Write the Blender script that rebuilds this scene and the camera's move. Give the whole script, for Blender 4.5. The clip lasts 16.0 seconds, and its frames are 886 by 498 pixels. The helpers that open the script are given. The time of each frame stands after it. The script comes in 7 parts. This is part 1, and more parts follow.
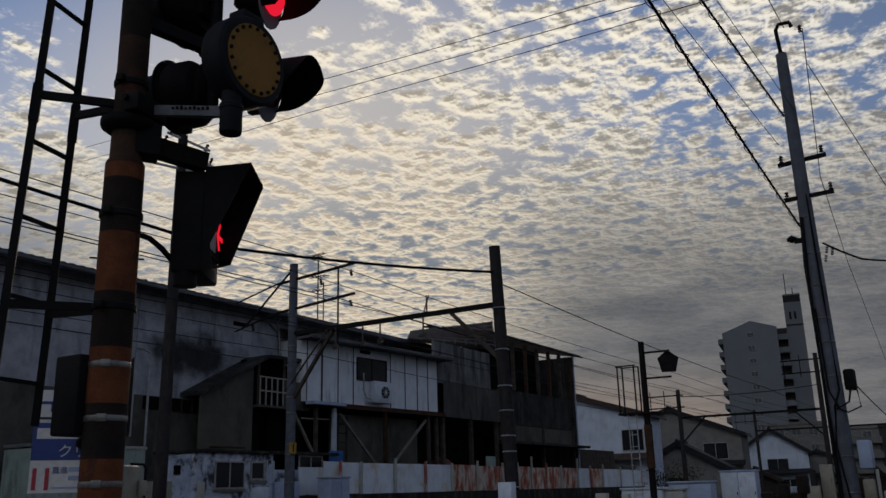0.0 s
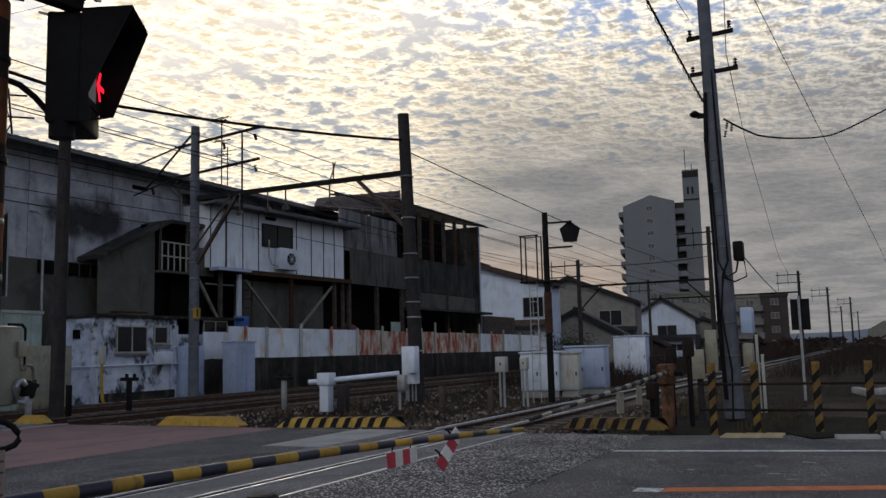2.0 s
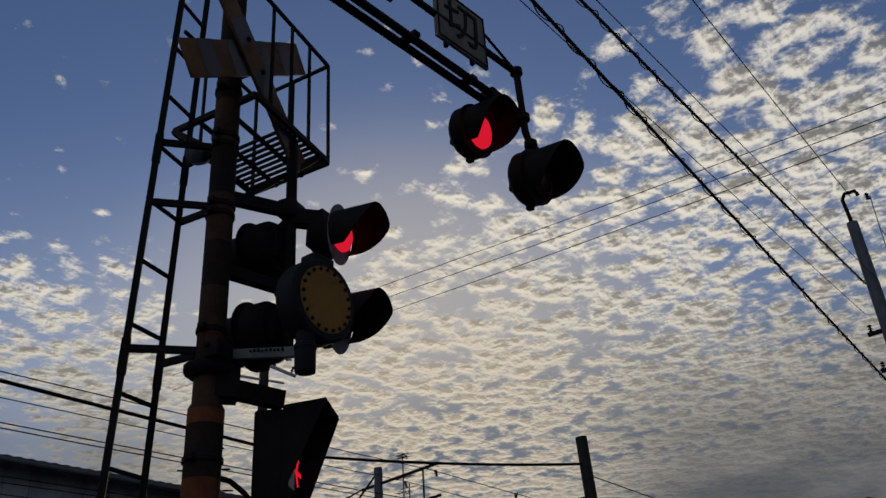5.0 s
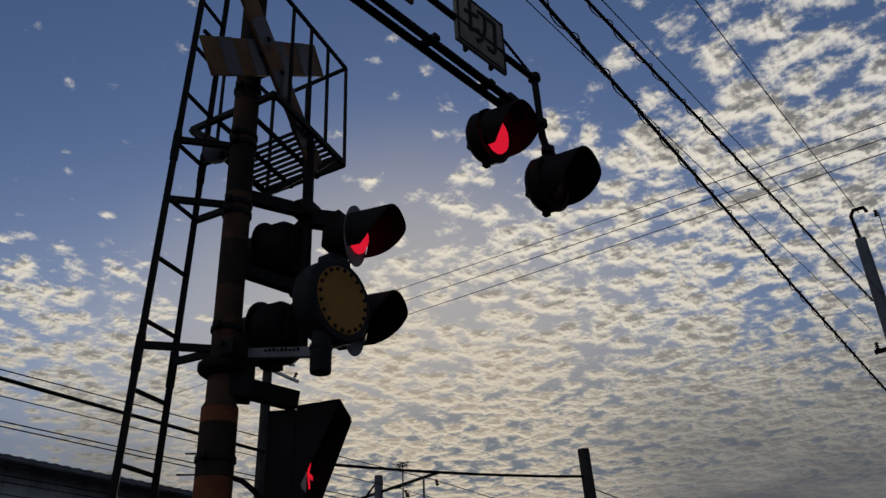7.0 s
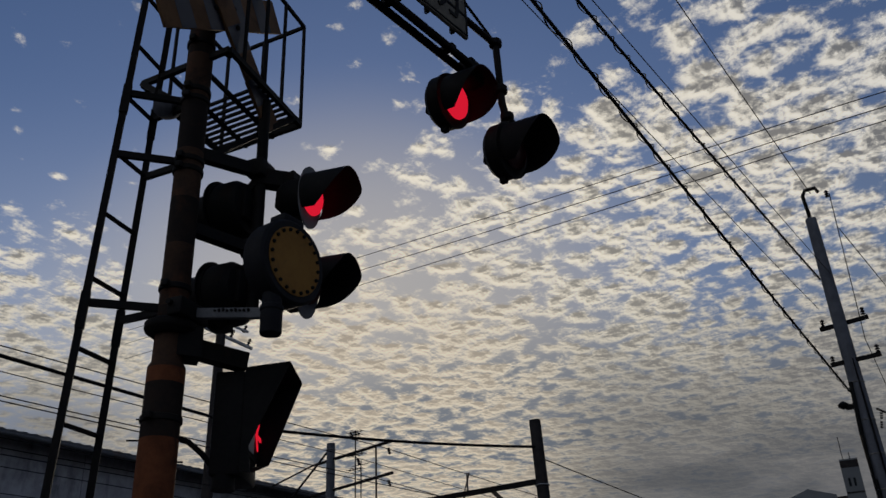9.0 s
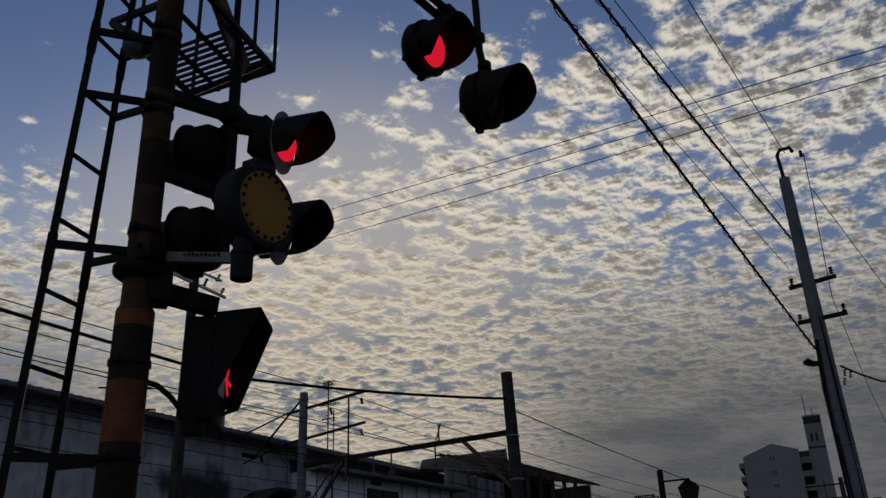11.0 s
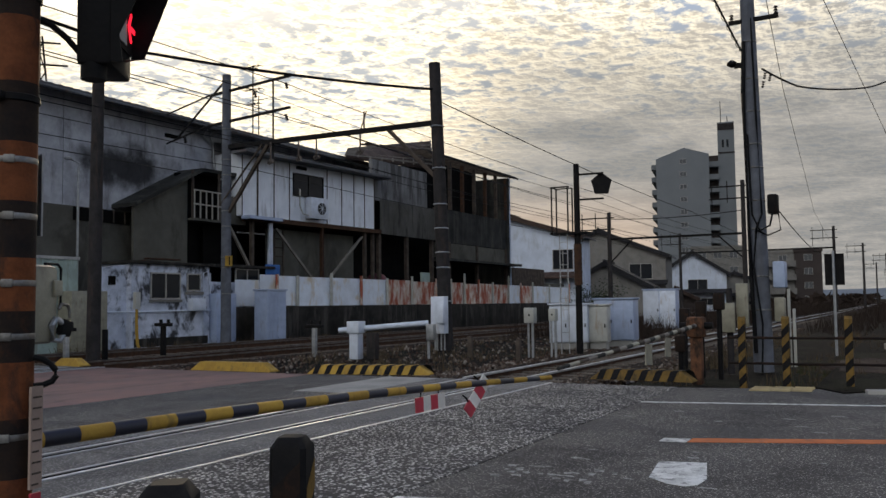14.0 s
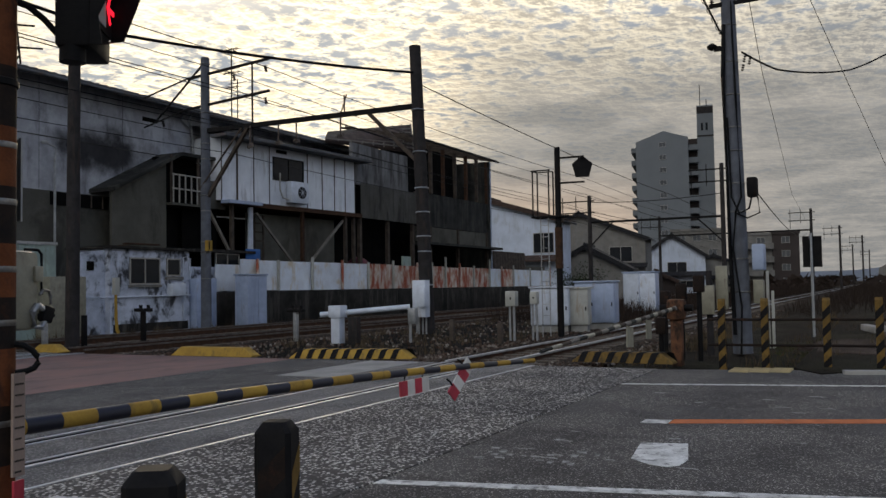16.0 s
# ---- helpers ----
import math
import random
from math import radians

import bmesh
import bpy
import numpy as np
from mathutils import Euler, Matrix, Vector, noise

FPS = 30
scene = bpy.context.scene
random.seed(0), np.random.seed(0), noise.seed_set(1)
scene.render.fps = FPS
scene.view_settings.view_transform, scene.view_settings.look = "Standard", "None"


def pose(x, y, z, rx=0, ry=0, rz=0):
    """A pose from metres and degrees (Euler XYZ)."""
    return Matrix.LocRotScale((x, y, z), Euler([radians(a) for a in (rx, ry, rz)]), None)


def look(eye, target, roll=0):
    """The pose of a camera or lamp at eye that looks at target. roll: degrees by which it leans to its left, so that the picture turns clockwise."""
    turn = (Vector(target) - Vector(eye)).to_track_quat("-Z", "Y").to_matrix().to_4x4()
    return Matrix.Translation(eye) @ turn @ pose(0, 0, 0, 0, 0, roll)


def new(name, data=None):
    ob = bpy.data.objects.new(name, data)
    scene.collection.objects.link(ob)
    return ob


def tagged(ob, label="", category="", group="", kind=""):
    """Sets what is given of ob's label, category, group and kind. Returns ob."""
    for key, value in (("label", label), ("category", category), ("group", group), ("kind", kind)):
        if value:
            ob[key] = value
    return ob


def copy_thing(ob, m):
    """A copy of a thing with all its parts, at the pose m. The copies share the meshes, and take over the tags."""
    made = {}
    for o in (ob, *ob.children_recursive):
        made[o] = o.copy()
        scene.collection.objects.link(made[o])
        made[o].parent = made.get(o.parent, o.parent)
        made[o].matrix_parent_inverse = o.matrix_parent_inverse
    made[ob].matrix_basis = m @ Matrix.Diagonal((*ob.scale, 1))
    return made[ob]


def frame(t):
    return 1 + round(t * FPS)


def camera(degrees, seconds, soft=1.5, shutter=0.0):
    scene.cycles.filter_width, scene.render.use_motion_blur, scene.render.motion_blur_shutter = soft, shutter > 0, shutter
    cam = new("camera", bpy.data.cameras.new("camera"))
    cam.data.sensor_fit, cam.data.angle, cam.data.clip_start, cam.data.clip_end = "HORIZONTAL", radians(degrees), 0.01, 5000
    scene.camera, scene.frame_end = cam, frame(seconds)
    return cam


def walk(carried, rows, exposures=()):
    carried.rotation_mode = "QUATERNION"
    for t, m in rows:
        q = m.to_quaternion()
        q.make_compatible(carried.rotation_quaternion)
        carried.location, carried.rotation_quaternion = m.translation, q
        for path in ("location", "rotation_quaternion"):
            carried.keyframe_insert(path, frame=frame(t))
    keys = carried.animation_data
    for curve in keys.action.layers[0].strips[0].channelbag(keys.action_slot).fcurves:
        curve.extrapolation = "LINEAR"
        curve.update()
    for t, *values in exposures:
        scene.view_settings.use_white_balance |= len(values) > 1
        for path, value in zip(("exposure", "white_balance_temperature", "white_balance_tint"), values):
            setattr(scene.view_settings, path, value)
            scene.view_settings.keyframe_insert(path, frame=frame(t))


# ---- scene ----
cam = camera(54.13, 16.0)
ROWS = [
    (0, look((-0.09, -0.005, 1.44), (1.545, 1.014, 1.977), -1.5)),
    (0.5, look((-0.046, -0.005, 1.435), (1.638, 0.979, 1.877), -1.4)),
    (1, look((-0.036, -0.006, 1.42), (1.689, 0.948, 1.758), -1.2)),
    (1.5, look((-0.019, -0.017, 1.404), (1.741, 0.9, 1.651), -1.1)),
    (2, look((0.028, 0.016, 1.424), (1.812, 0.887, 1.661), -1.5)),
    (2.5, look((0.043, 0.011, 1.431), (1.804, 0.864, 1.847), -2.8)),
    (3, look((-0.07, -0.047, 1.578), (1.583, 0.855, 2.252), -3.8)),
    (3.5, look((-0.157, -0.108, 1.576), (1.358, 0.899, 2.407), -3.0)),
    (4, look((-0.163, -0.125, 1.573), (1.275, 0.924, 2.486), -3.5)),
    (4.5, look((-0.153, -0.122, 1.572), (1.262, 0.931, 2.515), -4.1)),
    (7, look((-0.172, -0.036, 1.554), (1.225, 1.019, 2.521), -2.6)),
    (7.5, look((-0.164, -0.023, 1.553), (1.245, 1.012, 2.524), -2.7)),
    (8, look((-0.158, -0.027, 1.555), (1.264, 0.99, 2.525), -2.9)),
    (8.5, look((-0.149, -0.025, 1.551), (1.297, 0.98, 2.498), -2.9)),
    (9, look((-0.121, -0.014, 1.542), (1.358, 0.984, 2.447), -2.6)),
    (11.5, look((-0.076, -0.009, 1.516), (1.507, 0.972, 2.246), -2.0)),
    (12, look((-0.043, 0.007, 1.482), (1.589, 0.994, 2.085), -1.8)),
    (12.5, look((-0.013, 0.019, 1.447), (1.67, 1.002, 1.897), -1.3)),
    (13, look((0.014, 0.022, 1.414), (1.737, 0.991, 1.712), -0.9)),
    (13.5, look((0.03, 0.026, 1.398), (1.778, 0.977, 1.588), -0.7)),
    (14, look((0.04, 0.021, 1.397), (1.801, 0.96, 1.524), -0.7)),
    (14.5, look((0.041, 0.032, 1.398), (1.81, 0.961, 1.491), -0.9)),
    (15, look((0.043, 0.038, 1.399), (1.819, 0.953, 1.481), -1.2)),
    (15.5, look((0.032, 0.04, 1.402), (1.815, 0.943, 1.486), -1.2)),
    (16, look((0.038, 0.041, 1.398), (1.821, 0.942, 1.487), -1.0)),
]
EXPOSURES = [(0.0, -0.47, 6500, 10), (1.0, -0.08, 6700, 10), (1.5, 0.3, 6900, 10), (2.0, 0.5, 7000, 10), (2.5, 0.36, 6950, 9), (3.0, -0.9, 6500, 10),
             (3.5, -0.78, 6400, 10), (9.0, -0.75, 6450, 10), (11.5, -0.87, 6450, 10), (12.0, -0.6, 6500, 10), (12.5, -0.35, 6650, 10),
             (13.0, 0.15, 6900, 10), (13.5, 0.7, 7050, 10), (14.0, 0.9, 7300, 8), (15.0, 0.9, 7350, 8), (16.0, 0.74, 7350, 8)]
walk(cam, ROWS, EXPOSURES)

# ---------------------------------------------------------------- sky and light
SUN_AZ, SUN_EL = 50.0, 14.0          # degrees clockwise from +y, and above the horizon
SUN_DIR = Vector((math.sin(radians(SUN_AZ)) * math.cos(radians(SUN_EL)),
                  math.cos(radians(SUN_AZ)) * math.cos(radians(SUN_EL)), math.sin(radians(SUN_EL))))


class Nodes:
    """A small helper to write node trees in short lines."""

    def __init__(self, tree):
        self.t = tree
        tree.nodes.clear()

    def add(self, kind, **settings):
        n = self.t.nodes.new(kind)
        for key, value in settings.items():
            if key in n.inputs:
                n.inputs[key].default_value = value
        return n

    def link(self, a, b):
        self.t.links.new(a, b)

    def put(self, value, socket):
        if isinstance(value, bpy.types.NodeSocket):
            self.t.links.new(value, socket)
        else:
            socket.default_value = value

    def math(self, op, a, b=0.0, c=0.0, clamp=False):
        n = self.t.nodes.new("ShaderNodeMath")
        n.operation, n.use_clamp = op, clamp
        for s, v in zip(n.inputs, (a, b, c)):
            self.put(v, s)
        return n.outputs[0]

    def vec(self, op, a, b=(0, 0, 0)):
        n = self.t.nodes.new("ShaderNodeVectorMath")
        n.operation = op
        self.put(a, n.inputs[0])
        self.put(b, n.inputs["Scale"] if op == "SCALE" else n.inputs[1])
        return n.outputs["Value"] if op in ("DOT_PRODUCT", "LENGTH") else n.outputs["Vector"]

    def noise(self, vector, scale, detail=4.0, rough=0.55, distortion=0.0):
        n = self.t.nodes.new("ShaderNodeTexNoise")
        self.put(vector, n.inputs["Vector"])
        n.inputs["Scale"].default_value, n.inputs["Detail"].default_value = scale, detail
        n.inputs["Roughness"].default_value, n.inputs["Distortion"].default_value = rough, distortion
        return n.outputs["Fac"]

    def step(self, value, lo, hi, out0=0.0, out1=1.0):
        n = self.t.nodes.new("ShaderNodeMapRange")
        n.interpolation_type = "SMOOTHSTEP"
        self.put(value, n.inputs["Value"])
        for k, v in (("From Min", lo), ("From Max", hi), ("To Min", out0), ("To Max", out1)):
            self.put(v, n.inputs[k])
        return n.outputs["Result"]

    def mix(self, fac, a, b, blend="MIX"):
        n = self.t.nodes.new("ShaderNodeMix")
        n.data_type, n.blend_type = "RGBA", blend
        self.put(fac, n.inputs["Factor"])
        for v, i in ((a, 6), (b, 7)):
            self.put(v if isinstance(v, bpy.types.NodeSocket) else (*v[:3], 1.0), n.inputs[i])
        return n.outputs[2]


world = bpy.data.worlds.new("evening_sky")
scene.world = world
world.use_nodes = True
W = Nodes(world.node_tree)
sky = W.add("ShaderNodeTexSky")
sky.sky_type, sky.sun_disc = "NISHITA", False
sky.sun_elevation, sky.sun_rotation = radians(SUN_EL), radians(SUN_AZ)
sky.air_density, sky.dust_density, sky.ozone_density = 1.0, 0.6, 2.0
ray_dir = W.add("ShaderNodeTexCoord").outputs["Generated"]
sep = W.add("ShaderNodeSeparateXYZ")
W.link(ray_dir, sep.inputs[0])
dx, dy, dz = sep.outputs
zz = W.math("ADD", W.math("MAXIMUM", dz, 0.0), 0.07)
comb = W.add("ShaderNodeCombineXYZ")
W.link(W.math("DIVIDE", dx, zz), comb.inputs[0])
W.link(W.math("DIVIDE", dy, zz), comb.inputs[1])
layer = comb.outputs[0]                                   # the cloud sheet, flat overhead


def puffiness(v):
    """Rounded heaps of a mackerel sky with ragged edges."""
    cells = W.add("ShaderNodeTexVoronoi", Scale=16.5)
    cells.feature = "SMOOTH_F1"
    cells.inputs["Smoothness"].default_value = 0.45
    W.link(W.vec("ADD", v, W.vec("SCALE", wobble, 0.05)), cells.inputs["Vector"])
    heap = W.math("MULTIPLY", W.math("SUBTRACT", 0.42, cells.outputs["Distance"]), 0.50)
    ragged = W.math("MULTIPLY", W.noise(v, 19.0, 5.0, 0.62, 0.3), 0.80)
    return W.math("ADD", heap, W.math("ADD", ragged, W.math("MULTIPLY", W.math("SUBTRACT", W.noise(v, 60.0, 4.0, 0.68), 0.5), 0.32)))


warp = W.add("ShaderNodeTexNoise", Scale=6.0, Detail=2.0)
W.link(layer, warp.inputs["Vector"])
wobble = W.vec("SUBTRACT", warp.outputs["Color"], (0.5, 0.5, 0.5))
heaps = puffiness(layer)
heaps_sunward = puffiness(W.vec("ADD", layer, (0.008, 0.0068, 0.0)))
relief = W.math("SUBTRACT", heaps, heaps_sunward)
broad = W.noise(layer, 1.1, 3.0, 0.5)
middle = W.noise(layer, 3.6, 3.0, 0.5, 0.4)
toward_sun = W.vec("DOT_PRODUCT", ray_dir, tuple(SUN_DIR))
# the sheet covers the west and leaves a clear gap overhead; bright clouds out of view in the east are added to light
# the near sides
edge_axis = W.math("SUBTRACT", W.vec("DOT_PRODUCT", layer, (1.0, -0.17, 0.0)), 0.85)
cover = W.math("ADD", W.step(edge_axis, -0.16, 0.36, -0.36, 0.0), W.math("MULTIPLY", W.math("SUBTRACT", broad, 0.5), 0.26))
cover = W.math("ADD", cover, W.math("MULTIPLY", W.math("SUBTRACT", middle, 0.5), 0.22))
cover = W.math("ADD", cover, W.math("ADD", W.step(edge_axis, 0.6, 2.8, 0.0, 0.10), W.step(edge_axis, -0.95, -1.7, 0.0, 0.50)))
# one stray bank of puffs in the clear gap
cover = W.math("ADD", cover, W.step(W.vec("DOT_PRODUCT", ray_dir, (0.429, 0.820, 0.379)), 0.989, 0.9995, 0.0, 0.36))
density = W.math("ADD", W.math("ADD", heaps, cover), 0.135)
mask = W.step(density, 0.33, 0.60)
thick = W.math("SUBTRACT", W.step(density, 0.44, 0.76), W.math("MULTIPLY", relief, 6.5), clamp=True)
near_sun = W.step(toward_sun, 0.66, 0.99)
# clouds away from the sun are set bright as fill for ground and fronts
away = W.step(toward_sun, 0.45, -0.3)
high = W.step(dz, 0.18, 0.50, 0.64, 1.18)
lit = W.mix(away, W.mix(near_sun, (0.92, 0.89, 0.83), (1.16, 1.06, 0.87)), (0.96, 1.03, 1.16))
brighten = W.add("ShaderNodeCombineXYZ")
for socket in brighten.inputs:
    W.link(high, socket)
lit = W.vec("MULTIPLY", lit, brighten.outputs[0])
shade = W.mix(away, W.mix(near_sun, (0.20, 0.215, 0.25), (0.44, 0.41, 0.365)), (0.70, 0.76, 0.87))
cloud = W.mix(thick, lit, shade)
corona = W.step(toward_sun, 0.95, 1.0)
cloud = W.mix(W.math("MULTIPLY", corona, 0.7), cloud, W.mix(thick, (1.22, 1.05, 0.80), (0.72, 0.60, 0.46)))
blue = W.mix(1.0, sky.outputs[0], (0.080, 0.090, 0.118), "MULTIPLY")
veil = W.mix(W.step(toward_sun, 0.90, 1.0, 0.0, 0.8), blue, (0.80, 0.70, 0.55))
pale = W.math("MULTIPLY", W.step(toward_sun, 0.72, 0.95, 0.0, 0.5), W.math("MULTIPLY", W.step(edge_axis, 0.95, 0.1), W.step(dz, 0.60, 0.28)))
veil = W.mix(pale, veil, (0.60, 0.64, 0.71))
haze = W.math("MULTIPLY", W.step(edge_axis, 0.05, 1.2), W.math("MULTIPLY", broad, 0.85))
haze = W.math("ADD", haze, W.math("MULTIPLY", W.step(dz, 0.40, 0.20), W.step(edge_axis, 0.0, 1.0, 0.0, 0.75)), clamp=True)
veil = W.mix(haze, veil, (0.245, 0.28, 0.335))
col = W.mix(mask, veil, cloud)
# grey bank low in the south-west, pale glow low in the west
bank = W.math("MULTIPLY", W.step(W.math("ADD", dz, W.math("MULTIPLY", W.math("SUBTRACT", broad, 0.5), 0.20)), 0.40, 0.16),
              W.step(toward_sun, 0.997, 0.945), clamp=True)
bank_col = W.mix(W.step(W.noise(layer, 2.2, 5.0, 0.55), 0.40, 0.64), (0.125, 0.134, 0.152), (0.195, 0.198, 0.21))
col = W.mix(W.math("MULTIPLY", bank, 0.90), col, bank_col)
glow = W.math("MULTIPLY", W.step(dz, 0.15, 0.04), W.step(toward_sun, 0.80, 0.96), clamp=True)
col = W.mix(W.math("MULTIPLY", glow, 0.7), col, (0.50, 0.37, 0.28))
back = W.add("ShaderNodeBackground", Strength=1.0)
W.link(col, back.inputs["Color"])
W.link(back.outputs[0], W.add("ShaderNodeOutputWorld").inputs["Surface"])

sun = new("sun", bpy.data.lights.new("sun", "SUN"))
sun.data.energy, sun.data.angle, sun.data.color = 0.5, radians(14), (1.0, 0.86, 0.68)
sun.matrix_world = look((0, 0, 30), Vector((0, 0, 30)) - SUN_DIR)


# ---------------------------------------------------------------- materials
def surface(name, base, second=None, rough=0.8, metal=0.0, scale=3.0, grain=60.0, bump=0.15, stain=None, stain_amount=0.5,
            stain_scale=(1.2, 1.2, 0.35), contrast=0.5, spread=0.18, stain_at=0.56):
    """A weathered surface: two-scale colour variation, optional streaky stain, gloss variation and fine relief."""
    m = bpy.data.materials.new(name)
    m.use_nodes = True
    N = Nodes(m.node_tree)
    pos = N.add("ShaderNodeTexCoord").outputs["Object"]
    rnd = N.add("ShaderNodeObjectInfo").outputs["Random"]
    second = second or tuple(c * 0.62 for c in base)
    big = N.noise(pos, scale, 6.0, 0.6)
    small = N.noise(pos, grain, 3.0, 0.6)
    fac = N.step(N.math("ADD", N.math("MULTIPLY", big, 0.75), N.math("MULTIPLY", small, 0.25)), 0.5 - spread, 0.5 + spread)
    col = N.mix(N.math("MULTIPLY", fac, contrast * 2, clamp=True), base, second)
    if stain:
        mp = N.add("ShaderNodeMapping")
        mp.inputs["Scale"].default_value = stain_scale
        N.link(pos, mp.inputs["Vector"])
        s = N.step(N.noise(mp.outputs[0], 1.6, 6.0, 0.65, 0.3), stain_at - 0.06, stain_at + 0.10)
        col = N.mix(N.math("MULTIPLY", s, stain_amount), col, stain)
    col = N.mix(1.0, col, N.mix(rnd, (0.88, 0.88, 0.88), (1.08, 1.08, 1.08)), "MULTIPLY")
    b = N.add("ShaderNodeBsdfPrincipled", **{"Metallic": metal, "Specular IOR Level": 0.5 if rough < 0.6 else 0.07})
    N.link(col, b.inputs["Base Color"])
    N.link(N.math("ADD", N.math("MULTIPLY", big, 0.25), rough - 0.12, clamp=True), b.inputs["Roughness"])
    bm = N.add("ShaderNodeBump", Strength=bump, Distance=0.004)
    N.link(small, bm.inputs["Height"])
    N.link(bm.outputs[0], b.inputs["Normal"])
    N.link(b.outputs[0], N.add("ShaderNodeOutputMaterial").inputs["Surface"])
    return m


def pebbled(name, dark, light, size, bump=0.6, share=0.5, patch=None):
    """Stones set in a darker bed: asphalt, exposed aggregate, ballast."""
    m = bpy.data.materials.new(name)
    m.use_nodes = True
    N = Nodes(m.node_tree)
    pos = N.add("ShaderNodeTexCoord").outputs["Object"]
    v = N.add("ShaderNodeTexVoronoi", Scale=1.0 / size)
    N.link(pos, v.inputs["Vector"])
    sp = N.add("ShaderNodeSeparateColor")
    N.link(v.outputs["Color"], sp.inputs[0])
    stone = N.step(v.outputs["Distance"], 0.55, 0.30)
    pick = N.step(sp.outputs[0], share - 0.35, share + 0.35)
    big = N.noise(pos, 0.9, 5.0, 0.6)
    col = N.mix(N.math("MULTIPLY", stone, pick), dark, light)
    col = N.mix(N.step(big, 0.38, 0.66), col, N.mix(1.0, col, (0.62, 0.62, 0.64), "MULTIPLY"))
    if patch:
        col = N.mix(N.math("MULTIPLY", N.step(N.noise(pos, 0.35, 5.0, 0.6, 0.5), 0.50, 0.62), 0.6), col, patch)
    b = N.add("ShaderNodeBsdfPrincipled", **{"Roughness": 0.9, "Specular IOR Level": 0.06})
    N.link(col, b.inputs["Base Color"])
    bp = N.add("ShaderNodeBump", Strength=bump, Distance=size * 0.6)
    N.link(N.math("ADD", stone, N.math("MULTIPLY", N.noise(pos, 2.5 / size, 2.0), 0.4)), bp.inputs["Height"])
    N.link(bp.outputs[0], b.inputs["Normal"])
    N.link(b.outputs[0], N.add("ShaderNodeOutputMaterial").inputs["Surface"])
    return m


def glowing(name, colour, strength):
    m = bpy.data.materials.new(name)
    m.use_nodes = True
    N = Nodes(m.node_tree)
    e = N.add("ShaderNodeEmission", Strength=strength)
    e.inputs["Color"].default_value = (*colour, 1)
    N.link(e.outputs[0], N.add("ShaderNodeOutputMaterial").inputs["Surface"])
    return m


def glassy(name, colour=(0.010, 0.011, 0.013), rough=0.08):
    m = bpy.data.materials.new(name)
    m.use_nodes = True
    N = Nodes(m.node_tree)
    pos = N.add("ShaderNodeTexCoord").outputs["Object"]
    b = N.add("ShaderNodeBsdfPrincipled", **{"Roughness": rough, "Specular IOR Level": 0.16})
    N.link(N.mix(N.noise(pos, 2.0, 4.0), colour, tuple(c * 2.2 for c in colour)), b.inputs["Base Color"])
    N.link(b.outputs[0], N.add("ShaderNodeOutputMaterial").inputs["Surface"])
    return m


ASPHALT = pebbled("worn_asphalt", (0.098, 0.092, 0.087), (0.42, 0.395, 0.37), 0.018, 0.5, 0.62, (0.095, 0.093, 0.092))
AGGREGATE = pebbled("exposed_aggregate", (0.100, 0.093, 0.087), (0.74, 0.70, 0.65), 0.034, 0.7, 0.42)
SLAB = pebbled("crossing_slab_concrete", (0.15, 0.143, 0.137), (0.40, 0.385, 0.365), 0.022, 0.35, 0.5, (0.17, 0.163, 0.157))
RED_SLAB = surface("reddish_paving", (0.26, 0.155, 0.135), (0.185, 0.135, 0.125), 0.85, 0, 0.8, 70, 0.2, (0.10, 0.085, 0.08), 0.5, (0.4, 1.6, 1))
PALE_SLAB = surface("pale_concrete", (0.34, 0.33, 0.31), (0.22, 0.215, 0.205), 0.85, 0, 1.5, 90, 0.2)
BALLAST = pebbled("rusty_ballast", (0.022, 0.017, 0.014), (0.105, 0.075, 0.056), 0.055, 1.0, 0.55, (0.05, 0.038, 0.028))


def stone_mix(name, tones):
    """Loose stones, each of its own tone."""
    m = bpy.data.materials.new(name)
    m.use_nodes = True
    N = Nodes(m.node_tree)
    isle = N.add("ShaderNodeNewGeometry").outputs["Random Per Island"]
    ramp = N.add("ShaderNodeValToRGB")
    N.link(isle, ramp.inputs[0])
    ramp.color_ramp.elements[0].color = (*tones[0], 1)
    ramp.color_ramp.elements[1].color = (*tones[-1], 1)
    for i, tone in enumerate(tones[1:-1]):
        e = ramp.color_ramp.elements.new((i + 1) / (len(tones) - 1))
        e.color = (*tone, 1)
    b = N.add("ShaderNodeBsdfPrincipled", **{"Roughness": 0.9, "Specular IOR Level": 0.06})
    N.link(ramp.outputs[0], b.inputs["Base Color"])
    N.link(b.outputs[0], N.add("ShaderNodeOutputMaterial").inputs["Surface"])
    return m


BALLAST_STONE = stone_mix("rusty_ballast_stones", [(0.022, 0.016, 0.013), (0.09, 0.055, 0.04), (0.045, 0.034, 0.028), (0.15, 0.12, 0.10), (0.06, 0.04, 0.03), (0.26, 0.23, 0.205)])
DIRT = pebbled("gravelly_soil", (0.011, 0.0085, 0.0068), (0.036, 0.027, 0.021), 0.030, 0.8, 0.6, (0.026, 0.027, 0.016))
STEEL = surface("polished_rail_steel", (0.52, 0.55, 0.60), (0.36, 0.36, 0.37), 0.52, 1.0, 4, 120, 0.05)
DULL_STEEL = surface("dull_rail_steel", (0.16, 0.14, 0.13), (0.08, 0.06, 0.05), 0.6, 0.6, 4, 120, 0.05)
RAIL_RUST = surface("rusty_rail_side", (0.085, 0.045, 0.028), (0.04, 0.026, 0.02), 0.85, 0.1, 6, 80, 0.3)
GROOVE = surface("groove_shade_black", (0.018, 0.017, 0.016), None, 0.9, 0, 5, 60, 0.2)
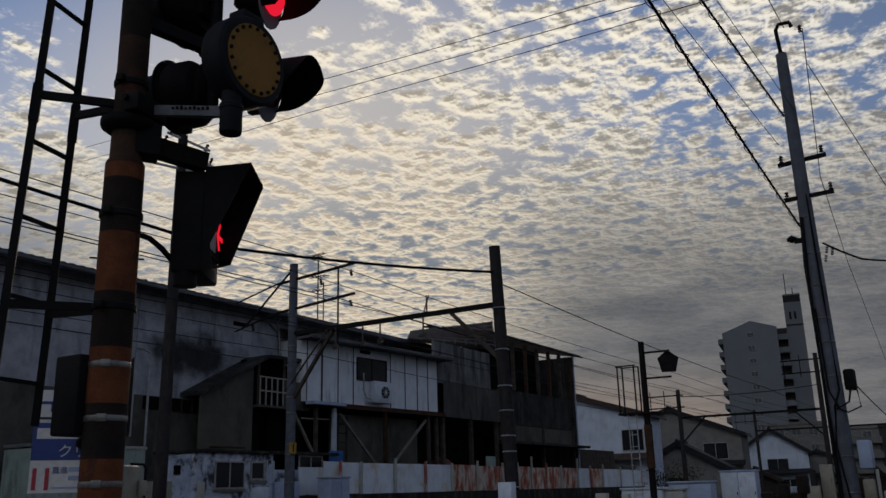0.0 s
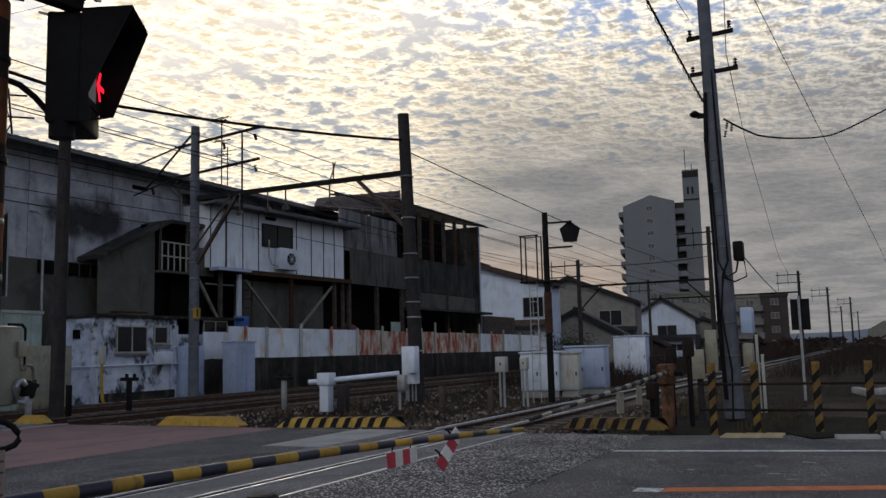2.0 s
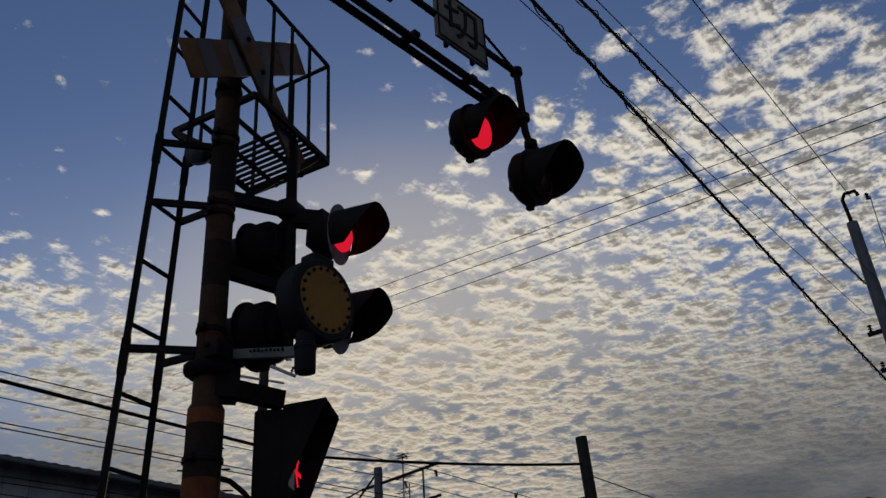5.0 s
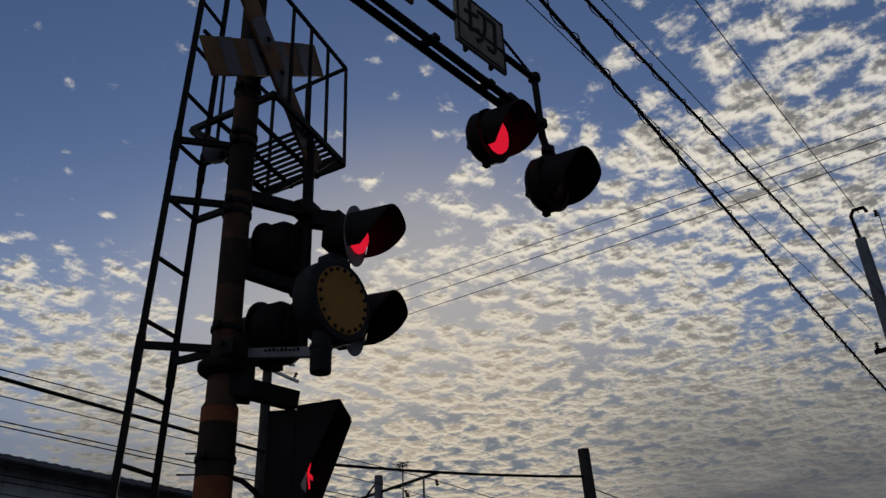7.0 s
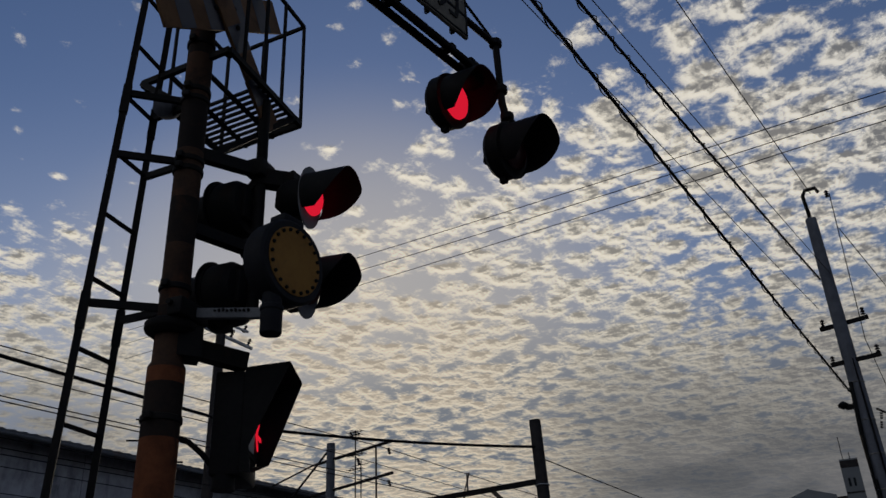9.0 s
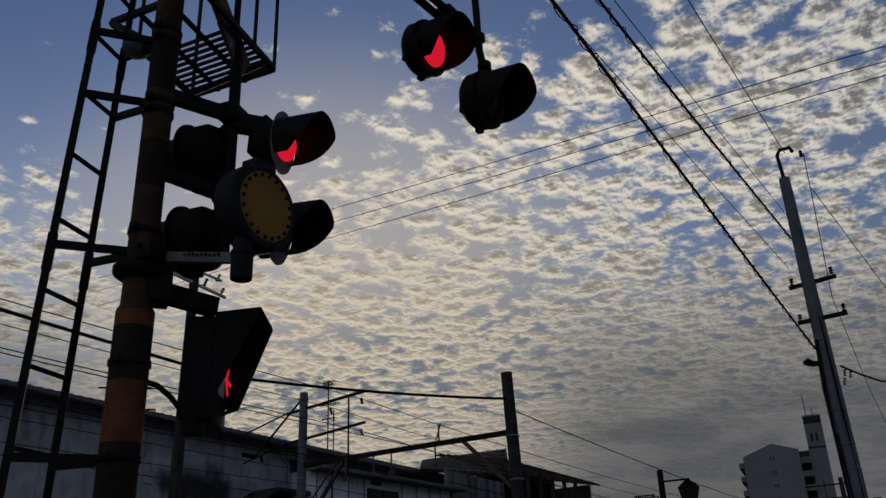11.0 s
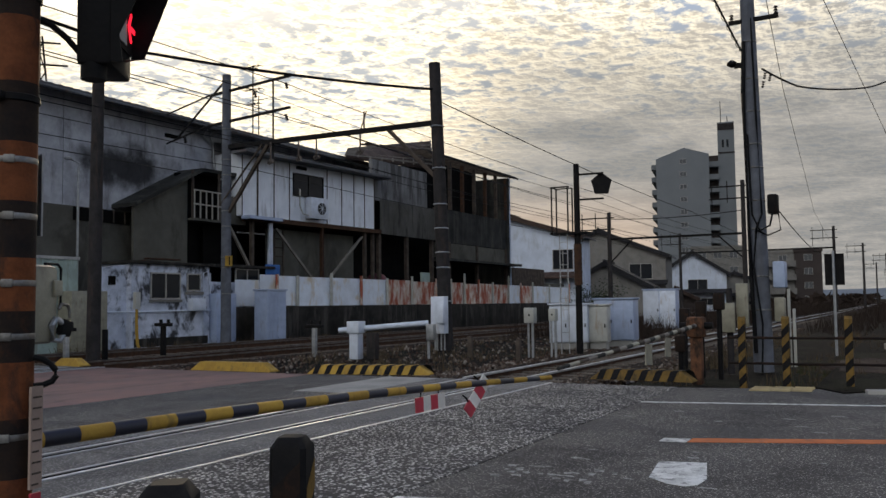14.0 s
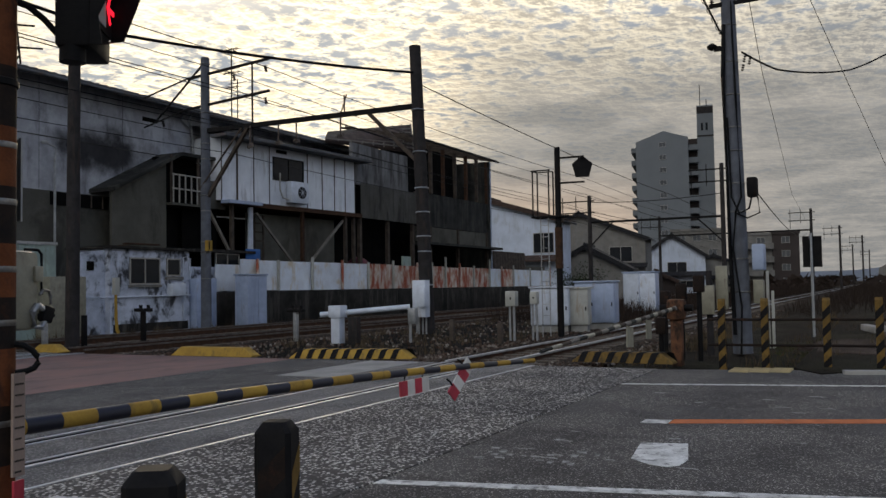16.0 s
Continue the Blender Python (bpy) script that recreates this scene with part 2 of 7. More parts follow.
SLEEPER = surface("weathered_sleeper", (0.14, 0.12, 0.10), (0.07, 0.055, 0.045), 0.9, 0, 4, 50, 0.4)
WHITE_LINE = surface("worn_white_road_paint", (0.72, 0.72, 0.70), (0.45, 0.45, 0.44), 0.75, 0, 5, 70, 0.3, (0.13, 0.13, 0.13), 0.8, (5, 5, 1), stain_at=0.54)
FADED_LINE = surface("faded_white_road_paint", (0.40, 0.395, 0.385), (0.24, 0.236, 0.23), 0.8, 0, 9, 70, 0.3, (0.11, 0.108, 0.105), 0.85, (7, 7, 1), stain_at=0.50)
ORANGE_LINE = surface("orange_road_paint", (0.62, 0.19, 0.075), (0.45, 0.14, 0.06), 0.75, 0, 5, 80, 0.3, (0.16, 0.11, 0.09), 0.6, (5, 5, 1), stain_at=0.62)
YELLOW = surface("faded_yellow_paint", (0.44, 0.275, 0.055), (0.30, 0.18, 0.045), 0.6, 0, 4, 50, 0.2, (0.12, 0.09, 0.05), 0.6, (6, 6, 2), stain_at=0.6)
BLACK = surface("chipped_black_paint", (0.008, 0.008, 0.009), (0.016, 0.015, 0.015), 0.62, 0, 5, 50, 0.2)
DARK_METAL = surface("dark_painted_metal", (0.0075, 0.008, 0.0095), (0.015, 0.0135, 0.0125), 0.62, 0.0, 6, 60, 0.2, (0.03, 0.016, 0.010), 0.4, (4, 4, 2), stain_at=0.6)
# grimy yellow, also darkened to paint in the shade of the backlit posts
POST_YELLOW = surface("grimy_darkened_yellow_paint", (0.20, 0.122, 0.036), (0.11, 0.070, 0.026), 0.7, 0, 4, 50, 0.2, (0.05, 0.04, 0.028), 0.7, (6, 6, 2), stain_at=0.56)
ORANGE_RUST = surface("rusty_orange_paint", (0.165, 0.056, 0.024), (0.085, 0.030, 0.015), 0.7, 0, 7, 70, 0.4, (0.035, 0.022, 0.018), 0.75, (5, 5, 3), stain_at=0.57)
SOOT_BLACK = surface("sooty_black_paint", (0.014, 0.012, 0.012), (0.028, 0.019, 0.015), 0.75, 0, 8, 70, 0.4, (0.07, 0.028, 0.014), 0.5, (5, 5, 3), stain_at=0.62)
GALV = surface("galvanised_steel", (0.42, 0.43, 0.44), (0.28, 0.29, 0.30), 0.5, 0.7, 8, 90, 0.1)
STRAP = surface("stainless_strap", (0.25, 0.25, 0.245), (0.12, 0.11, 0.10), 0.5, 0.8, 12, 90, 0.1)
KHAKI = surface("khaki_enamel", (0.29, 0.275, 0.21), (0.20, 0.185, 0.14), 0.5, 0.0, 5, 70, 0.12, (0.10, 0.06, 0.035), 0.6, (4, 4, 1), stain_at=0.62)
POLE_CONCRETE = surface("pole_concrete", (0.125, 0.135, 0.16), (0.08, 0.085, 0.10), 0.85, 0, 3, 80, 0.2, (0.08, 0.08, 0.085), 0.5, (3, 3, 0.4))
DARK_CONCRETE = surface("sooty_pole_concrete", (0.040, 0.037, 0.038), (0.024, 0.022, 0.022), 0.85, 0, 3, 80, 0.2, (0.07, 0.05, 0.042), 0.4, (3, 3, 0.6))
CABLE = surface("black_cable", (0.012, 0.012, 0.013), None, 0.6, 0, 5, 40, 0.05)
WHITE_ENAMEL = surface("white_enamel", (0.58, 0.63, 0.72), (0.46, 0.50, 0.57), 0.45, 0, 3, 60, 0.08, (0.30, 0.22, 0.15), 0.5, (3, 3, 0.6), stain_at=0.62)
GREY_ENAMEL = surface("grey_blue_enamel", (0.34, 0.41, 0.56), (0.27, 0.33, 0.45), 0.45, 0, 3, 60, 0.08, (0.22, 0.19, 0.16), 0.4, (3, 3, 0.6), stain_at=0.62)
CREAM_ENAMEL = surface("cream_enamel", (0.42, 0.42, 0.39), (0.33, 0.33, 0.30), 0.5, 0, 3, 60, 0.08, (0.25, 0.17, 0.10), 0.6, (3, 3, 0.6), stain_at=0.6)
HOUSE_WHITE = surface("white_wall_panel", (0.77, 0.80, 0.85), (0.62, 0.65, 0.70), 0.6, 0, 1.2, 40, 0.1, (0.32, 0.31, 0.31), 0.55, (1.6, 1.6, 0.3), stain_at=0.58)
WALL_GREY = surface("warehouse_grey_wall", (0.25, 0.255, 0.275), (0.18, 0.184, 0.197), 0.85, 0, 0.5, 20, 0.15, (0.055, 0.052, 0.05), 0.85, (0.22, 0.22, 0.14), stain_at=0.57)
WALL_OLIVE = surface("olive_grey_wall", (0.125, 0.122, 0.105), (0.08, 0.077, 0.066), 0.85, 0, 0.7, 25, 0.2, (0.05, 0.046, 0.04), 0.7, (0.5, 0.5, 0.25))
DARK_WALL = surface("sooty_corrugated_wall", (0.048, 0.049, 0.047), (0.022, 0.022, 0.021), 0.85, 0, 0.9, 30, 0.25, (0.095, 0.092, 0.078), 0.5, (1.5, 1.5, 0.15))
MOULDY = surface("mouldy_white_plaster", (0.66, 0.70, 0.80), (0.38, 0.42, 0.50), 0.9, 0, 1.6, 30, 0.25, (0.035, 0.034, 0.036), 0.95, (0.95, 0.95, 0.75), stain_at=0.53)
RUST_PANEL = surface("rust_streaked_sheet", (0.62, 0.58, 0.53), (0.46, 0.32, 0.24), 0.7, 0.1, 2.0, 40, 0.15, (0.31, 0.068, 0.035), 0.95, (1.15, 1.15, 0.45), stain_at=0.49)
PALE_PANEL = surface("painted_sheet", (0.72, 0.77, 0.84), (0.60, 0.63, 0.68), 0.65, 0.1, 1.5, 40, 0.12, (0.52, 0.37, 0.17), 0.65, (0.8, 0.8, 0.4), stain_at=0.57)
WET_WALL = surface("black_stained_concrete", (0.038, 0.035, 0.032), (0.016, 0.015, 0.014), 0.9, 0, 1.0, 30, 0.3, (0.10, 0.094, 0.085), 0.5, (1.5, 1.5, 0.3))
# near-black for openings: the shade inside them is painted into this colour
SHADE_BLACK = surface("interior_shade_black", (0.007, 0.0065, 0.006), (0.004, 0.004, 0.004), 0.9, 0, 2, 20, 0.1)
BRACE_WOOD = surface("pale_grey_timber", (0.24, 0.22, 0.195), (0.15, 0.135, 0.12), 0.85, 0, 3, 60, 0.3)
TIMBER = surface("grey_timber", (0.092, 0.074, 0.063), (0.045, 0.036, 0.030), 0.85, 0, 3, 60, 0.3)
ROOF_SHEET = surface("grey_roof_sheet", (0.115, 0.12, 0.13), (0.07, 0.07, 0.075), 0.6, 0.1, 0.8, 30, 0.15, (0.12, 0.07, 0.045), 0.4, (0.8, 0.8, 0.3))
TILE = surface("brown_roof_tile", (0.075, 0.05, 0.042), (0.042, 0.031, 0.027), 0.7, 0, 2, 30, 0.3)
DARK_TILE = surface("black_roof_tile", (0.028, 0.028, 0.031), (0.018, 0.0175, 0.019), 0.6, 0, 2, 30, 0.3)
PLASTER = surface("cream_plaster", (0.205, 0.197, 0.185), (0.145, 0.14, 0.132), 0.85, 0, 1.0, 30, 0.12, (0.20, 0.18, 0.16), 0.5, (1, 1, 0.3))
WHITE_PLASTER = surface("white_plaster", (0.57, 0.63, 0.74), (0.46, 0.51, 0.60), 0.85, 0, 0.9, 30, 0.12, (0.30, 0.30, 0.31), 0.4, (1, 1, 0.3))
APT_WALL = surface("grey_apartment_wall", (0.165, 0.178, 0.188), (0.14, 0.15, 0.16), 0.85, 0, 0.12, 8, 0.05)
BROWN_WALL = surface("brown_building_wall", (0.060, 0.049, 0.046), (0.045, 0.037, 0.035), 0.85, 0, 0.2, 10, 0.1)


def soot_wall(name, base, second, cx, cz, wide, tall):
    """Mottled grey render with one black plume of soot spread over the wall."""
    m = bpy.data.materials.new(name)
    m.use_nodes = True
    N = Nodes(m.node_tree)
    pos = N.add("ShaderNodeTexCoord").outputs["Object"]
    mp = N.add("ShaderNodeMapping")
    mp.inputs["Scale"].default_value = (0.45, 0.45, 0.16)
    N.link(pos, mp.inputs["Vector"])
    streak = N.noise(mp.outputs[0], 2.6, 7.0, 0.66, 0.2)
    mottle = N.noise(pos, 1.1, 7.0, 0.68)
    col = N.mix(N.step(mottle, 0.36, 0.62), base, second)
    col = N.mix(N.math("MULTIPLY", N.step(streak, 0.50, 0.70), 0.65), col, (0.075, 0.073, 0.072))
    sp = N.add("ShaderNodeSeparateXYZ")
    N.link(pos, sp.inputs[0])
    ex = N.math("DIVIDE", N.math("SUBTRACT", sp.outputs[0], cx), wide)
    ez = N.math("DIVIDE", N.math("SUBTRACT", sp.outputs[2], cz), tall)
    dist = N.math("SQRT", N.math("ADD", N.math("MULTIPLY", ex, ex), N.math("MULTIPLY", ez, ez)))
    plume = N.step(N.math("ADD", dist, N.math("MULTIPLY", N.math("SUBTRACT", N.noise(pos, 0.9, 6.0, 0.62), 0.5), 1.5)), 1.15, 0.35)
    col = N.mix(N.math("MULTIPLY", plume, 0.93), col, (0.014, 0.0135, 0.014))
    b = N.add("ShaderNodeBsdfPrincipled", **{"Roughness": 0.88, "Specular IOR Level": 0.07})
    N.link(col, b.inputs["Base Color"])
    bp = N.add("ShaderNodeBump", Strength=0.2, Distance=0.01)
    N.link(N.noise(pos, 14.0, 4.0), bp.inputs["Height"])
    N.link(bp.outputs[0], b.inputs["Normal"])
    N.link(b.outputs[0], N.add("ShaderNodeOutputMaterial").inputs["Surface"])
    return m


WALL_SOOT = soot_wall("sooty_warehouse_render", (0.42, 0.43, 0.465), (0.30, 0.305, 0.33), 12.9, 7.1, 2.7, 1.15)
GLASS = glassy("dark_window_glass")
PANE_DIM = glassy("curtained_window_glass", (0.06, 0.063, 0.066), 0.15)
ALU = surface("aluminium_frame", (0.42, 0.41, 0.39), (0.30, 0.29, 0.28), 0.45, 0.6, 8, 60, 0.05)
RED_PAINT = surface("red_reflective_sheet", (0.48, 0.035, 0.06), (0.36, 0.03, 0.05), 0.5, 0, 8, 60, 0.05)
WHITE_SHEET = surface("white_reflective_sheet", (0.68, 0.66, 0.62), (0.55, 0.53, 0.50), 0.5, 0, 8, 60, 0.05)
NAVY_BAND = surface("navy_black_band", (0.010, 0.011, 0.022), (0.016, 0.016, 0.026), 0.5, 0, 6, 60, 0.05)
DARK_RED = surface("dark_red_band", (0.14, 0.018, 0.03), (0.10, 0.02, 0.03), 0.5, 0, 6, 60, 0.05)
AMBER = surface("dull_amber_plate", (0.27, 0.14, 0.034), (0.21, 0.105, 0.028), 0.6, 0, 5, 60, 0.1, (0.14, 0.085, 0.035), 0.5, (5, 5, 5), stain_at=0.58)
GREEN_PALE = surface("pale_green_sheet", (0.34, 0.42, 0.38), (0.26, 0.32, 0.29), 0.7, 0, 2, 30, 0.1, (0.12, 0.10, 0.07), 0.5, (2, 2, 0.5))
BLUE_SHEET = surface("blue_plastic_sheet", (0.05, 0.16, 0.42), (0.04, 0.11, 0.30), 0.6, 0, 4, 40, 0.1)
SIGN_BLUE = surface("navy_sign_sheet", (0.025, 0.05, 0.21), (0.02, 0.04, 0.16), 0.5, 0, 2, 40, 0.03)
DRY_GRASS = surface("dry_grass_blades", (0.12, 0.088, 0.055), (0.06, 0.046, 0.030), 0.9, 0, 6, 30, 0.05)
SHRUB = surface("dull_green_leaves", (0.035, 0.05, 0.022), (0.02, 0.028, 0.014), 0.8, 0, 4, 30, 0.05)
SCRUB = surface("brown_scrub", (0.036, 0.025, 0.020), (0.022, 0.016, 0.013), 0.9, 0, 2, 20, 0.1)
# the hills' pale blue has the distance haze mixed into it
HILL = surface("hill_with_painted_haze", (0.25, 0.285, 0.36), (0.21, 0.245, 0.31), 1.0, 0, 0.01, 0.1, 0.0)
RED_ON = glowing("lit_red_lens", (1.0, 0.015, 0.045), 1.1)
RED_OFF = surface("unlit_red_lens", (0.05, 0.006, 0.008), None, 0.35, 0, 8, 60, 0.02)
ARROW_ON = glowing("lit_red_arrow", (1.0, 0.015, 0.04), 1.1)


# ---------------------------------------------------------------- mesh helpers
class Build:
    """Collects simple solids into one bmesh."""

    def __init__(self):
        self.bm = bmesh.new()

    def box(self, x0, x1, y0, y1, z0, z1, m=None, bevel=0.0):
        vs = [self.bm.verts.new(v) for v in ((x0, y0, z0), (x1, y0, z0), (x1, y1, z0), (x0, y1, z0),
                                             (x0, y0, z1), (x1, y0, z1), (x1, y1, z1), (x0, y1, z1))]
        fs = [self.bm.faces.new([vs[i] for i in q]) for q in ((3, 2, 1, 0), (4, 5, 6, 7), (0, 1, 5, 4), (1, 2, 6, 5), (2, 3, 7, 6), (3, 0, 4, 7))]
        if bevel:
            es = list({e for f in fs for e in f.edges})
            r = bmesh.ops.bevel(self.bm, geom=es, offset=bevel, segments=2, profile=0.5, affect="EDGES")
            vs = list({v for f in r["faces"] for v in f.verts} | {v for v in vs if v.is_valid})
        if m:
            bmesh.ops.transform(self.bm, matrix=m, verts=vs)
        return self

    def bar(self, p, q, w, h=None, m=None):
        """A straight square bar from p to q."""
        p, q = Vector(p), Vector(q)
        h = h or w
        d = q - p
        t = d.to_track_quat("Z", "Y").to_matrix().to_4x4()
        t.translation = p
        return self.box(-w / 2, w / 2, -h / 2, h / 2, 0, d.length, (m @ t) if m else t)

    def rod(self, p, q, r0, r1=None, n=12, caps=True):
        p, q = Vector(p), Vector(q)
        r1 = r0 if r1 is None else r1
        t = (q - p).to_track_quat("Z", "Y").to_matrix()
        a, b = [], []
        for i in range(n):
            c = Vector((math.cos(2 * math.pi * i / n), math.sin(2 * math.pi * i / n), 0))
            a.append(self.bm.verts.new(p + t @ (c * r0)))
            b.append(self.bm.verts.new(q + t @ (c * r1)))
        for i in range(n):
            self.bm.faces.new((a[i], a[(i + 1) % n], b[(i + 1) % n], b[i]))
        if caps:
            self.bm.faces.new(a[::-1])
            self.bm.faces.new(b)
        return self

    def tube(self, pts, r, n=8):
        """A bent tube through points."""
        pts = [Vector(p) for p in pts]
        rings = []
        for k, p in enumerate(pts):
            d = (pts[min(k + 1, len(pts) - 1)] - pts[max(k - 1, 0)]).normalized()
            side = d.cross(Vector((0, 0, 1)))
            side = side.normalized() if side.length > 1e-4 else Vector((1, 0, 0))
            up = side.cross(d)
            rings.append([self.bm.verts.new(p + (side * math.cos(2 * math.pi * i / n) + up * math.sin(2 * math.pi * i / n)) * r) for i in range(n)])
        for a, b in zip(rings, rings[1:]):
            for i in range(n):
                self.bm.faces.new((a[i], a[(i + 1) % n], b[(i + 1) % n], b[i]))
        self.bm.faces.new(rings[0][::-1])
        self.bm.faces.new(rings[-1])
        return self

    def lathe(self, profile, m=None, n=24):
        """Turns (radius, height) pairs about z."""
        rings = []
        made = []
        for r, z in profile:
            ring = [self.bm.verts.new((r * math.cos(2 * math.pi * i / n), r * math.sin(2 * math.pi * i / n), z)) for i in range(n)]
            rings.append(ring)
            made += ring
        for a, b in zip(rings, rings[1:]):
            for i in range(n):
                self.bm.faces.new((a[i], a[(i + 1) % n], b[(i + 1) % n], b[i]))
        self.bm.faces.new(rings[0][::-1])
        self.bm.faces.new(rings[-1])
        if m:
            bmesh.ops.transform(self.bm, matrix=m, verts=made)
        return self

    def prism(self, outline, depth, m=None):
        """Extrudes an outline in the x-z plane along +y."""
        a = [self.bm.verts.new((x, 0, z)) for x, z in outline]
        b = [self.bm.verts.new((x, depth, z)) for x, z in outline]
        n = len(a)
        self.bm.faces.new(a)
        self.bm.faces.new(b[::-1])
        for i in range(n):
            self.bm.faces.new((a[(i + 1) % n], a[i], b[i], b[(i + 1) % n]))
        if m:
            bmesh.ops.transform(self.bm, matrix=m, verts=a + b)
        return self

    def quad(self, *pts):
        self.bm.faces.new([self.bm.verts.new(p) for p in pts])
        return self

    def data(self, name, material):
        bmesh.ops.recalc_face_normals(self.bm, faces=self.bm.faces[:])
        me = bpy.data.meshes.new(name)
        self.bm.to_mesh(me)
        self.bm.free()
        me.materials.append(material)
        me.shade_smooth()
        me.set_sharp_from_angle(angle=0.6)
        return me


def thing(name, x, y, z, label, category, group="", rz=0.0, kind=""):
    e = new(name)
    e.empty_display_size = 0.1
    e.matrix_world = pose(x, y, z, 0, 0, rz)
    return tagged(e, label, category, group, kind)


def part(name, b, material, parent=None, label=""):
    ob = new(name, b.data(name, material) if isinstance(b, Build) else b)
    if isinstance(b, bpy.types.Mesh) and not b.materials:
        b.materials.append(material)
    if parent:
        ob.parent = parent
    if label:
        ob["label"] = label
    return ob


def single(name, b, material, x, y, z, label, category, group="", rz=0.0, kind=""):
    ob = part(name, b, material)
    ob.matrix_world = pose(x, y, z, 0, 0, rz)
    return tagged(ob, label, category, group, kind)


# ---------------------------------------------------------------- ground, road and tracks
g = Build()
RING = [-3000, -600, -150, -50, -20, 0, 20, 40, 60, 100, 200, 600, 3000]
grid = [[g.bm.verts.new((x, y, -0.14 + (0.05 * noise.noise(Vector((x * 0.21, y * 0.21, 0))) if abs(x) < 150 and abs(y) < 150 else 0))) for y in RING] for x in RING]
for i in range(len(RING) - 1):
    for j in range(len(RING) - 1):
        g.bm.faces.new((grid[i][j], grid[i + 1][j], grid[i + 1][j + 1], grid[i][j + 1]))
tagged(part("ground", g, DIRT), "gravelly brown soil with sparse dry grass", "ground", kind="structure")


def road_x(x0, y):
    """The x of a line of the road that passes x0 at y = 3.4; the road leans against the tracks."""
    return x0 - 0.235 * (y - 3.4)


b = Build()
b.prism([(-6.0, -0.10), (14.35, -0.10), (14.35, 0.0), (-6.0, 0.0)], 0.01, pose(0, 3.365, 0))
pts = [(-30, -30), (road_x(14.35, -30), -30), (14.35, 3.37), (-30, 3.37)]
lo = [b.bm.verts.new((x, y, -0.10)) for x, y in pts]
hi = [b.bm.verts.new((x, y, 0.0)) for x, y in pts]
b.bm.faces.new(lo[::-1])
b.bm.faces.new(hi)
for i in range(4):
    b.bm.faces.new((lo[i], lo[(i + 1) % 4], hi[(i + 1) % 4], hi[i]))
tagged(part("road", b, ASPHALT), "worn dark asphalt road leading to the crossing", "road", kind="structure")

# crossing pavement: strips of slabs between the rails
RAILS = [6.29, 7.38, 17.0, 18.07, 21.1, 22.17]
crossing = thing("crossing_pavement", 0, 0, 0, "level crossing pavement of slabs, aggregate and asphalt", "crossing", kind="structure")


def strip(name, x0, x1, y0, y1, material, top=0.0, label=""):
    bb = Build()
    bb.box(x0, x1, y0, y1, -0.10, top, bevel=0.008)
    return part(name, bb, material, crossing, label)


for x0, x1 in ((-9, -3.2), (-3.19, 3.0), (3.01, 8.78), (8.80, 14.42)):
    strip("aggregate_slab", x0, x1, 3.39, 5.55, AGGREGATE, 0.004, "pebbly exposed aggregate")
x = -9.0
while x < 14.3:
    x1 = min(x + 2.98, 14.6)
    for y0, y1, m, top in ((5.60, 6.245, SLAB, 0.0), (6.485, 7.185, SLAB, -0.002), (7.52, 8.10, SLAB, 0.0)):
        strip("concrete_slab", x, x1, y0, y1, m, top)
    x += 3.0
for x0, x1 in ((-9, -1), (-0.99, 7.2), (7.21, 14.6)):
    strip("asphalt_strip", x0, x1, 8.12, 10.82, AGGREGATE if x0 < -1 else ASPHALT, 0.0)
strip("pale_slab", 11.6, 14.55, 7.9, 9.0, PALE_SLAB, 0.006, "pale concrete patch")
for x0, x1 in ((-9, -3), (-2.99, 3.0), (3.01, 9.0), (9.01, 14.5)):
    strip("red_slab", x0, x1, 10.85, 13.9, RED_SLAB)
    strip("red_slab", x0, x1, 13.92, 16.93, RED_SLAB, -0.003)
for y0, y1 in ((17.2, 17.87), (18.25, 21.0), (21.3, 21.97), (22.4, 24.0)):
    strip("concrete_slab", -9, 14.4, y0, y1, SLAB)
for y in RAILS:
    inward = 1 if RAILS.index(y) % 2 == 0 else -1
    bb = Build()
    bb.box(-9, 14.6, y - 0.033, y + 0.033, -0.1, 0.010)
    part("rail_head", bb, STEEL, crossing, "polished steel rail")
    bb = Build()
    bb.box(-9, 14.6, min(y + inward * 0.035, y + inward * 0.148), max(y + inward * 0.035, y + inward * 0.148), -0.1, -0.085)
    # thin dark liners paint the groove's shade onto its steel sides
    for e in (0.0345, 0.1455):
        bb.box(-9, 14.6, min(y + inward * e, y + inward * (e + 0.004)), max(y + inward * e, y + inward * (e + 0.004)), -0.1, -0.004)
    part("flangeway", bb, GROOVE, crossing)
    bb = Build()
    bb.box(-9, 14.6, min(y + inward * 0.150, y + inward * 0.19), max(y + inward * 0.150, y + inward * 0.19), -0.1, 0.006)
    part("guard_rail", bb, STEEL, crossing, "polished steel guard rail")
bb = Build()
bb.box(-9, 14.4, 5.555, 5.595, -0.08, 0.008)
part("edge_angle", bb, STEEL, crossing, "worn steel edge angle")


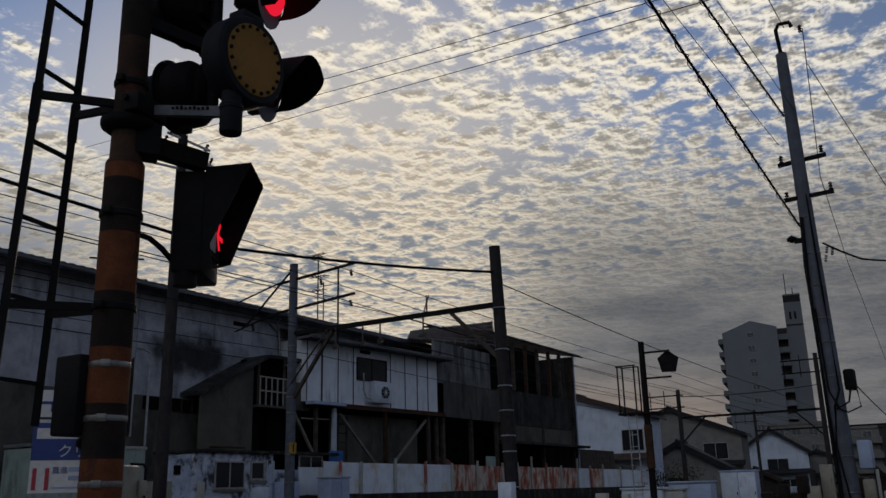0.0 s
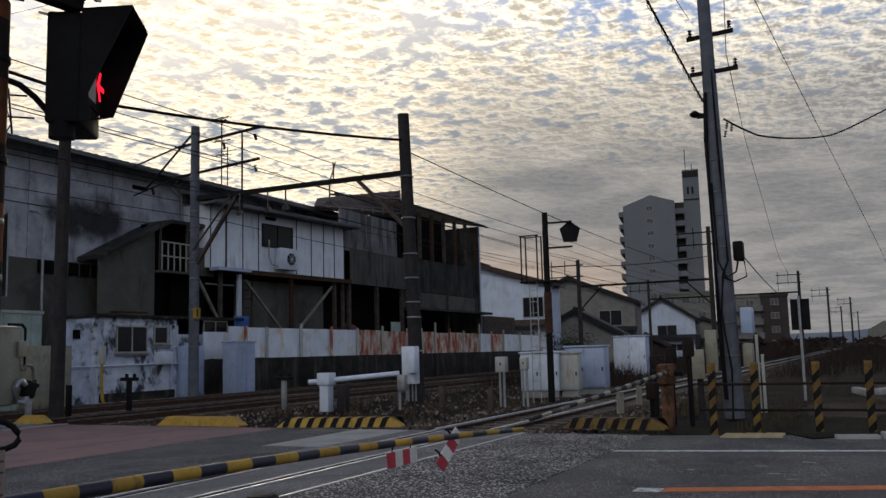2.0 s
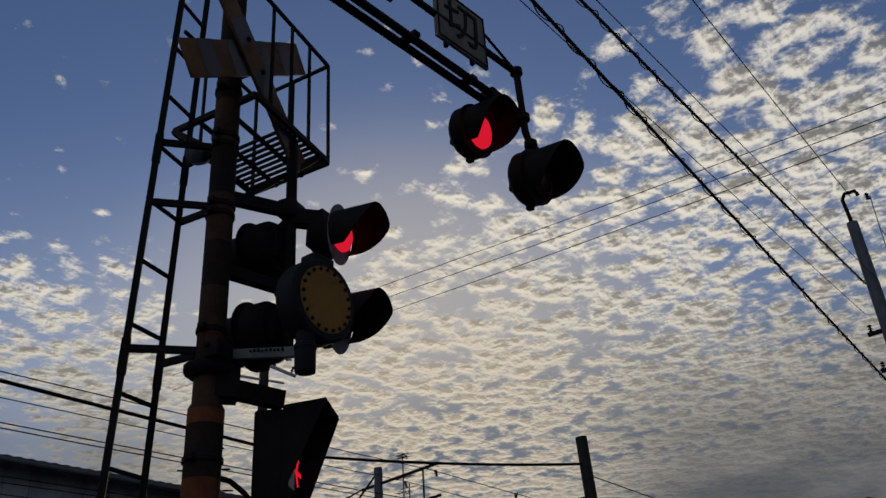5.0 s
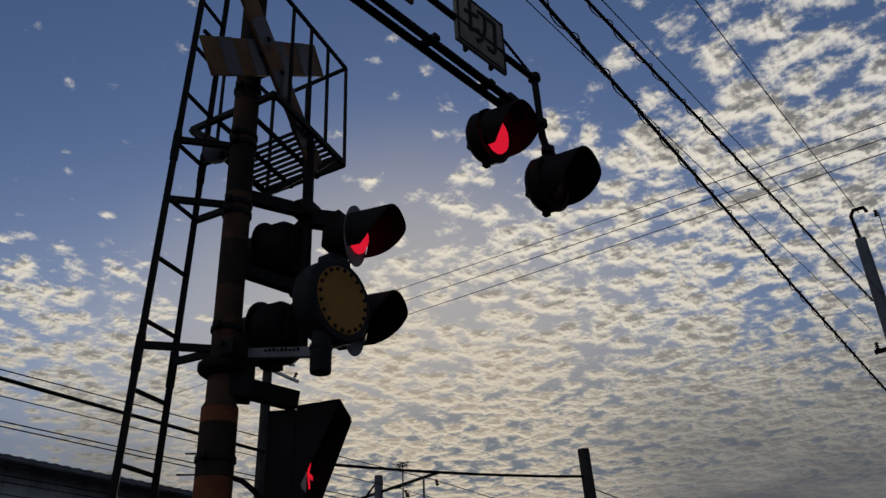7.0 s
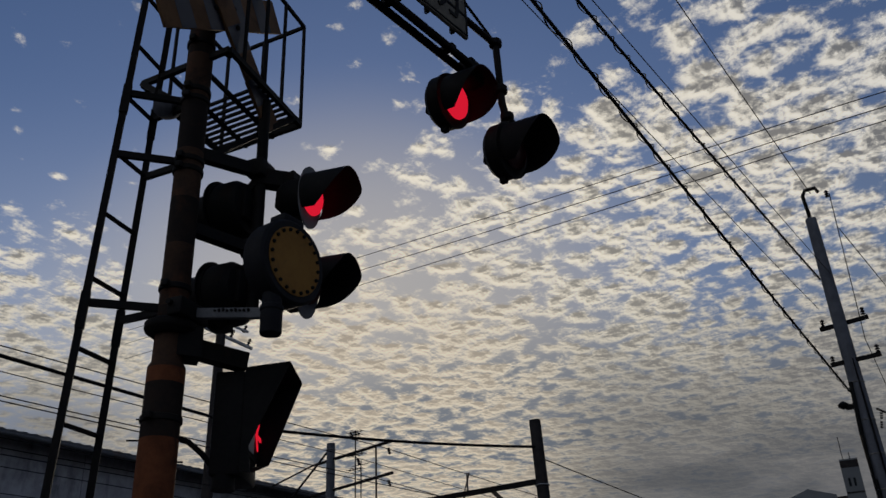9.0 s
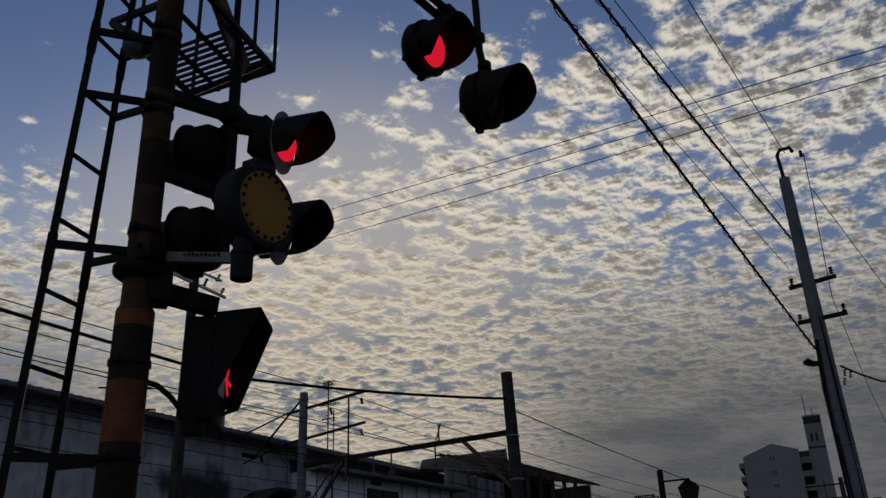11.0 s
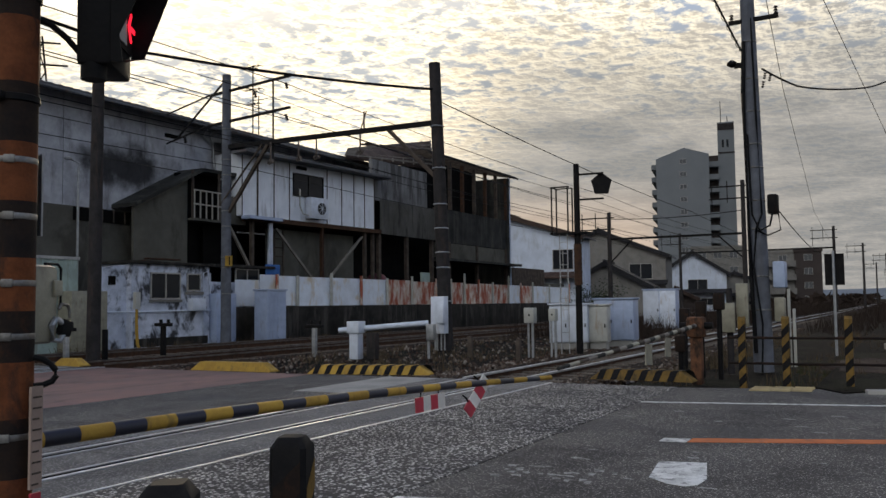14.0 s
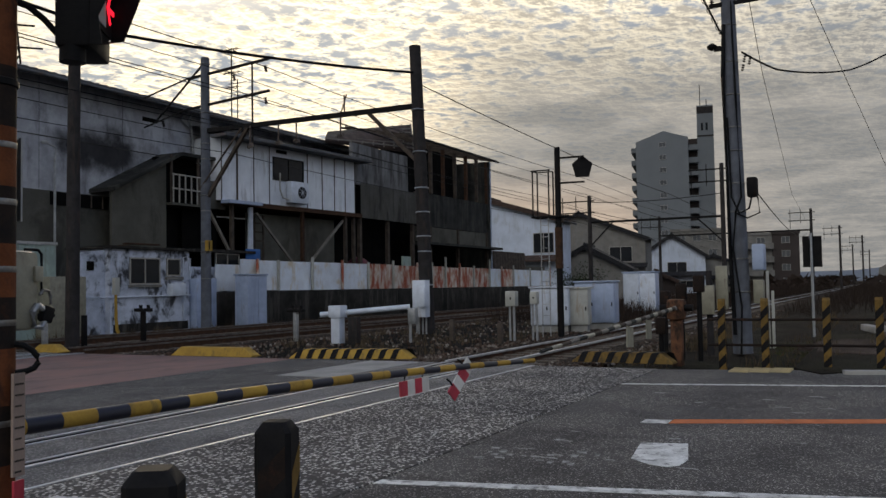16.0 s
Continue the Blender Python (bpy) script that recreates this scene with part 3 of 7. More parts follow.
# railway tracks beyond the crossing
def track(ya, yb, x0, x1, sleepers, up=0.0):
    t = thing("railway_track", x0, ya, 0, "railway track with rusty rails, sleepers and ballast", "railway track", "railway tracks", kind="structure")
    bb = Build()
    n = int((x1 - x0) / 1.2) if x1 < 120 else 110
    for i in range(n):
        a, c = x0 + (x1 - x0) * (i / n) ** 1.6, x0 + (x1 - x0) * ((i + 1) / n) ** 1.6
        prof = [(-1.35, -0.16), (-0.95, -0.075), (-0.2, -0.09), (0.5, -0.10), (1.2, -0.09), (2.0, -0.075), (2.4, -0.16)]
        for (p, zp), (q, zq) in zip(prof, prof[1:]):
            def h(xx, yy, z):
                return (xx - x0, yy, z + 0.025 * noise.noise(Vector((xx * 1.7, yy * 1.9 + ya, 0))))
            bb.quad(h(a, p, zp), h(c, p, zp), h(c, q, zq), h(a, q, zq))
    part("ballast_bed", bb, BALLAST, t, "rusty brown ballast")
    for y in (ya, yb):
        bb = Build()
        bb.box(0, x1 - x0, y - ya - 0.033, y - ya + 0.033, -0.005 + up, 0.035 + up)
        part("rail_head", bb, STEEL if up == 0.0 else DULL_STEEL, t, "polished rail head" if up == 0.0 else "dull dark rail head")
        bb = Build()
        bb.box(0, x1 - x0, y - ya - 0.012, y - ya + 0.012, -0.085, -0.006 + up)
        bb.box(0, x1 - x0, y - ya - 0.06, y - ya + 0.06, -0.11, -0.086)
        part("rail_web", bb, RAIL_RUST, t, "rusty rail web and foot")
    me = Build().box(-0.11, 0.11, -0.5, 1.57, -0.16, -0.068, bevel=0.015).data("sleeper", SLEEPER)
    for i in range(sleepers):
        s = part("sleeper", me, SLEEPER, t)
        s.location = (0.35 + i * 0.62 + random.uniform(-0.03, 0.03), 0, random.uniform(-0.006, 0.006))


track(RAILS[0], RAILS[1], 14.62, 400, 90)
track(RAILS[2], RAILS[3], 14.62, 400, 70, 0.05)
track(RAILS[4], RAILS[5], 14.62, 400, 50, 0.06)

# painted lines
def paint(name, outline, material, z=0.005, label="", thick=0.004):
    bb = Build()
    lo = [bb.bm.verts.new((x, y, z - thick)) for x, y in outline]
    hi = [bb.bm.verts.new((x, y, z)) for x, y in outline]
    bb.bm.faces.new(lo[::-1])
    bb.bm.faces.new(hi)
    for i in range(len(lo)):
        j = (i + 1) % len(lo)
        bb.bm.faces.new((lo[i], lo[j], hi[j], hi[i]))
    return tagged(part(name, bb, material), label, "road marking", kind="structure")


def line(name, x0, ya, yb, w, material, label, lean=0.235):
    def lx(y):
        return x0 - lean * (y - 3.4)
    paint(name, [(lx(ya) - w / 2, ya), (lx(ya) + w / 2, ya), (lx(yb) + w / 2, yb), (lx(yb) - w / 2, yb)], material, label=label)


line("edge_line", 5.47, -12.0, 3.36, 0.13, WHITE_LINE, "worn white edge line on the asphalt")
line("centre_line", 8.46, -12.0, 2.0, 0.26, ORANGE_LINE, "orange centre line on the asphalt", 0.37)
paint("line_end", [(8.83, 2.01), (9.06, 2.01), (9.02, 2.27), (8.80, 2.27)], WHITE_LINE, label="worn white end of the centre line")
line("edge_line", 12.10, -12.0, 3.36, 0.10, WHITE_LINE, "worn white edge line at the far kerb")
paint("arrow_tail", [(6.75, 1.56), (6.80, 1.70), (6.98, 1.89), (7.70, 1.99), (7.79, 1.60), (7.08, 1.46), (6.84, 1.48)], WHITE_LINE, label="worn white patch of a road arrow")
random.seed(4)
for k in range(30):
    cx, cy = random.choice((random.uniform(6.7, 8.3), random.uniform(10.0, 11.6))), random.uniform(0.6, 3.1)
    if abs(cx - 7.4) < 0.6 and cy < 2.1:
        continue
    w, hh = random.uniform(0.012, 0.035), random.uniform(0.03, 0.10)
    paint("paint_fleck", [(cx - w * random.uniform(0.5, 1), cy - hh), (cx + w, cy - hh * 0.6), (cx + w * 0.6, cy + hh), (cx - w * 0.8, cy + hh * 0.5)],
          FADED_LINE, 0.003, "worn flecks of white road paint", 0.003)
for k in range(26):
    cx, cy = random.uniform(6.55, 7.15), random.uniform(2.0, 3.1)
    w, hh = random.uniform(0.02, 0.05), random.uniform(0.02, 0.06)
    paint("paint_fleck", [(cx - w, cy - hh), (cx + w, cy - hh * 0.6), (cx + w * 0.6, cy + hh), (cx - w * 0.8, cy + hh * 0.5)],
          FADED_LINE, 0.003, "worn flecks of white road paint", 0.003)
line("faint_line", 4.6, 3.50, 5.2, 0.10, WHITE_LINE, "faint white line across the aggregate")

# far footway with kerb and tactile paving
bb = Build()
pts = [(road_x(13.75, -30), -30), (60, -30), (60, 1.35), (15.0, 1.35), (14.2, 0.9), (road_x(13.75, -2), 0.2)]
lo = [bb.bm.verts.new((x, y, -0.12)) for x, y in pts]
hi = [bb.bm.verts.new((x, y, 0.02)) for x, y in pts]
bb.bm.faces.new(lo[::-1])
bb.bm.faces.new(hi)
for i in range(len(pts)):
    j = (i + 1) % len(pts)
    bb.bm.faces.new((lo[i], lo[j], hi[j], hi[i]))
tagged(part("pavement", bb, DIRT), "gravelly footway beyond the kerb", "pavement", kind="structure")
tact = thing("tactile_paving", 14.25, 1.35, 0.0, "worn yellow ribbed tactile paving", "tactile paving", kind="structure")
TACT = surface("worn_tactile_yellow", (0.45, 0.36, 0.20), (0.34, 0.28, 0.17), 0.85, 0, 4, 60, 0.2, (0.20, 0.18, 0.14), 0.6, (3, 3, 1))
me = Build().box(0, 0.29, 0, 0.29, -0.05, 0.012)
for k in range(5):
    me.box(0.03 + k * 0.052, 0.06 + k * 0.052, 0.01, 0.28, 0.012, 0.018)
me = me.data("tactile_tile", TACT)
for i in range(2):
    for j in range(3):
        s = part("tile", me, TACT, tact)
        s.location = (i * 0.30 - j * 0.07 + 0.1, j * 0.30, 0.006)
kerb_b = Build()
for k in range(14):
    y1 = 0.6 - k * 0.62
    kerb_b.box(0, 0.18, 0, 0.6, -0.1, 0.10 if k else 0.06, pose(road_x(13.75, y1 - 0.6) - 0.13, y1 - 0.6, 0, 0, 0, 13.2), bevel=0.012)
tagged(part("kerb", kerb_b, PALE_SLAB), "grey concrete kerb stones", "kerb", kind="structure")


# ---------------------------------------------------------------- kerb blocks with stripes
def hump(x, y, rz, length, striped, label):
    t = thing("wheel_stop", x, y, 0, label, "wheel stop", "wheel stops", rz)
    bb = Build()
    prof = [(-0.19, 0), (0.19, 0), (0.13, 0.17), (0.10, 0.19), (-0.10, 0.19), (-0.13, 0.17)]
    rings = []
    for yy, k, zf in ((0, 1.0, 0.15), (0.22, 0.95, 1.0), (length - 0.22, 0.95, 1.0), (length, 1.0, 0.15)):
        rings.append([bb.bm.verts.new((px * k, yy, pz * zf)) for px, pz in prof])
    for a, c in zip(rings, rings[1:]):
        for i in range(6):
            bb.bm.faces.new((a[i], a[(i + 1) % 6], c[(i + 1) % 6], c[i]))
    bb.bm.faces.new(rings[0])
    bb.bm.faces.new(rings[-1][::-1])
    part("block", bb, POST_YELLOW if "dark" in label else YELLOW, t, "yellow painted concrete block")
    if striped:
        n = int(length / 0.27)
        for i in range(n):
            yy = 0.16 + i * (length - 0.3) / n
            bb = Build()
            sk = 0.10
            a = [(-0.194, yy + sk * 1.6, 0.006), (-0.134, yy + sk, 0.173), (-0.101, yy + sk * 0.5, 0.1935), (0.101, yy - sk * 0.5, 0.1935), (0.134, yy - sk, 0.173), (0.194, yy - sk * 1.6, 0.006)]
            for p, q in zip(a, a[1:]):
                bb.quad(p, q, (q[0], q[1] + 0.12, q[2]), (p[0], p[1] + 0.12, p[2]))
            part("stripe", bb, BLACK, t)
    return t


hump(14.60, 17.66, 1, 0.95, False, "plain yellow concrete wheel stop beside the track")
hump(14.78, 12.0, 1, 2.2, False, "plain yellow concrete wheel stop with chipped paint")
hump(15.25, 8.42, 12, 2.62, True, "yellow and black striped concrete wheel stop, chipped")
hump(15.45, 3.32, -3, 1.85, True, "yellow and black striped concrete wheel stop, dark and worn")

# ---------------------------------------------------------------- guard fence by the footway
fence = thing("guard_fence", 15.2, 2.44, -0.1, "striped guard fence with two rusty pipe rails", "fence")
for k, (fx, fy) in enumerate(((0.0, 0.03), (0.02, -0.65), (0.10, -1.58), (0.12, -2.34), (0.14, -3.3))):
    bb = Build()
    bb.box(-0.057, 0.057, -0.057, 0.057, 0, 1.16)
    bb.prism([(-0.057, 1.16), (0.057, 1.16), (0.057, 1.185), (0.0, 1.23), (-0.057, 1.185)], 0.114, pose(0, -0.057, 0))
    p = part("post", bb, POST_YELLOW, fence, "yellow post with black diagonal stripes")
    p.location = (fx, fy, 0)
    for i in range(4):
        z0 = 0.05 + i * 0.27
        bb = Build()
        bb.quad((-0.060, 0.060, z0), (-0.060, -0.060, z0 + 0.13), (-0.060, -0.060, z0 + 0.265), (-0.060, 0.060, z0 + 0.135))
        bb.quad((-0.060, -0.060, z0 + 0.0), (0.060, -0.060, z0 + 0.13), (0.060, -0.060, z0 + 0.265), (-0.060, -0.060, z0 + 0.135))
        s = part("stripe", bb, BLACK, p)
for z in (0.46, 0.88):
    bb = Build()
    bb.tube([(0, 0.25, z), (0.0, 0, z), (0.02, -0.7, z - 0.005), (0.10, -1.66, z), (0.14, -3.7, z - 0.01)], 0.022)
    part("pipe_rail", bb, SOOT_BLACK, fence, "thin rusty pipe rail")


# ---------------------------------------------------------------- bollards by the road
def bollard(x, y, z_top, rz, w):
    t = thing("bollard", x, y, 0, "chunky black and yellow concrete bollard with chipped corners", "bollard", "bollards", rz)
    bb = Build()
    hw, c = w / 2, w * 0.13
    def ring(z, k):
        pts = [(-hw + c, -hw), (hw - c, -hw), (hw, -hw + c), (hw, hw - c), (hw - c, hw), (-hw + c, hw), (-hw, hw - c), (-hw, -hw + c)]
        return [bb.bm.verts.new((px * k, py * k, z)) for px, py in pts]
    rings = [ring(-0.1, 1), ring(z_top - 0.055, 1), ring(z_top - 0.006, 0.68), ring(z_top, 0.62)]
    for a, d in zip(rings, rings[1:]):
        for i in range(8):
            bb.bm.faces.new((a[i], a[(i + 1) % 8], d[(i + 1) % 8], d[i]))
    bb.bm.faces.new(rings[-1])
    part("body", bb, BLACK, t, "black painted concrete")
    e = 0.003
    for side in range(4):
        m = pose(0, 0, 0, 0, 0, 90 * side)
        for z0 in (0.0, 0.28):
            bb = Build()
            pts = [(-hw + c, -hw - e, z0), (hw - c, -hw - e, z0 + 0.14), (hw - c, -hw - e, z0 + 0.30), (-hw + c, -hw - e, z0 + 0.16)]
            bb.quad(*[m @ Vector(p) for p in pts])
            part("stripe", bb, POST_YELLOW if side == 0 else SOOT_BLACK, t, "worn yellow diagonal stripe")


bollard(3.82, 2.97, 0.70, 20, 0.20)
bollard(2.63, 2.66, 0.70, 32, 0.215)


# ---------------------------------------------------------------- buildings behind the tracks
def window(parent, x0, x1, z0, z1, y, panes=2, frame_m=None, glass=None, depth=0.06):
    """A sliding window on a wall that faces -y at height z; frame proud, glass set back."""
    frame_m, glass = frame_m or ALU, glass or GLASS
    bb = Build()
    t = 0.05
    bb.box(x0, x1, y - depth, y + 0.01, z0, z0 + t).box(x0, x1, y - depth, y + 0.01, z1 - t, z1)
    bb.box(x0, x0 + t, y - depth, y + 0.01, z0 + t, z1 - t).box(x1 - t, x1, y - depth, y + 0.01, z0 + t, z1 - t)
    for i in range(1, panes):
        xx = x0 + (x1 - x0) * i / panes
        bb.box(xx - t / 2, xx + t / 2, y - depth * 0.9, y + 0.01, z0 + t, z1 - t)
    w = part("window", bb, frame_m, parent, "aluminium window frame")
    for i in range(panes):
        a, c = x0 + (x1 - x0) * i / panes + t * 0.6, x0 + (x1 - x0) * (i + 1) / panes - t * 0.6
        pb = Build()
        pb.box(a, c, y - depth * 0.4, y - depth * 0.3, z0 + t, z1 - t)
        part("pane", pb, glass, w)
    return w


def corrugated(x0, x1, y, z0, z1, pitch=0.35, depth=0.03):
    bb = Build()
    n = max(2, int((x1 - x0) / pitch))
    for i in range(n):
        a, c = x0 + (x1 - x0) * i / n, x0 + (x1 - x0) * (i + 1) / n
        mdl = (a + c) / 2
        bb.quad((a, y, z0), (mdl, y - depth, z0), (mdl, y - depth, z1), (a, y, z1))
        bb.quad((mdl, y - depth, z0), (c, y, z0), (c, y, z1), (mdl, y - depth, z1))
        bb.quad((c, y + 0.04, z0), (a, y + 0.04, z0), (a, y + 0.04, z1), (c, y + 0.04, z1))
    return bb


# the long grey warehouse
ware = thing("warehouse", 12, 28, 0, "long grey warehouse with soot-stained wall and sheet roof", "warehouse")
bb = Build()
bb.box(-14, 34.2, 0, 0.3, 5.3, 9.75)
part("upper_wall", bb, WALL_SOOT, ware, "grey rendered wall with black soot stains")
bb = Build()
bb.box(-14, 15.8, -0.35, -0.02, -0.1, 5.28)
part("lower_wall", bb, WALL_OLIVE, ware, "olive-grey lower wall")
bb = Build()
for k in range(12):
    bb.box(-14 + k * 4.0, -13.988 + k * 4.0, -0.006, 0.0, 5.35, 9.6)
bb.box(-14, 34, -0.012, 0.0, 7.35, 7.39).box(-14, 34, -0.012, 0.0, 8.6, 8.63)
part("panel_joint", bb, DARK_WALL, ware)
bb = Build()
ridge, eave = (12.0, 12.6), (-0.75, 9.62)
for i in range(120):
    a, c = -14 + i * 0.405, -14 + (i + 1) * 0.405
    mdl = (a + c) / 2
    for p, q, dp, dq in ((a, mdl, 0, 0.05), (mdl, c, 0.05, 0)):
        bb.quad((p, eave[0], eave[1] + dp), (q, eave[0], eave[1] + dq), (q, ridge[0], ridge[1] + dq), (p, ridge[0], ridge[1] + dp))
        bb.quad((p, eave[0], eave[1] - 0.14), (q, eave[0], eave[1] - 0.14), (q, eave[0], eave[1] + dq), (p, eave[0], eave[1] + dp))
    bb.quad((a, eave[0], eave[1] - 0.14), (c, eave[0], eave[1] - 0.14), (c, 0.0, 9.66), (a, 0.0, 9.66))
part("roof", bb, ROOF_SHEET, ware, "corrugated grey sheet roof")
bb = Build()
bb.tube([(-14, -0.82, 9.50), (34.6, -0.82, 9.42)], 0.07)
part("gutter", bb, ROOF_SHEET, ware)
# one solid strip in the shade colour stands for the unlit panes
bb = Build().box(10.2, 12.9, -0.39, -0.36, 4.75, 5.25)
part("window_band", bb, SHADE_BLACK, ware, "dark strip of old windows")
for k in range(5):
    bb = Build().box(10.4 + k * 0.55, 10.45 + k * 0.55, -0.42, -0.39, 4.75, 5.25)
    part("mullion", bb, TIMBER, ware)
bb = Build().box(15.1, 15.9, -0.04, 0.0, 8.75, 8.93)
part("vent", bb, SHADE_BLACK, ware, "dark wall vent")
bb = Build().tube([(17.6, -0.5, 9.4), (17.6, -0.25, 9.15), (17.9, -0.15, 8.9), (18.0, -0.15, 7.7)], 0.06)
part("downpipe", bb, GALV, ware, "pale downpipe")
bb = Build().tube([(17.25, -0.5, 9.4), (17.25, -0.2, 9.15), (17.6, -0.15, 8.95), (18.0, -0.15, 8.75)], 0.05)
part("downpipe", bb, GALV, ware, "pale downpipe")
bb = Build().box(-14, 34, 20, 20.3, -0.1, 9.7).box(-14, -13.7, 0.3, 20, -0.1, 9.7).box(33.9, 34.2, 0.3, 20, -0.1, 9.7)
part("rear_wall", bb, WALL_GREY, ware)
# lean-to and balcony with a railing
lean = thing("lean_to", 24.3, 27.6, 0, "dark lean-to with sloping roof and a small balcony", "lean-to")
bb = Build()
bb.prism([(0, 5.55), (0, 5.40), (3.7, 7.25), (6.6, 7.30), (6.6, 7.45), (3.7, 7.40)], 1.4, pose(0, -1.0, 0))
part("roof", bb, DARK_WALL, lean, "dark sheet roof")
bb = Build()
bb.prism([(0.1, -0.1), (3.0, -0.1), (3.0, 6.85), (0.1, 5.40)], 0.12, pose(0, -0.75, 0))
part("wall", bb, WALL_OLIVE, lean, "olive-grey boarded wall")
# solid near-black box in place of the recess's shade
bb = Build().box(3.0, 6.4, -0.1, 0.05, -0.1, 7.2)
part("recess", bb, SHADE_BLACK, lean, "near-black sheet painted as the recess's shade")
bb = Build().box(4.75, 6.4, -1.0, -0.9, 5.2, 6.35).box(3.1, 6.4, -1.0, -0.1, 5.1, 5.2)
part("balcony_panel", bb, WALL_OLIVE, lean)
bb = Build()
for k in range(5):
    bb.bar((3.15 + k * 0.36, -1.0, 5.2), (3.15 + k * 0.36, -1.0, 6.4), 0.05)
bb.bar((3.1, -1.0, 6.4), (4.8, -1.0, 6.4), 0.05).bar((3.1, -1.0, 5.8), (4.8, -1.0, 5.8), 0.05)
part("railing", bb, ALU, lean, "pale metal railing")
for xx in (3.1, 4.7, 6.3):
    bb = Build().bar((xx, -0.95, 5.2), (xx, -0.95, 7.25), 0.09)
    part("post", bb, TIMBER, lean)

# mouldy white hut
hut = thing("hut", 23.0, 25.4, -0.1, "low white plaster hut blotched with black mould", "hut")
bb = Build()
bb.box(0, 4.1, 0, 3.0, 0, 3.15)
bb.prism([(-1.25, 0), (0, 0), (0, 3.12), (-1.25, 2.95)], 0.2, pose(0, 0.25, 0, 0, 0, 0))
part("wall", bb, MOULDY, hut, "mouldy white plaster")
bb = Build().box(-0.12, 4.3, -0.15, 3.1, 3.15, 3.27, bevel=0.02)
part("roof", bb, WET_WALL, hut, "thin dark roof slab")
window(hut, 0.9, 2.45, 1.82, 2.85, 0.0, 2)
window(hut, 2.8, 3.55, 2.15, 2.85, 0.0, 1)
bb = Build().box(2.75, 3.65, -0.12, 0, 2.0, 2.12).box(0.85, 2.5, -0.10, 0, 1.72, 1.80)
part("sill", bb, PLASTER, hut)
bb = Build().box(2.85, 3.6, -0.3, 0, 1.35, 1.85, bevel=0.02)
part("meter_box", bb, WHITE_ENAMEL, hut, "white box under the window")
bb = Build().tube([(-0.9, 0.2, 1.35), (0, -0.06, 1.35), (4.1, -0.06, 1.38)], 0.03)
part("pipe", bb, WHITE_ENAMEL, hut, "white conduit")
bb = Build().box(-0.85, -0.55, 0.2, 0.24, 2.35, 2.68)
part("vent", bb, SHADE_BLACK, hut)
bb = Build().box(0.9, 2.3, 0.3, 1.4, 3.27, 3.36, pose(0, 0, 0, 0, 1.5, 3), bevel=0.01).box(1.0, 2.6, 0.2, 0.5, 3.36, 3.42, pose(0, 0, 0, 0, 0, -2), bevel=0.01)
part("loose_sheet", bb, RAIL_RUST, hut, "rusty sheet left on the roof")
bb = Build().box(0.15, 4.0, -0.02, 0.0, 0.02, 0.34)
part("plinth", bb, WET_WALL, hut, "black-stained foot of the wall")
bb = Build().tube([(3.7, -0.05, 0.4), (3.7, -0.05, 2.9), (3.95, -0.05, 2.95), (4.05, -0.05, 2.4)], 0.028)
part("conduit", bb, WHITE_ENAMEL, hut, "white conduit")
guardpipe = thing("guard_pipe", 21.9, 23.9, -0.1, "bent yellow guard pipe before the hut", "pipe")
bb = Build().tube([(0.35, 0, 0.0), (0.16, 0, 0.03), (0.05, 0, 0.22), (0.0, 0, 0.7), (0.0, 0, 1.75)], 0.055)
part("pipe", bb, YELLOW, guardpipe)
bb = Build().box(-0.10, 0.10, -0.08, 0.08, 1.45, 2.05, bevel=0.01)
part("box", bb, CREAM_ENAMEL, guardpipe, "cream box on the pipe")
# lower lean-on part of the hut, beside the pole
annex = thing("annex", 27.15, 25.4, -0.1, "grey and white low annex with a glazed bay", "annex")
bb = Build().box(0, 3.35, 0.2, 2.5, 0, 2.55)
part("wall", bb, MOULDY, annex, "stained white wall")
bb = Build().box(-0.05, 4.2, 0.0, 2.6, 3.18, 3.30)
part("roof", bb, WET_WALL, annex)
window(annex, 1.75, 3.3, 2.56, 3.16, 0.25, 2)
bb = Build().box(0.0, 1.2, -0.35, 0.18, 0.0, 2.05, bevel=0.02).box(0.35, 0.8, -0.42, -0.36, 1.3, 1.9)
part("cabinet_body", bb, GREY_ENAMEL, annex, "grey-blue meter cabinet")
bb = Build().box(0.08, 0.14, 0.1, 0.16, 0, 2.9)
part("pipe", bb, WHITE_ENAMEL, annex)

# rust-streaked boundary fence on a dark wall
bound = thing("boundary_fence", 27.0, 25.0, -0.1, "rust-streaked sheet metal fence on a black-stained wall", "fence")
bb = Build().box(1.3, 43.0, 0.05, 0.35, 0, 1.48, bevel=0.02)
part("base_wall", bb, WET_WALL, bound, "black-stained concrete base wall")
FX = [28.3, 29.9, 31.0, 32.5, 35.2, 37.85, 40.4, 43.1, 46.0, 47.9, 49.8, 51.9, 54.1, 56.8, 59.0, 61.3, 64.8, 69.4]
random.seed(8)
for i, (a, c) in enumerate(zip(FX, FX[1:])):
    rust = i in (6, 7, 9, 10, 11, 12, 14)
    z0, z1 = 1.5 + (0.02 if i < 3 else 0.0), (2.62 if i == 0 else 2.9 + 0.0 - 0.004 * (a - 28))
    bb = corrugated(a - 27 + 0.03, c - 27 - 0.03, 0.10 + random.uniform(-0.01, 0.01), z0, z1 + random.uniform(-0.03, 0.03), 0.9, 0.02)
    part("panel", bb, RUST_PANEL if rust else PALE_PANEL, bound, "sheet panel streaked with red rust" if rust else "pale painted sheet panel")
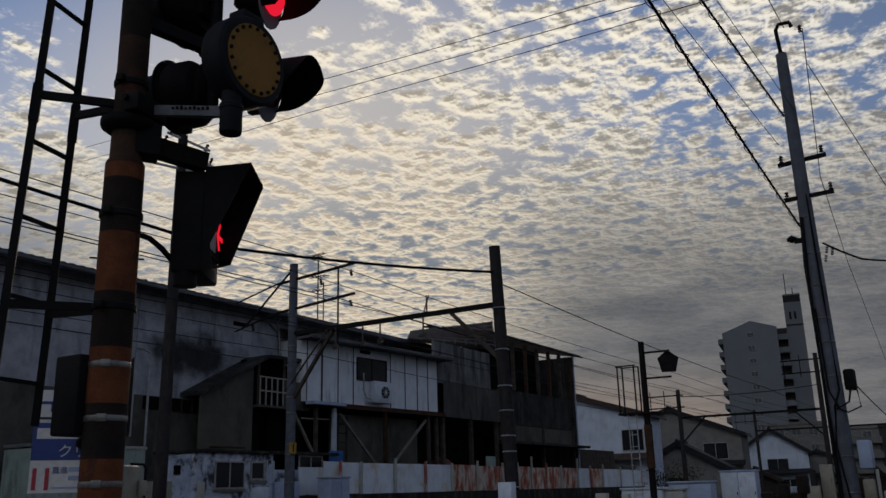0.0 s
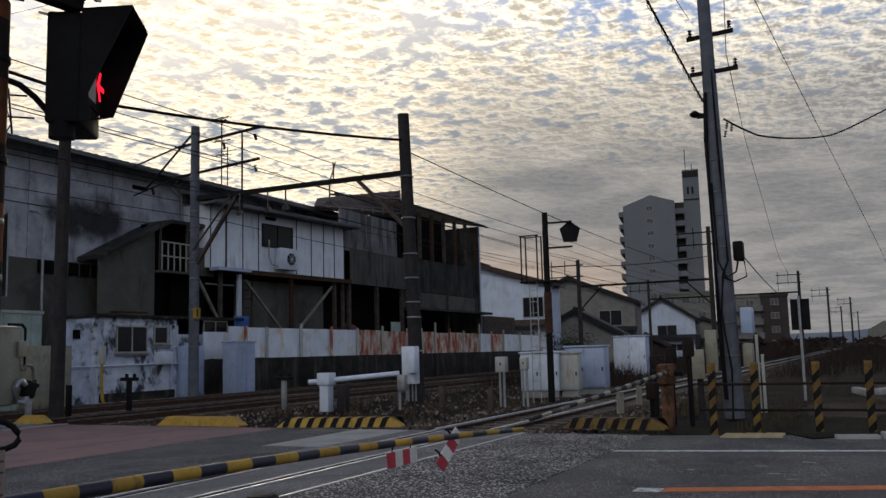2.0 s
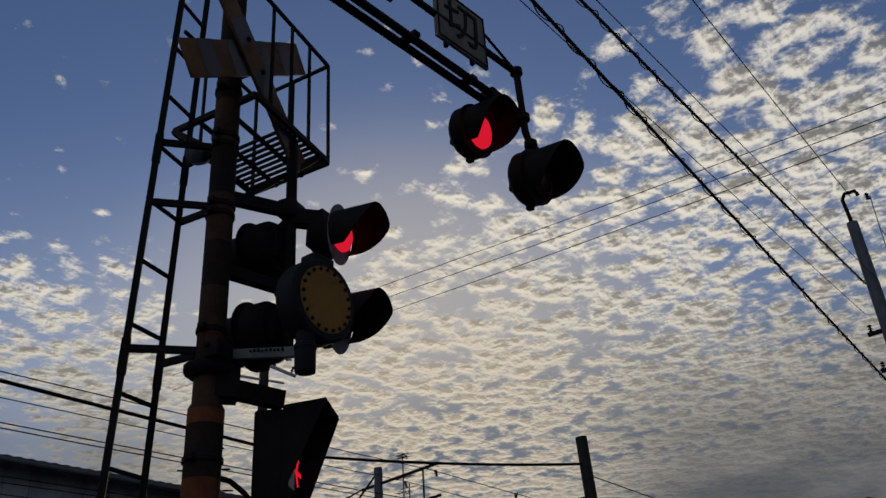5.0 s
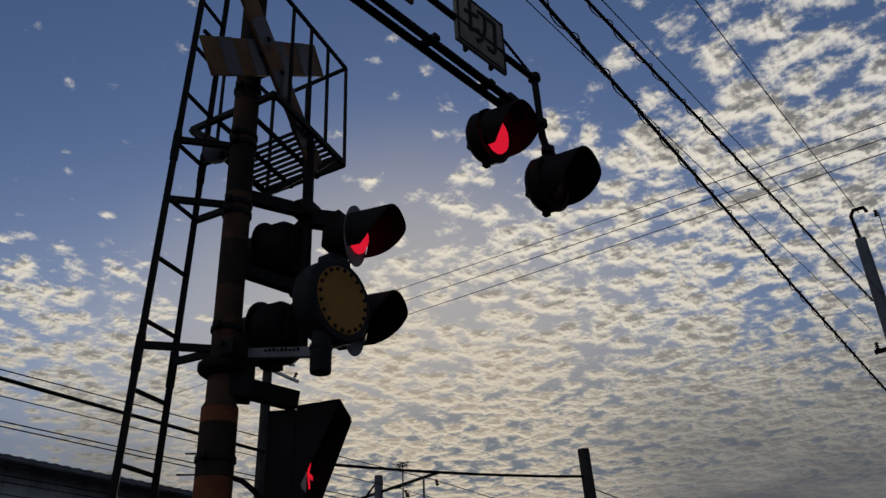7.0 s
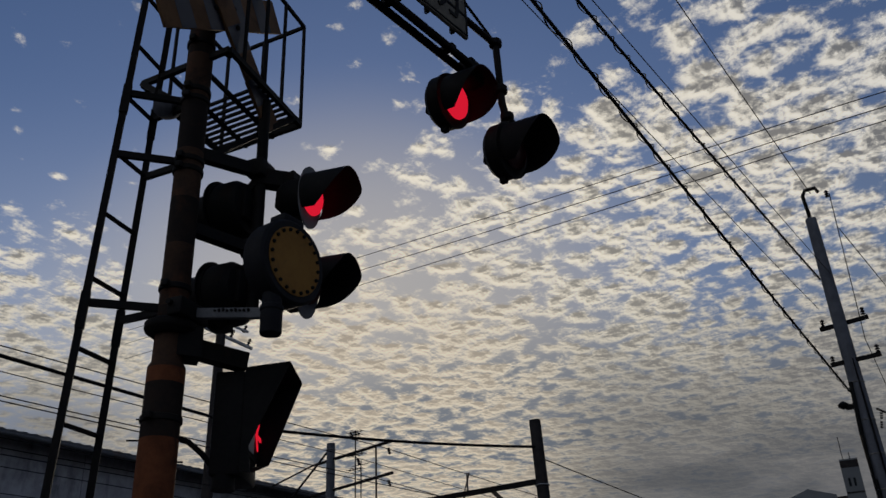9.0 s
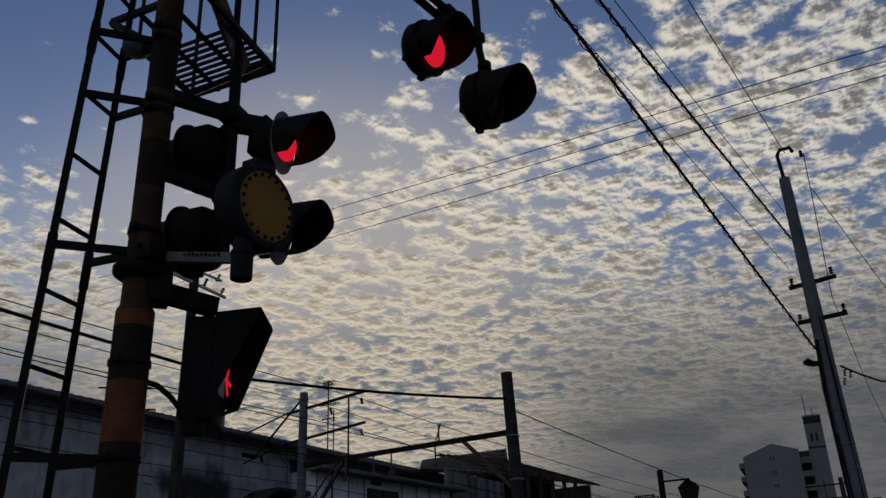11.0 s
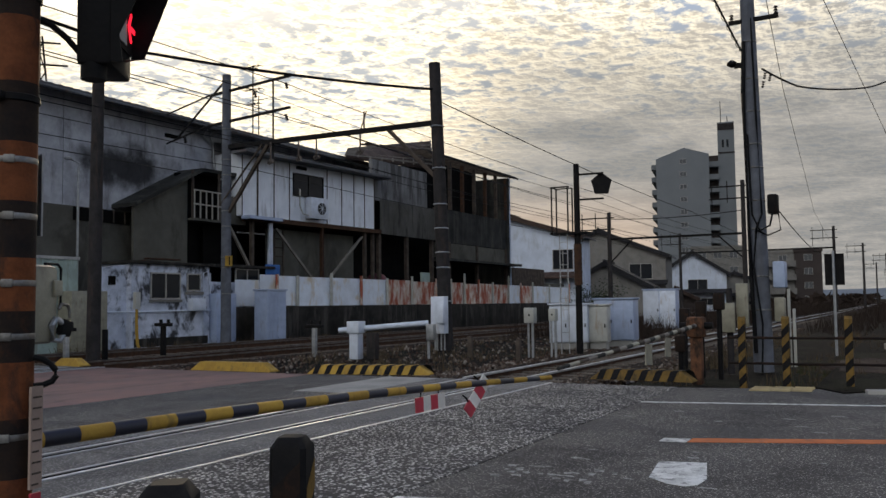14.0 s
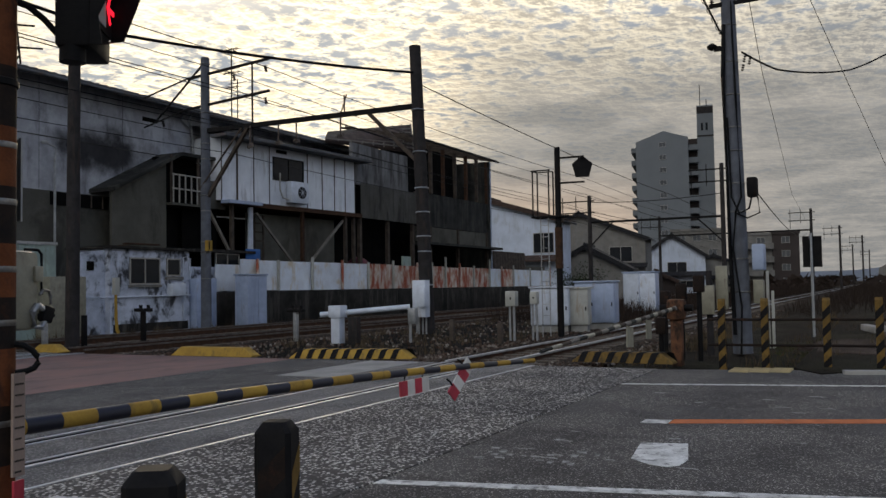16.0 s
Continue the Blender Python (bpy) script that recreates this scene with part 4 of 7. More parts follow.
for i, a in enumerate(FX[2:]):
    bb = Build().box(a - 27 - 0.06, a - 27 + 0.06, -0.03, 0.06, 1.5, 3.0 + (0.45 if i in (8, 11) else random.uniform(-0.1, 0.12)))
    part("post", bb, CREAM_ENAMEL if i % 3 else RUST_PANEL, bound, "thin fence post")

# white panelled house on posts
house = thing("panel_house", 30.55, 26.25, -0.1, "white panelled upper storey on rusty posts over a dark open bay", "house", rz=-5)
Lw, z0, z1 = 9.3, 5.6, 8.5
bb = Build().box(-0.5, Lw, 0, 4.5, z0, z1)
part("wall", bb, HOUSE_WHITE, house, "white wall panels with grey streaks")
me_joint = [-0.48, 0.45, 1.55, 2.6, 5.35, 6.5, 7.5, 8.4, 9.25]
for xx in me_joint:
    bb = Build().box(xx, xx + (0.09 if xx in (0.45,) else 0.035), -0.03, 0.0, z0, z1)
    part("batten", bb, TIMBER, house)
bb = Build()
bb.prism([(-0.9, z1 + 0.0), (-0.9, z1 - 0.12), (Lw + 0.7, z1 - 0.12), (Lw + 0.7, z1)], 1.0, pose(0, -0.75, 0))
bb.quad((-0.9, -0.75, z1), (Lw + 0.7, -0.75, z1), (Lw + 0.7, 3.5, z1 + 1.1), (-0.9, 3.5, z1 + 1.1))
part("roof", bb, ROOF_SHEET, house, "dark sheet roof with deep eaves")
window(house, 2.85, 5.05, 6.82, 7.95, 0.0, 2, DARK_METAL)
bb = Build().box(3.1, 3.8, -0.06, 0.0, 8.15, 8.3)
part("vent", bb, SHADE_BLACK, house)
bb = Build().box(-0.15, Lw + 0.3, -0.25, 4.5, z0 - 0.22, z0 - 0.01)
part("floor_beam", bb, RAIL_RUST, house, "rusty floor beam")
bb = Build().box(-0.5, 1.6, -0.55, 0.0, z0 - 0.16, z0 - 0.02)
part("sill_beam", bb, GREY_ENAMEL, house, "pale blue steel beam")
for xx, mm in ((0.05, TIMBER), (1.25, WHITE_ENAMEL), (4.85, RAIL_RUST), (8.3, TIMBER), (9.0, TIMBER)):
    bb = Build().box(xx, xx + 0.16, -0.1, 0.06, 0, z0 - 0.2)
    part("post", bb, mm, house, "weathered post")
for p, q in (((1.7, 0, 5.15), (4.5, 0, 2.6)), ((8.2, 0, 5.15), (5.2, 0, 2.6)), ((-1.3, 0, 5.2), (0.2, 0, 3.0))):
    bb = Build().bar(p, q, 0.11)
    part("brace", bb, BRACE_WOOD, house, "diagonal timber brace")
bb = Build().box(1.7, 8.2, 0.6, 0.7, 0, 5.2)
part("curtain", bb, WALL_OLIVE, house, "brownish hanging sheet in the bay")
# near-black back sheets carry the bay's shade
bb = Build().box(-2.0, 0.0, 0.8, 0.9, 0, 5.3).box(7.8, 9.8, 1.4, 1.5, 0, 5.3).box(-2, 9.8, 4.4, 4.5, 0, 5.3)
part("bay_back", bb, SHADE_BLACK, house, "near-black sheets painted as the bay's shade")
bb = Build().tube([(1.05, -0.2, 5.3), (1.05, -0.2, 3.4), (1.35, -0.2, 2.95), (1.75, -0.25, 2.7), (1.75, -0.25, 1.6)], 0.08)
part("downpipe", bb, WHITE_ENAMEL, house, "white drain pipe")
for k in range(6):
    bb = Build().bar((1.9, 0.3, 2.6 + k * 0.42), (2.5, 0.3, 2.6 + k * 0.42), 0.06)
    part("rung", bb, TIMBER, house)
bb = Build().bar((1.9, 0.3, 1.5), (1.9, 0.3, 5.1), 0.07).bar((2.5, 0.3, 1.5), (2.5, 0.3, 5.1), 0.07)
part("stile", bb, TIMBER, house)
ac = thing("air_conditioner", 34.2, 25.85, 5.66, "white air conditioner outdoor unit on the white wall", "air conditioner", rz=-5)
bb = Build().box(0, 1.3, -0.38, -0.02, 0, 1.05, bevel=0.03)
part("casing", bb, WHITE_ENAMEL, ac)
bb = Build().lathe([(0.30, 0), (0.30, 0.02), (0.25, 0.025), (0.06, 0.02)], pose(0.78, -0.385, 0.52, 90))
part("fan_grille", bb, DARK_METAL, ac, "dark round fan grille")
bb = Build()
for a in range(8):
    bb.bar((0.78, -0.415, 0.52), (0.78 + 0.29 * math.cos(a * math.pi / 4), -0.415, 0.52 + 0.29 * math.sin(a * math.pi / 4)), 0.018)
part("grille_spokes", bb, WHITE_ENAMEL, ac)
bb = Build().tube([(-0.02, -0.2, 0.15), (-0.35, -0.15, 0.2), (-0.5, -0.1, 0.6), (-0.5, -0.1, 1.4)], 0.04)
part("hose", bb, CREAM_ENAMEL, ac)
single("blue_tarpaulin", Build().box(0, 1.0, 0, 0.06, 0, 0.6, bevel=0.02), BLUE_SHEET, 30.8, 25.5, 2.7, "folded blue tarpaulin on the fence", "tarpaulin")

# dark burnt-looking building with open frame
GREY_CORR = surface("grey_corrugated_sheet", (0.098, 0.096, 0.088), (0.060, 0.058, 0.052), 0.85, 0, 0.9, 30, 0.25, (0.022, 0.021, 0.02), 0.7, (1.2, 1.2, 0.2))
SHED_WALL = surface("streaked_grey_wall", (0.20, 0.20, 0.205), (0.12, 0.12, 0.122), 0.85, 0, 0.7, 25, 0.2, (0.05, 0.048, 0.046), 0.8, (1.0, 1.0, 0.2), stain_at=0.52)
dark = thing("open_frame_building", 40.0, 25.4, -0.1, "sooty two-storey shed with an open timber top", "shed")
part("sheet_wall", corrugated(0.2, 7.0, -0.1, 5.4, 7.3, 0.45, 0.05), GREY_CORR, dark, "sooty corrugated sheet")
bb = Build().box(0.0, 6.2, 0.3, 0.5, 7.3, 9.55)
part("upper_wall", bb, SHED_WALL, dark, "grey streaked wall")
bb = Build().box(7.0, 17.7, 0.2, 0.35, 7.3, 7.5)
part("rail_beam", bb, TIMBER, dark)
part("sheet_wall", corrugated(7.1, 17.7, 0.15, 5.4, 7.5, 0.6, 0.05), DARK_WALL, dark, "sooty corrugated sheet")
bb = Build().box(7.0, 17.7, 0.1, 0.3, 4.4, 5.35)
part("lower_wall", bb, WALL_OLIVE, dark, "grey-brown wall band")
# near-black back sheets in place of the shade inside the shed
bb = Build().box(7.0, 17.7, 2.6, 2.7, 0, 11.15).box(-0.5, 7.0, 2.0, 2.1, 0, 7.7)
part("interior", bb, SHADE_BLACK, dark, "near-black sheets painted as the interior's shade")
for k in range(7):
    xx = 7.0 + k * 1.75
    bb = Build().box(xx, xx + 0.2, 0.0, 0.2, 7.5, 10.55)
    part("post", bb, TIMBER if k % 2 else RAIL_RUST, dark, "weathered upright")
for xx in (0.2, 3.2, 6.2, 8.5, 12.5, 17.3):
    bb = Build().box(xx, xx + 0.22, 0.0, 0.2, 0, 5.4)
    part("post", bb, TIMBER, dark)
bb = Build().box(17.6, 17.85, -0.05, 3.0, 0, 10.6)
part("end_wall", bb, DARK_WALL, dark)
bb = Build().box(17.88, 17.98, -0.1, 0.0, 0, 10.9)
part("downpipe", bb, GREY_ENAMEL, dark, "pale downpipe")
for k in range(22):
    xx = 5.3 + k * 0.6
    bb = Build().bar((xx, -0.5, 10.62), (xx, 4.5, 11.6), 0.09, 0.12)
    part("rafter", bb, TIMBER, dark, "bare rafter")
for k in range(9):
    yy = -0.4 + k * 0.55
    bb = Build().bar((5.0, yy, 10.72 + k * 0.108), (18.3, yy, 10.72 + k * 0.108), 0.09, 0.05)
    part("batten", bb, TIMBER, dark)
bb = Build().tube([(5, -0.55, 10.6), (18.4, -0.55, 10.6)], 0.07)
part("gutter", bb, DARK_WALL, dark)
RA, RB, RC, RD = Vector((-1.6, 1.0, 9.5)), Vector((8.2, 1.0, 10.2)), Vector((12.6, 3.6, 12.9)), Vector((2.5, 3.6, 10.75))
bb = Build().quad(RA, RB, RC, RD).quad(RA - Vector((0, 0, 0.12)), RB - Vector((0, 0, 0.12)), RC - Vector((0, 0, 0.12)), RD - Vector((0, 0, 0.12)))
part("tiled_roof", bb, TILE, dark, "old roof stripped to its battens")
for k in range(7):
    f = (k + 0.5) / 7
    part("roof_batten", Build().bar(RA.lerp(RD, f) + Vector((0, -0.05, 0.08)), RB.lerp(RC, f) + Vector((0, -0.05, 0.08)), 0.10, 0.08), BRACE_WOOD, dark, "bare pale batten")
for k in range(9):
    f = k / 8
    part("roof_batten", Build().bar(RA.lerp(RB, f) + Vector((0, -0.04, 0.05)), RD.lerp(RC, f) + Vector((0, -0.04, 0.05)), 0.08, 0.06), BRACE_WOOD, dark)
bb = Build().box(6.5, 18.1, -0.9, 0.2, 4.15, 4.3)
part("canopy", bb, DARK_WALL, dark, "low dark canopy")
bb = Build().box(4.9, 5.9, 0.0, 0.1, 0.0, 3.4)
part("door", bb, GREEN_PALE, dark, "pale green door panel")
single("red_tarpaulin", Build().lathe([(0.9, 0), (0.8, 0.5), (0.4, 0.9), (0.1, 1.0)], None, 14), DARK_RED, 41.5, 26.4, 2.2, "dull red covered bundle in the dark bay", "bundle")
# the bay's shade is put into the crates' colour
single("packing_stack", Build().box(0, 3.2, 0, 1.5, 0, 2.3, bevel=0.05), SHADE_BLACK, 41.0, 25.9, -0.1, "stacked crates painted in the bay's shade", "crate")
crate = thing("rusty_container", 58.8, 25.6, -0.1, "brown rusty sheet lean-to behind the fence", "container")
part("box", corrugated(0, 6.4, 0, 0, 4.15, 0.5, 0.04).box(0, 6.4, 0.1, 2.0, 0, 4.1), TIMBER, crate, "brown sheet walls")
part("box", corrugated(6.5, 11.5, 0.2, 0, 3.1, 0.5, 0.04).box(6.5, 11.5, 0.3, 2.0, 0, 3.0), WALL_OLIVE, crate, "grey-brown sheet walls")

# pale green gate, clinic sign board at the far end of the crossing
gateb = thing("green_sheds", 16.5, 25.6, -0.1, "pale green sheet shed by the crossing", "shed")
part("sheet_wall", corrugated(0, 4.3, 0, 0, 3.2, 0.6, 0.03).box(0, 4.3, 0.06, 1.5, 0, 3.15), GREEN_PALE, gateb)
bb = Build().box(-0.05, 4.35, -0.05, 1.5, 3.2, 3.3)
part("roof", bb, GALV, gateb)


# ---------------------------------------------------------------- crossing signal mast beside the camera
MX, MY = 2.283, 3.167                      # the mast's axis
FWD, LAT = Vector((0.2402, -0.9707, 0)), Vector((0.9707, 0.2402, 0))   # towards the traffic, and across the road
mast = thing("crossing_signal_mast", MX, MY, 0, "rusty black and orange banded crossing signal mast", "signal mast")


def off(x, y, z):
    """World to the mast's own place."""
    return Vector((x - MX, y - MY, z))


def ml(f, s, z):
    """A place f metres towards the road traffic, s metres across and z up from the mast's foot."""
    v = FWD * f + LAT * s
    return Vector((v.x, v.y, z))


FRAME = Matrix(((LAT.x, -FWD.x, 0, 0), (LAT.y, -FWD.y, 0, 0), (0, 0, 1, 0), (0, 0, 0, 1)))   # x across, -y towards traffic, z up


def at(v):
    m = FRAME.copy()
    m.translation = v
    return m


BROWN_RUST = surface("dark_brown_rust", (0.062, 0.034, 0.021), (0.030, 0.020, 0.016), 0.75, 0, 7, 70, 0.4, (0.11, 0.042, 0.02), 0.5, (5, 5, 3), stain_at=0.60)
LOWER = (-0.05, 0.26, 0.50, 0.74, 0.97, 1.19, 1.39, 1.60, 1.826, 2.062, 2.304, 2.572, 2.824, 2.895)
for k, (z, z2) in enumerate(zip(LOWER, LOWER[1:])):
    bb = Build().lathe([(0.086, z), (0.086, z2)], None, 28)
    part("band", bb, (SOOT_BLACK, ORANGE_RUST)[k % 2 == 0], mast, "rusty orange band" if k % 2 == 0 else "sooty black band")
bb = Build().lathe([(0.15, -0.12), (0.15, -0.035)], None, 28)
part("foot_plate", bb, DARK_METAL, mast)
bb = Build().lathe([(0.086, 2.895), (0.0855, 2.905), (0.071, 2.93), (0.070, 3.06)], None, 28)
part("collar", bb, BROWN_RUST, mast)
bb = Build().lathe([(0.09, 3.06), (0.118, 3.08), (0.122, 3.09), (0.122, 3.115), (0.10, 3.13)], None, 28)
part("flange", bb, DARK_METAL, mast, "dark flange ring")
UPPER = (3.06, 3.20, 3.53, 3.79, 4.08, 4.40, 4.70, 5.02, 5.36, 5.70, 6.05)
for k, (z, z2) in enumerate(zip(UPPER, UPPER[1:])):
    bb = Build().lathe([(0.0695, z), (0.0695, z2)], None, 24)
    part("band", bb, (SOOT_BLACK, BROWN_RUST)[k in (1, 3, 5)], mast)
bb = Build().lathe([(0.0695, 6.05), (0.06, 6.09), (0.02, 6.11)], None, 24)
part("cap", bb, DARK_METAL, mast)
for zz in (1.99, 1.765, 1.50, 1.29, 0.9):
    bb = Build().lathe([(0.087, zz - 0.012), (0.088, zz - 0.010), (0.088, zz + 0.010), (0.087, zz + 0.012)], None, 28)
    bb.box(-0.020, 0.020, -0.094, -0.083, zz - 0.016, zz + 0.016, pose(0, 0, 0, 0, 0, -48), bevel=0.002)
    part("strap", bb, STRAP, mast, "shiny steel strap with buckle")
for zz in (2.24, 2.66, 3.30, 3.96, 4.02, 4.40, 4.46, 4.78):
    r0 = 0.086 if zz < 2.9 else 0.0695
    bb = Build().lathe([(r0 + 0.001, zz - 0.016), (r0 + 0.008, zz - 0.012), (r0 + 0.008, zz + 0.012), (r0 + 0.001, zz + 0.016)], None, 20)
    bb.box(-0.018, 0.018, -r0 - 0.035, -r0, zz - 0.016, zz + 0.016, pose(0, 0, 0, 0, 0, -70), bevel=0.003)
    part("clamp", bb, DARK_METAL, mast)

# ladder, leaning a little with the mast
ladder = thing("ladder", MX, MY, 0, "dark steel service ladder fixed beside the mast", "ladder")


def stile_at(side, z):
    a, c = ((1.969, 3.403), (2.036, 3.352)) if side == 0 else ((2.21, 3.472), (2.262, 3.436))
    f = (z - 3.2) / 2.3
    return off(a[0] + (c[0] - a[0]) * f, a[1] + (c[1] - a[1]) * f, z)


for side in (0, 1):
    bb = Build().bar(stile_at(side, 1.75), stile_at(side, 6.4), 0.022, 0.034)
    part("stile", bb, DARK_METAL, ladder)
    for zz in (3.16, 4.36):
        bb = Build().bar(stile_at(side, zz - 0.09), stile_at(side, zz + 0.09), 0.030, 0.042)
        part("splice_plate", bb, DARK_METAL, ladder)
for i in range(13):
    zz = 1.93 + i * 0.35
    bb = Build().bar(stile_at(0, zz), stile_at(1, zz), 0.017)
    part("rung", bb, DARK_METAL, ladder)
for zz in (2.24, 3.20, 4.02, 4.40):
    for side in (0, 1):
        p = stile_at(side, zz)
        e = Vector((p.x * 0.10, p.y * 0.10, zz))
        bb = Build().bar(p, e, 0.022, 0.036)
        part("bracket", bb, DARK_METAL, ladder)

# service platform with railing
platform = thing("service_platform", MX, MY, 0, "dark steel grating platform with railing on the mast", "platform")
A, C, D = off(3.07, 3.162, 4.69), off(2.975, 3.775, 4.69), off(2.225, 3.585, 4.69)
B_ = A + (D - C)
for p, q in ((C, A), (A, B_), (B_, D), (D, C)):
    bb = Build().bar(p, q, 0.026, 0.036)
    part("edge_frame", bb, DARK_METAL, platform)
for i in range(1, 10):
    f = i / 10
    bb = Build().bar(A.lerp(B_, f * 0.62), C.lerp(D, f * 0.62), 0.014, 0.018)
    part("grating_bar", bb, DARK_METAL, platform)
for f in (0.33, 0.66):
    bb = Build().bar(A.lerp(C, f) - Vector((0, 0, 0.025)), B_.lerp(D, f) - Vector((0, 0, 0.025)), 0.022, 0.022)
    part("grating_bar", bb, DARK_METAL, platform)
UP = Vector((0, 0, 0.78))
for p, w in ((A, 0.016), (A.lerp(B_, 0.30), 0.016), (A.lerp(B_, 0.56), 0.016), (A.lerp(B_, 0.82), 0.016), (A.lerp(C, 0.5), 0.030), (C, 0.018), (C.lerp(D, 0.35), 0.016), (C.lerp(D, 0.7), 0.016)):
    bb = Build().bar(p, p + UP, w)
    part("railing_post", bb, DARK_METAL, platform)
for p, q, hgt in ((A, B_, 0.78), (A, C, 0.78), (C, D, 0.78)):
    u = Vector((0, 0, hgt))
    bb = Build().bar(p + u, q + u, 0.020)
    part("handrail", bb, DARK_METAL, platform)
for p, e in ((A.lerp(B_, 0.1), Vector((0.05, 0.0, 4.05))), (C, Vector((0.05, 0.05, 4.05))), (D, Vector((0.0, 0.06, 4.40)))):
    bb = Build().bar(p, e, 0.032)
    part("strut", bb, DARK_METAL, platform)
bb = Build().lathe([(0.01, 0), (0.055, 0.012), (0.065, 0.07), (0.055, 0.13), (0.03, 0.16), (0.02, 0.22)], pose(*off(2.19, 3.33, 4.40), 62, 0, 118), 18)
part("bell", bb, POLE_CONCRETE, platform, "grey bell under the platform")

# crossbuck
BUCK_BROWN = surface("weathered_brown_board", (0.20, 0.115, 0.062), (0.14, 0.082, 0.048), 0.7, 0, 4, 60, 0.1, (0.09, 0.055, 0.04), 0.6, (3, 3, 3), stain_at=0.55)
buck = thing("crossbuck", MX, MY, 0, "weathered brown and black striped crossbuck sign", "sign")
cc = ml(0.13, 0.0, 4.985)
for ang, dy, half, hw in ((36.7, 0.0, 0.645, 0.105), (-42.5, 0.022, 0.70, 0.088)):
    m = at(cc + FWD * dy) @ pose(0, 0, 0, 0, -ang, 0)
    bb = Build().box(-half, half, -0.009, 0.009, -hw, hw, m, bevel=0.003)
    board = part("board", bb, BUCK_BROWN, buck, "brownish faded yellow board")
    for i in range(4):
        x0 = -half + (2 * i + 1) * half / 4.5
        bb = Build()
        for e in (-0.012, 0.012):
            bb.quad(*[m @ Vector((px, e, pz)) for px, pz in ((x0, -hw), (x0 + half / 4.5, -hw), (x0 + half / 4.5, hw), (x0, hw))])
        part("stripe", bb, NAVY_BAND, board)
    for xx in (-0.10, 0.10):
        bb = Build().lathe([(0.016, 0), (0.016, 0.010), (0.009, 0.016)], m @ pose(xx, -0.010, 0.02, 90), 8)
        part("bolt", bb, DARK_METAL, board)
for zz in (5.06, 4.90):
    bb = Build().bar(ml(0.05, 0, zz), ml(0.12, 0, zz), 0.05)
    part("bracket", bb, DARK_METAL, buck)


# signal heads
# the front discs' grey includes the skylight on them; rear discs stay dark
GREY_PLATE = surface("grey_plate_skylit", (0.19, 0.195, 0.21), (0.14, 0.143, 0.155), 0.6, 0.0, 6, 60, 0.05)


def lamp_head(parent, centre, facing, lit, r=0.128, disc=0.185, hood=0.25, back=0.115, deep=0.17, plate=None, wide=1.0):
    """A round signal head: bowl housing, backing disc, lens and a long hood open below; facing is a unit vector."""
    fv = Vector(facing).normalized()
    tq = fv.to_track_quat("Z", "Y").to_matrix().to_4x4()
    tq.translation = centre
    bb = Build().lathe([(back * 0.45, -deep), (back * 0.85, -deep * 0.92), (back, -deep * 0.7), (back, -0.03), (back * 1.04, -0.028), (back * 1.04, -0.010)], tq, 28)
    head = part("lamp_housing", bb, DARK_METAL, parent, "dark round lamp housing")
    bb = Build().box(-back * 0.55, back * 0.55, -back * 0.55, back * 0.55, -deep - 0.02, -deep * 0.9, tq, bevel=0.01)
    bb.box(-0.02, 0.02, -back * 1.22, -back * 0.98, -deep * 0.6, -deep * 0.3, tq, bevel=0.004)
    part("rear_cover", bb, DARK_METAL, head)
    if disc:
        bb = Build().lathe([(disc, -0.010), (disc, -0.002)], tq @ Matrix.Diagonal((wide, 1, 1, 1)), 36)
        part("backing_disc", bb, plate or DARK_METAL, head, "round backing disc")
    bb = Build().lathe([(r * 0.82, 0.0), (r * 0.80, 0.015), (r * 0.62, 0.035), (r * 0.3, 0.048), (0.004, 0.052)], tq, 28)
    part("lens", bb, RED_ON if lit else RED_OFF, head, "glowing red lens" if lit else "unlit red lens")
    bb = Build()
    n = 28
    outer = []
    for i in range(n + 1):
        u = i / n
        a = radians(-52 + 284 * u)
        d = hood * (0.30 + 0.70 * min(1.0, max(0.0, math.sin(math.pi * u)) * 1.35) ** 0.9)
        outer.append((Vector((r * 1.04 * math.cos(a), r * 1.04 * math.sin(a), 0)), Vector((r * 1.04 * math.cos(a), r * 1.04 * math.sin(a), d))))
    inner = [(Vector((p.x * 0.97, p.y * 0.97, 0)), Vector((q.x * 0.97, q.y * 0.97, q.z))) for p, q in outer]
    vs = [[bb.bm.verts.new(tq @ v) for v in (p, q)] for p, q in outer]
    vi = [[bb.bm.verts.new(tq @ v) for v in (p, q)] for p, q in inner]
    for i in range(n):
        bb.bm.faces.new((vs[i][0], vs[i + 1][0], vs[i + 1][1], vs[i][1]))
        bb.bm.faces.new((vi[i][1], vi[i + 1][1], vi[i + 1][0], vi[i][0]))
        bb.bm.faces.new((vs[i][1], vs[i + 1][1], vi[i + 1][1], vi[i][1]))
    part("hood", bb, BLACK, head, "long black hood")
    return head


heads = thing("signal_heads", MX, MY, 0, "pairs of hooded red crossing lamps on brackets", "signal lamp")
lamp_head(heads, off(2.879, 2.868, 3.975), FWD + Vector((0, 0, -0.06)), True, plate=GREY_PLATE, wide=0.66)
lamp_head(heads, off(2.879, 2.868, 3.448), FWD + Vector((0, 0, -0.06)), False, plate=GREY_PLATE, wide=0.66)
for zz in (3.945, 3.445):
    lamp_head(heads, off(2.684, 3.352, zz), -FWD, False, disc=0.195, back=0.172, deep=0.19)
    p = off(2.684, 3.352, zz) + FWD * 0.205
    bb = Build().box(-0.028, 0.028, -0.012, 0.0, -0.012, 0.028, at(p + FWD * 0.008 + Vector((0, 0, 0.02))), bevel=0.003)
    part("rating_plate", bb, GREY_PLATE, heads, "small pale rating plate")
j0 = ml(0.16, 0.42, 0)
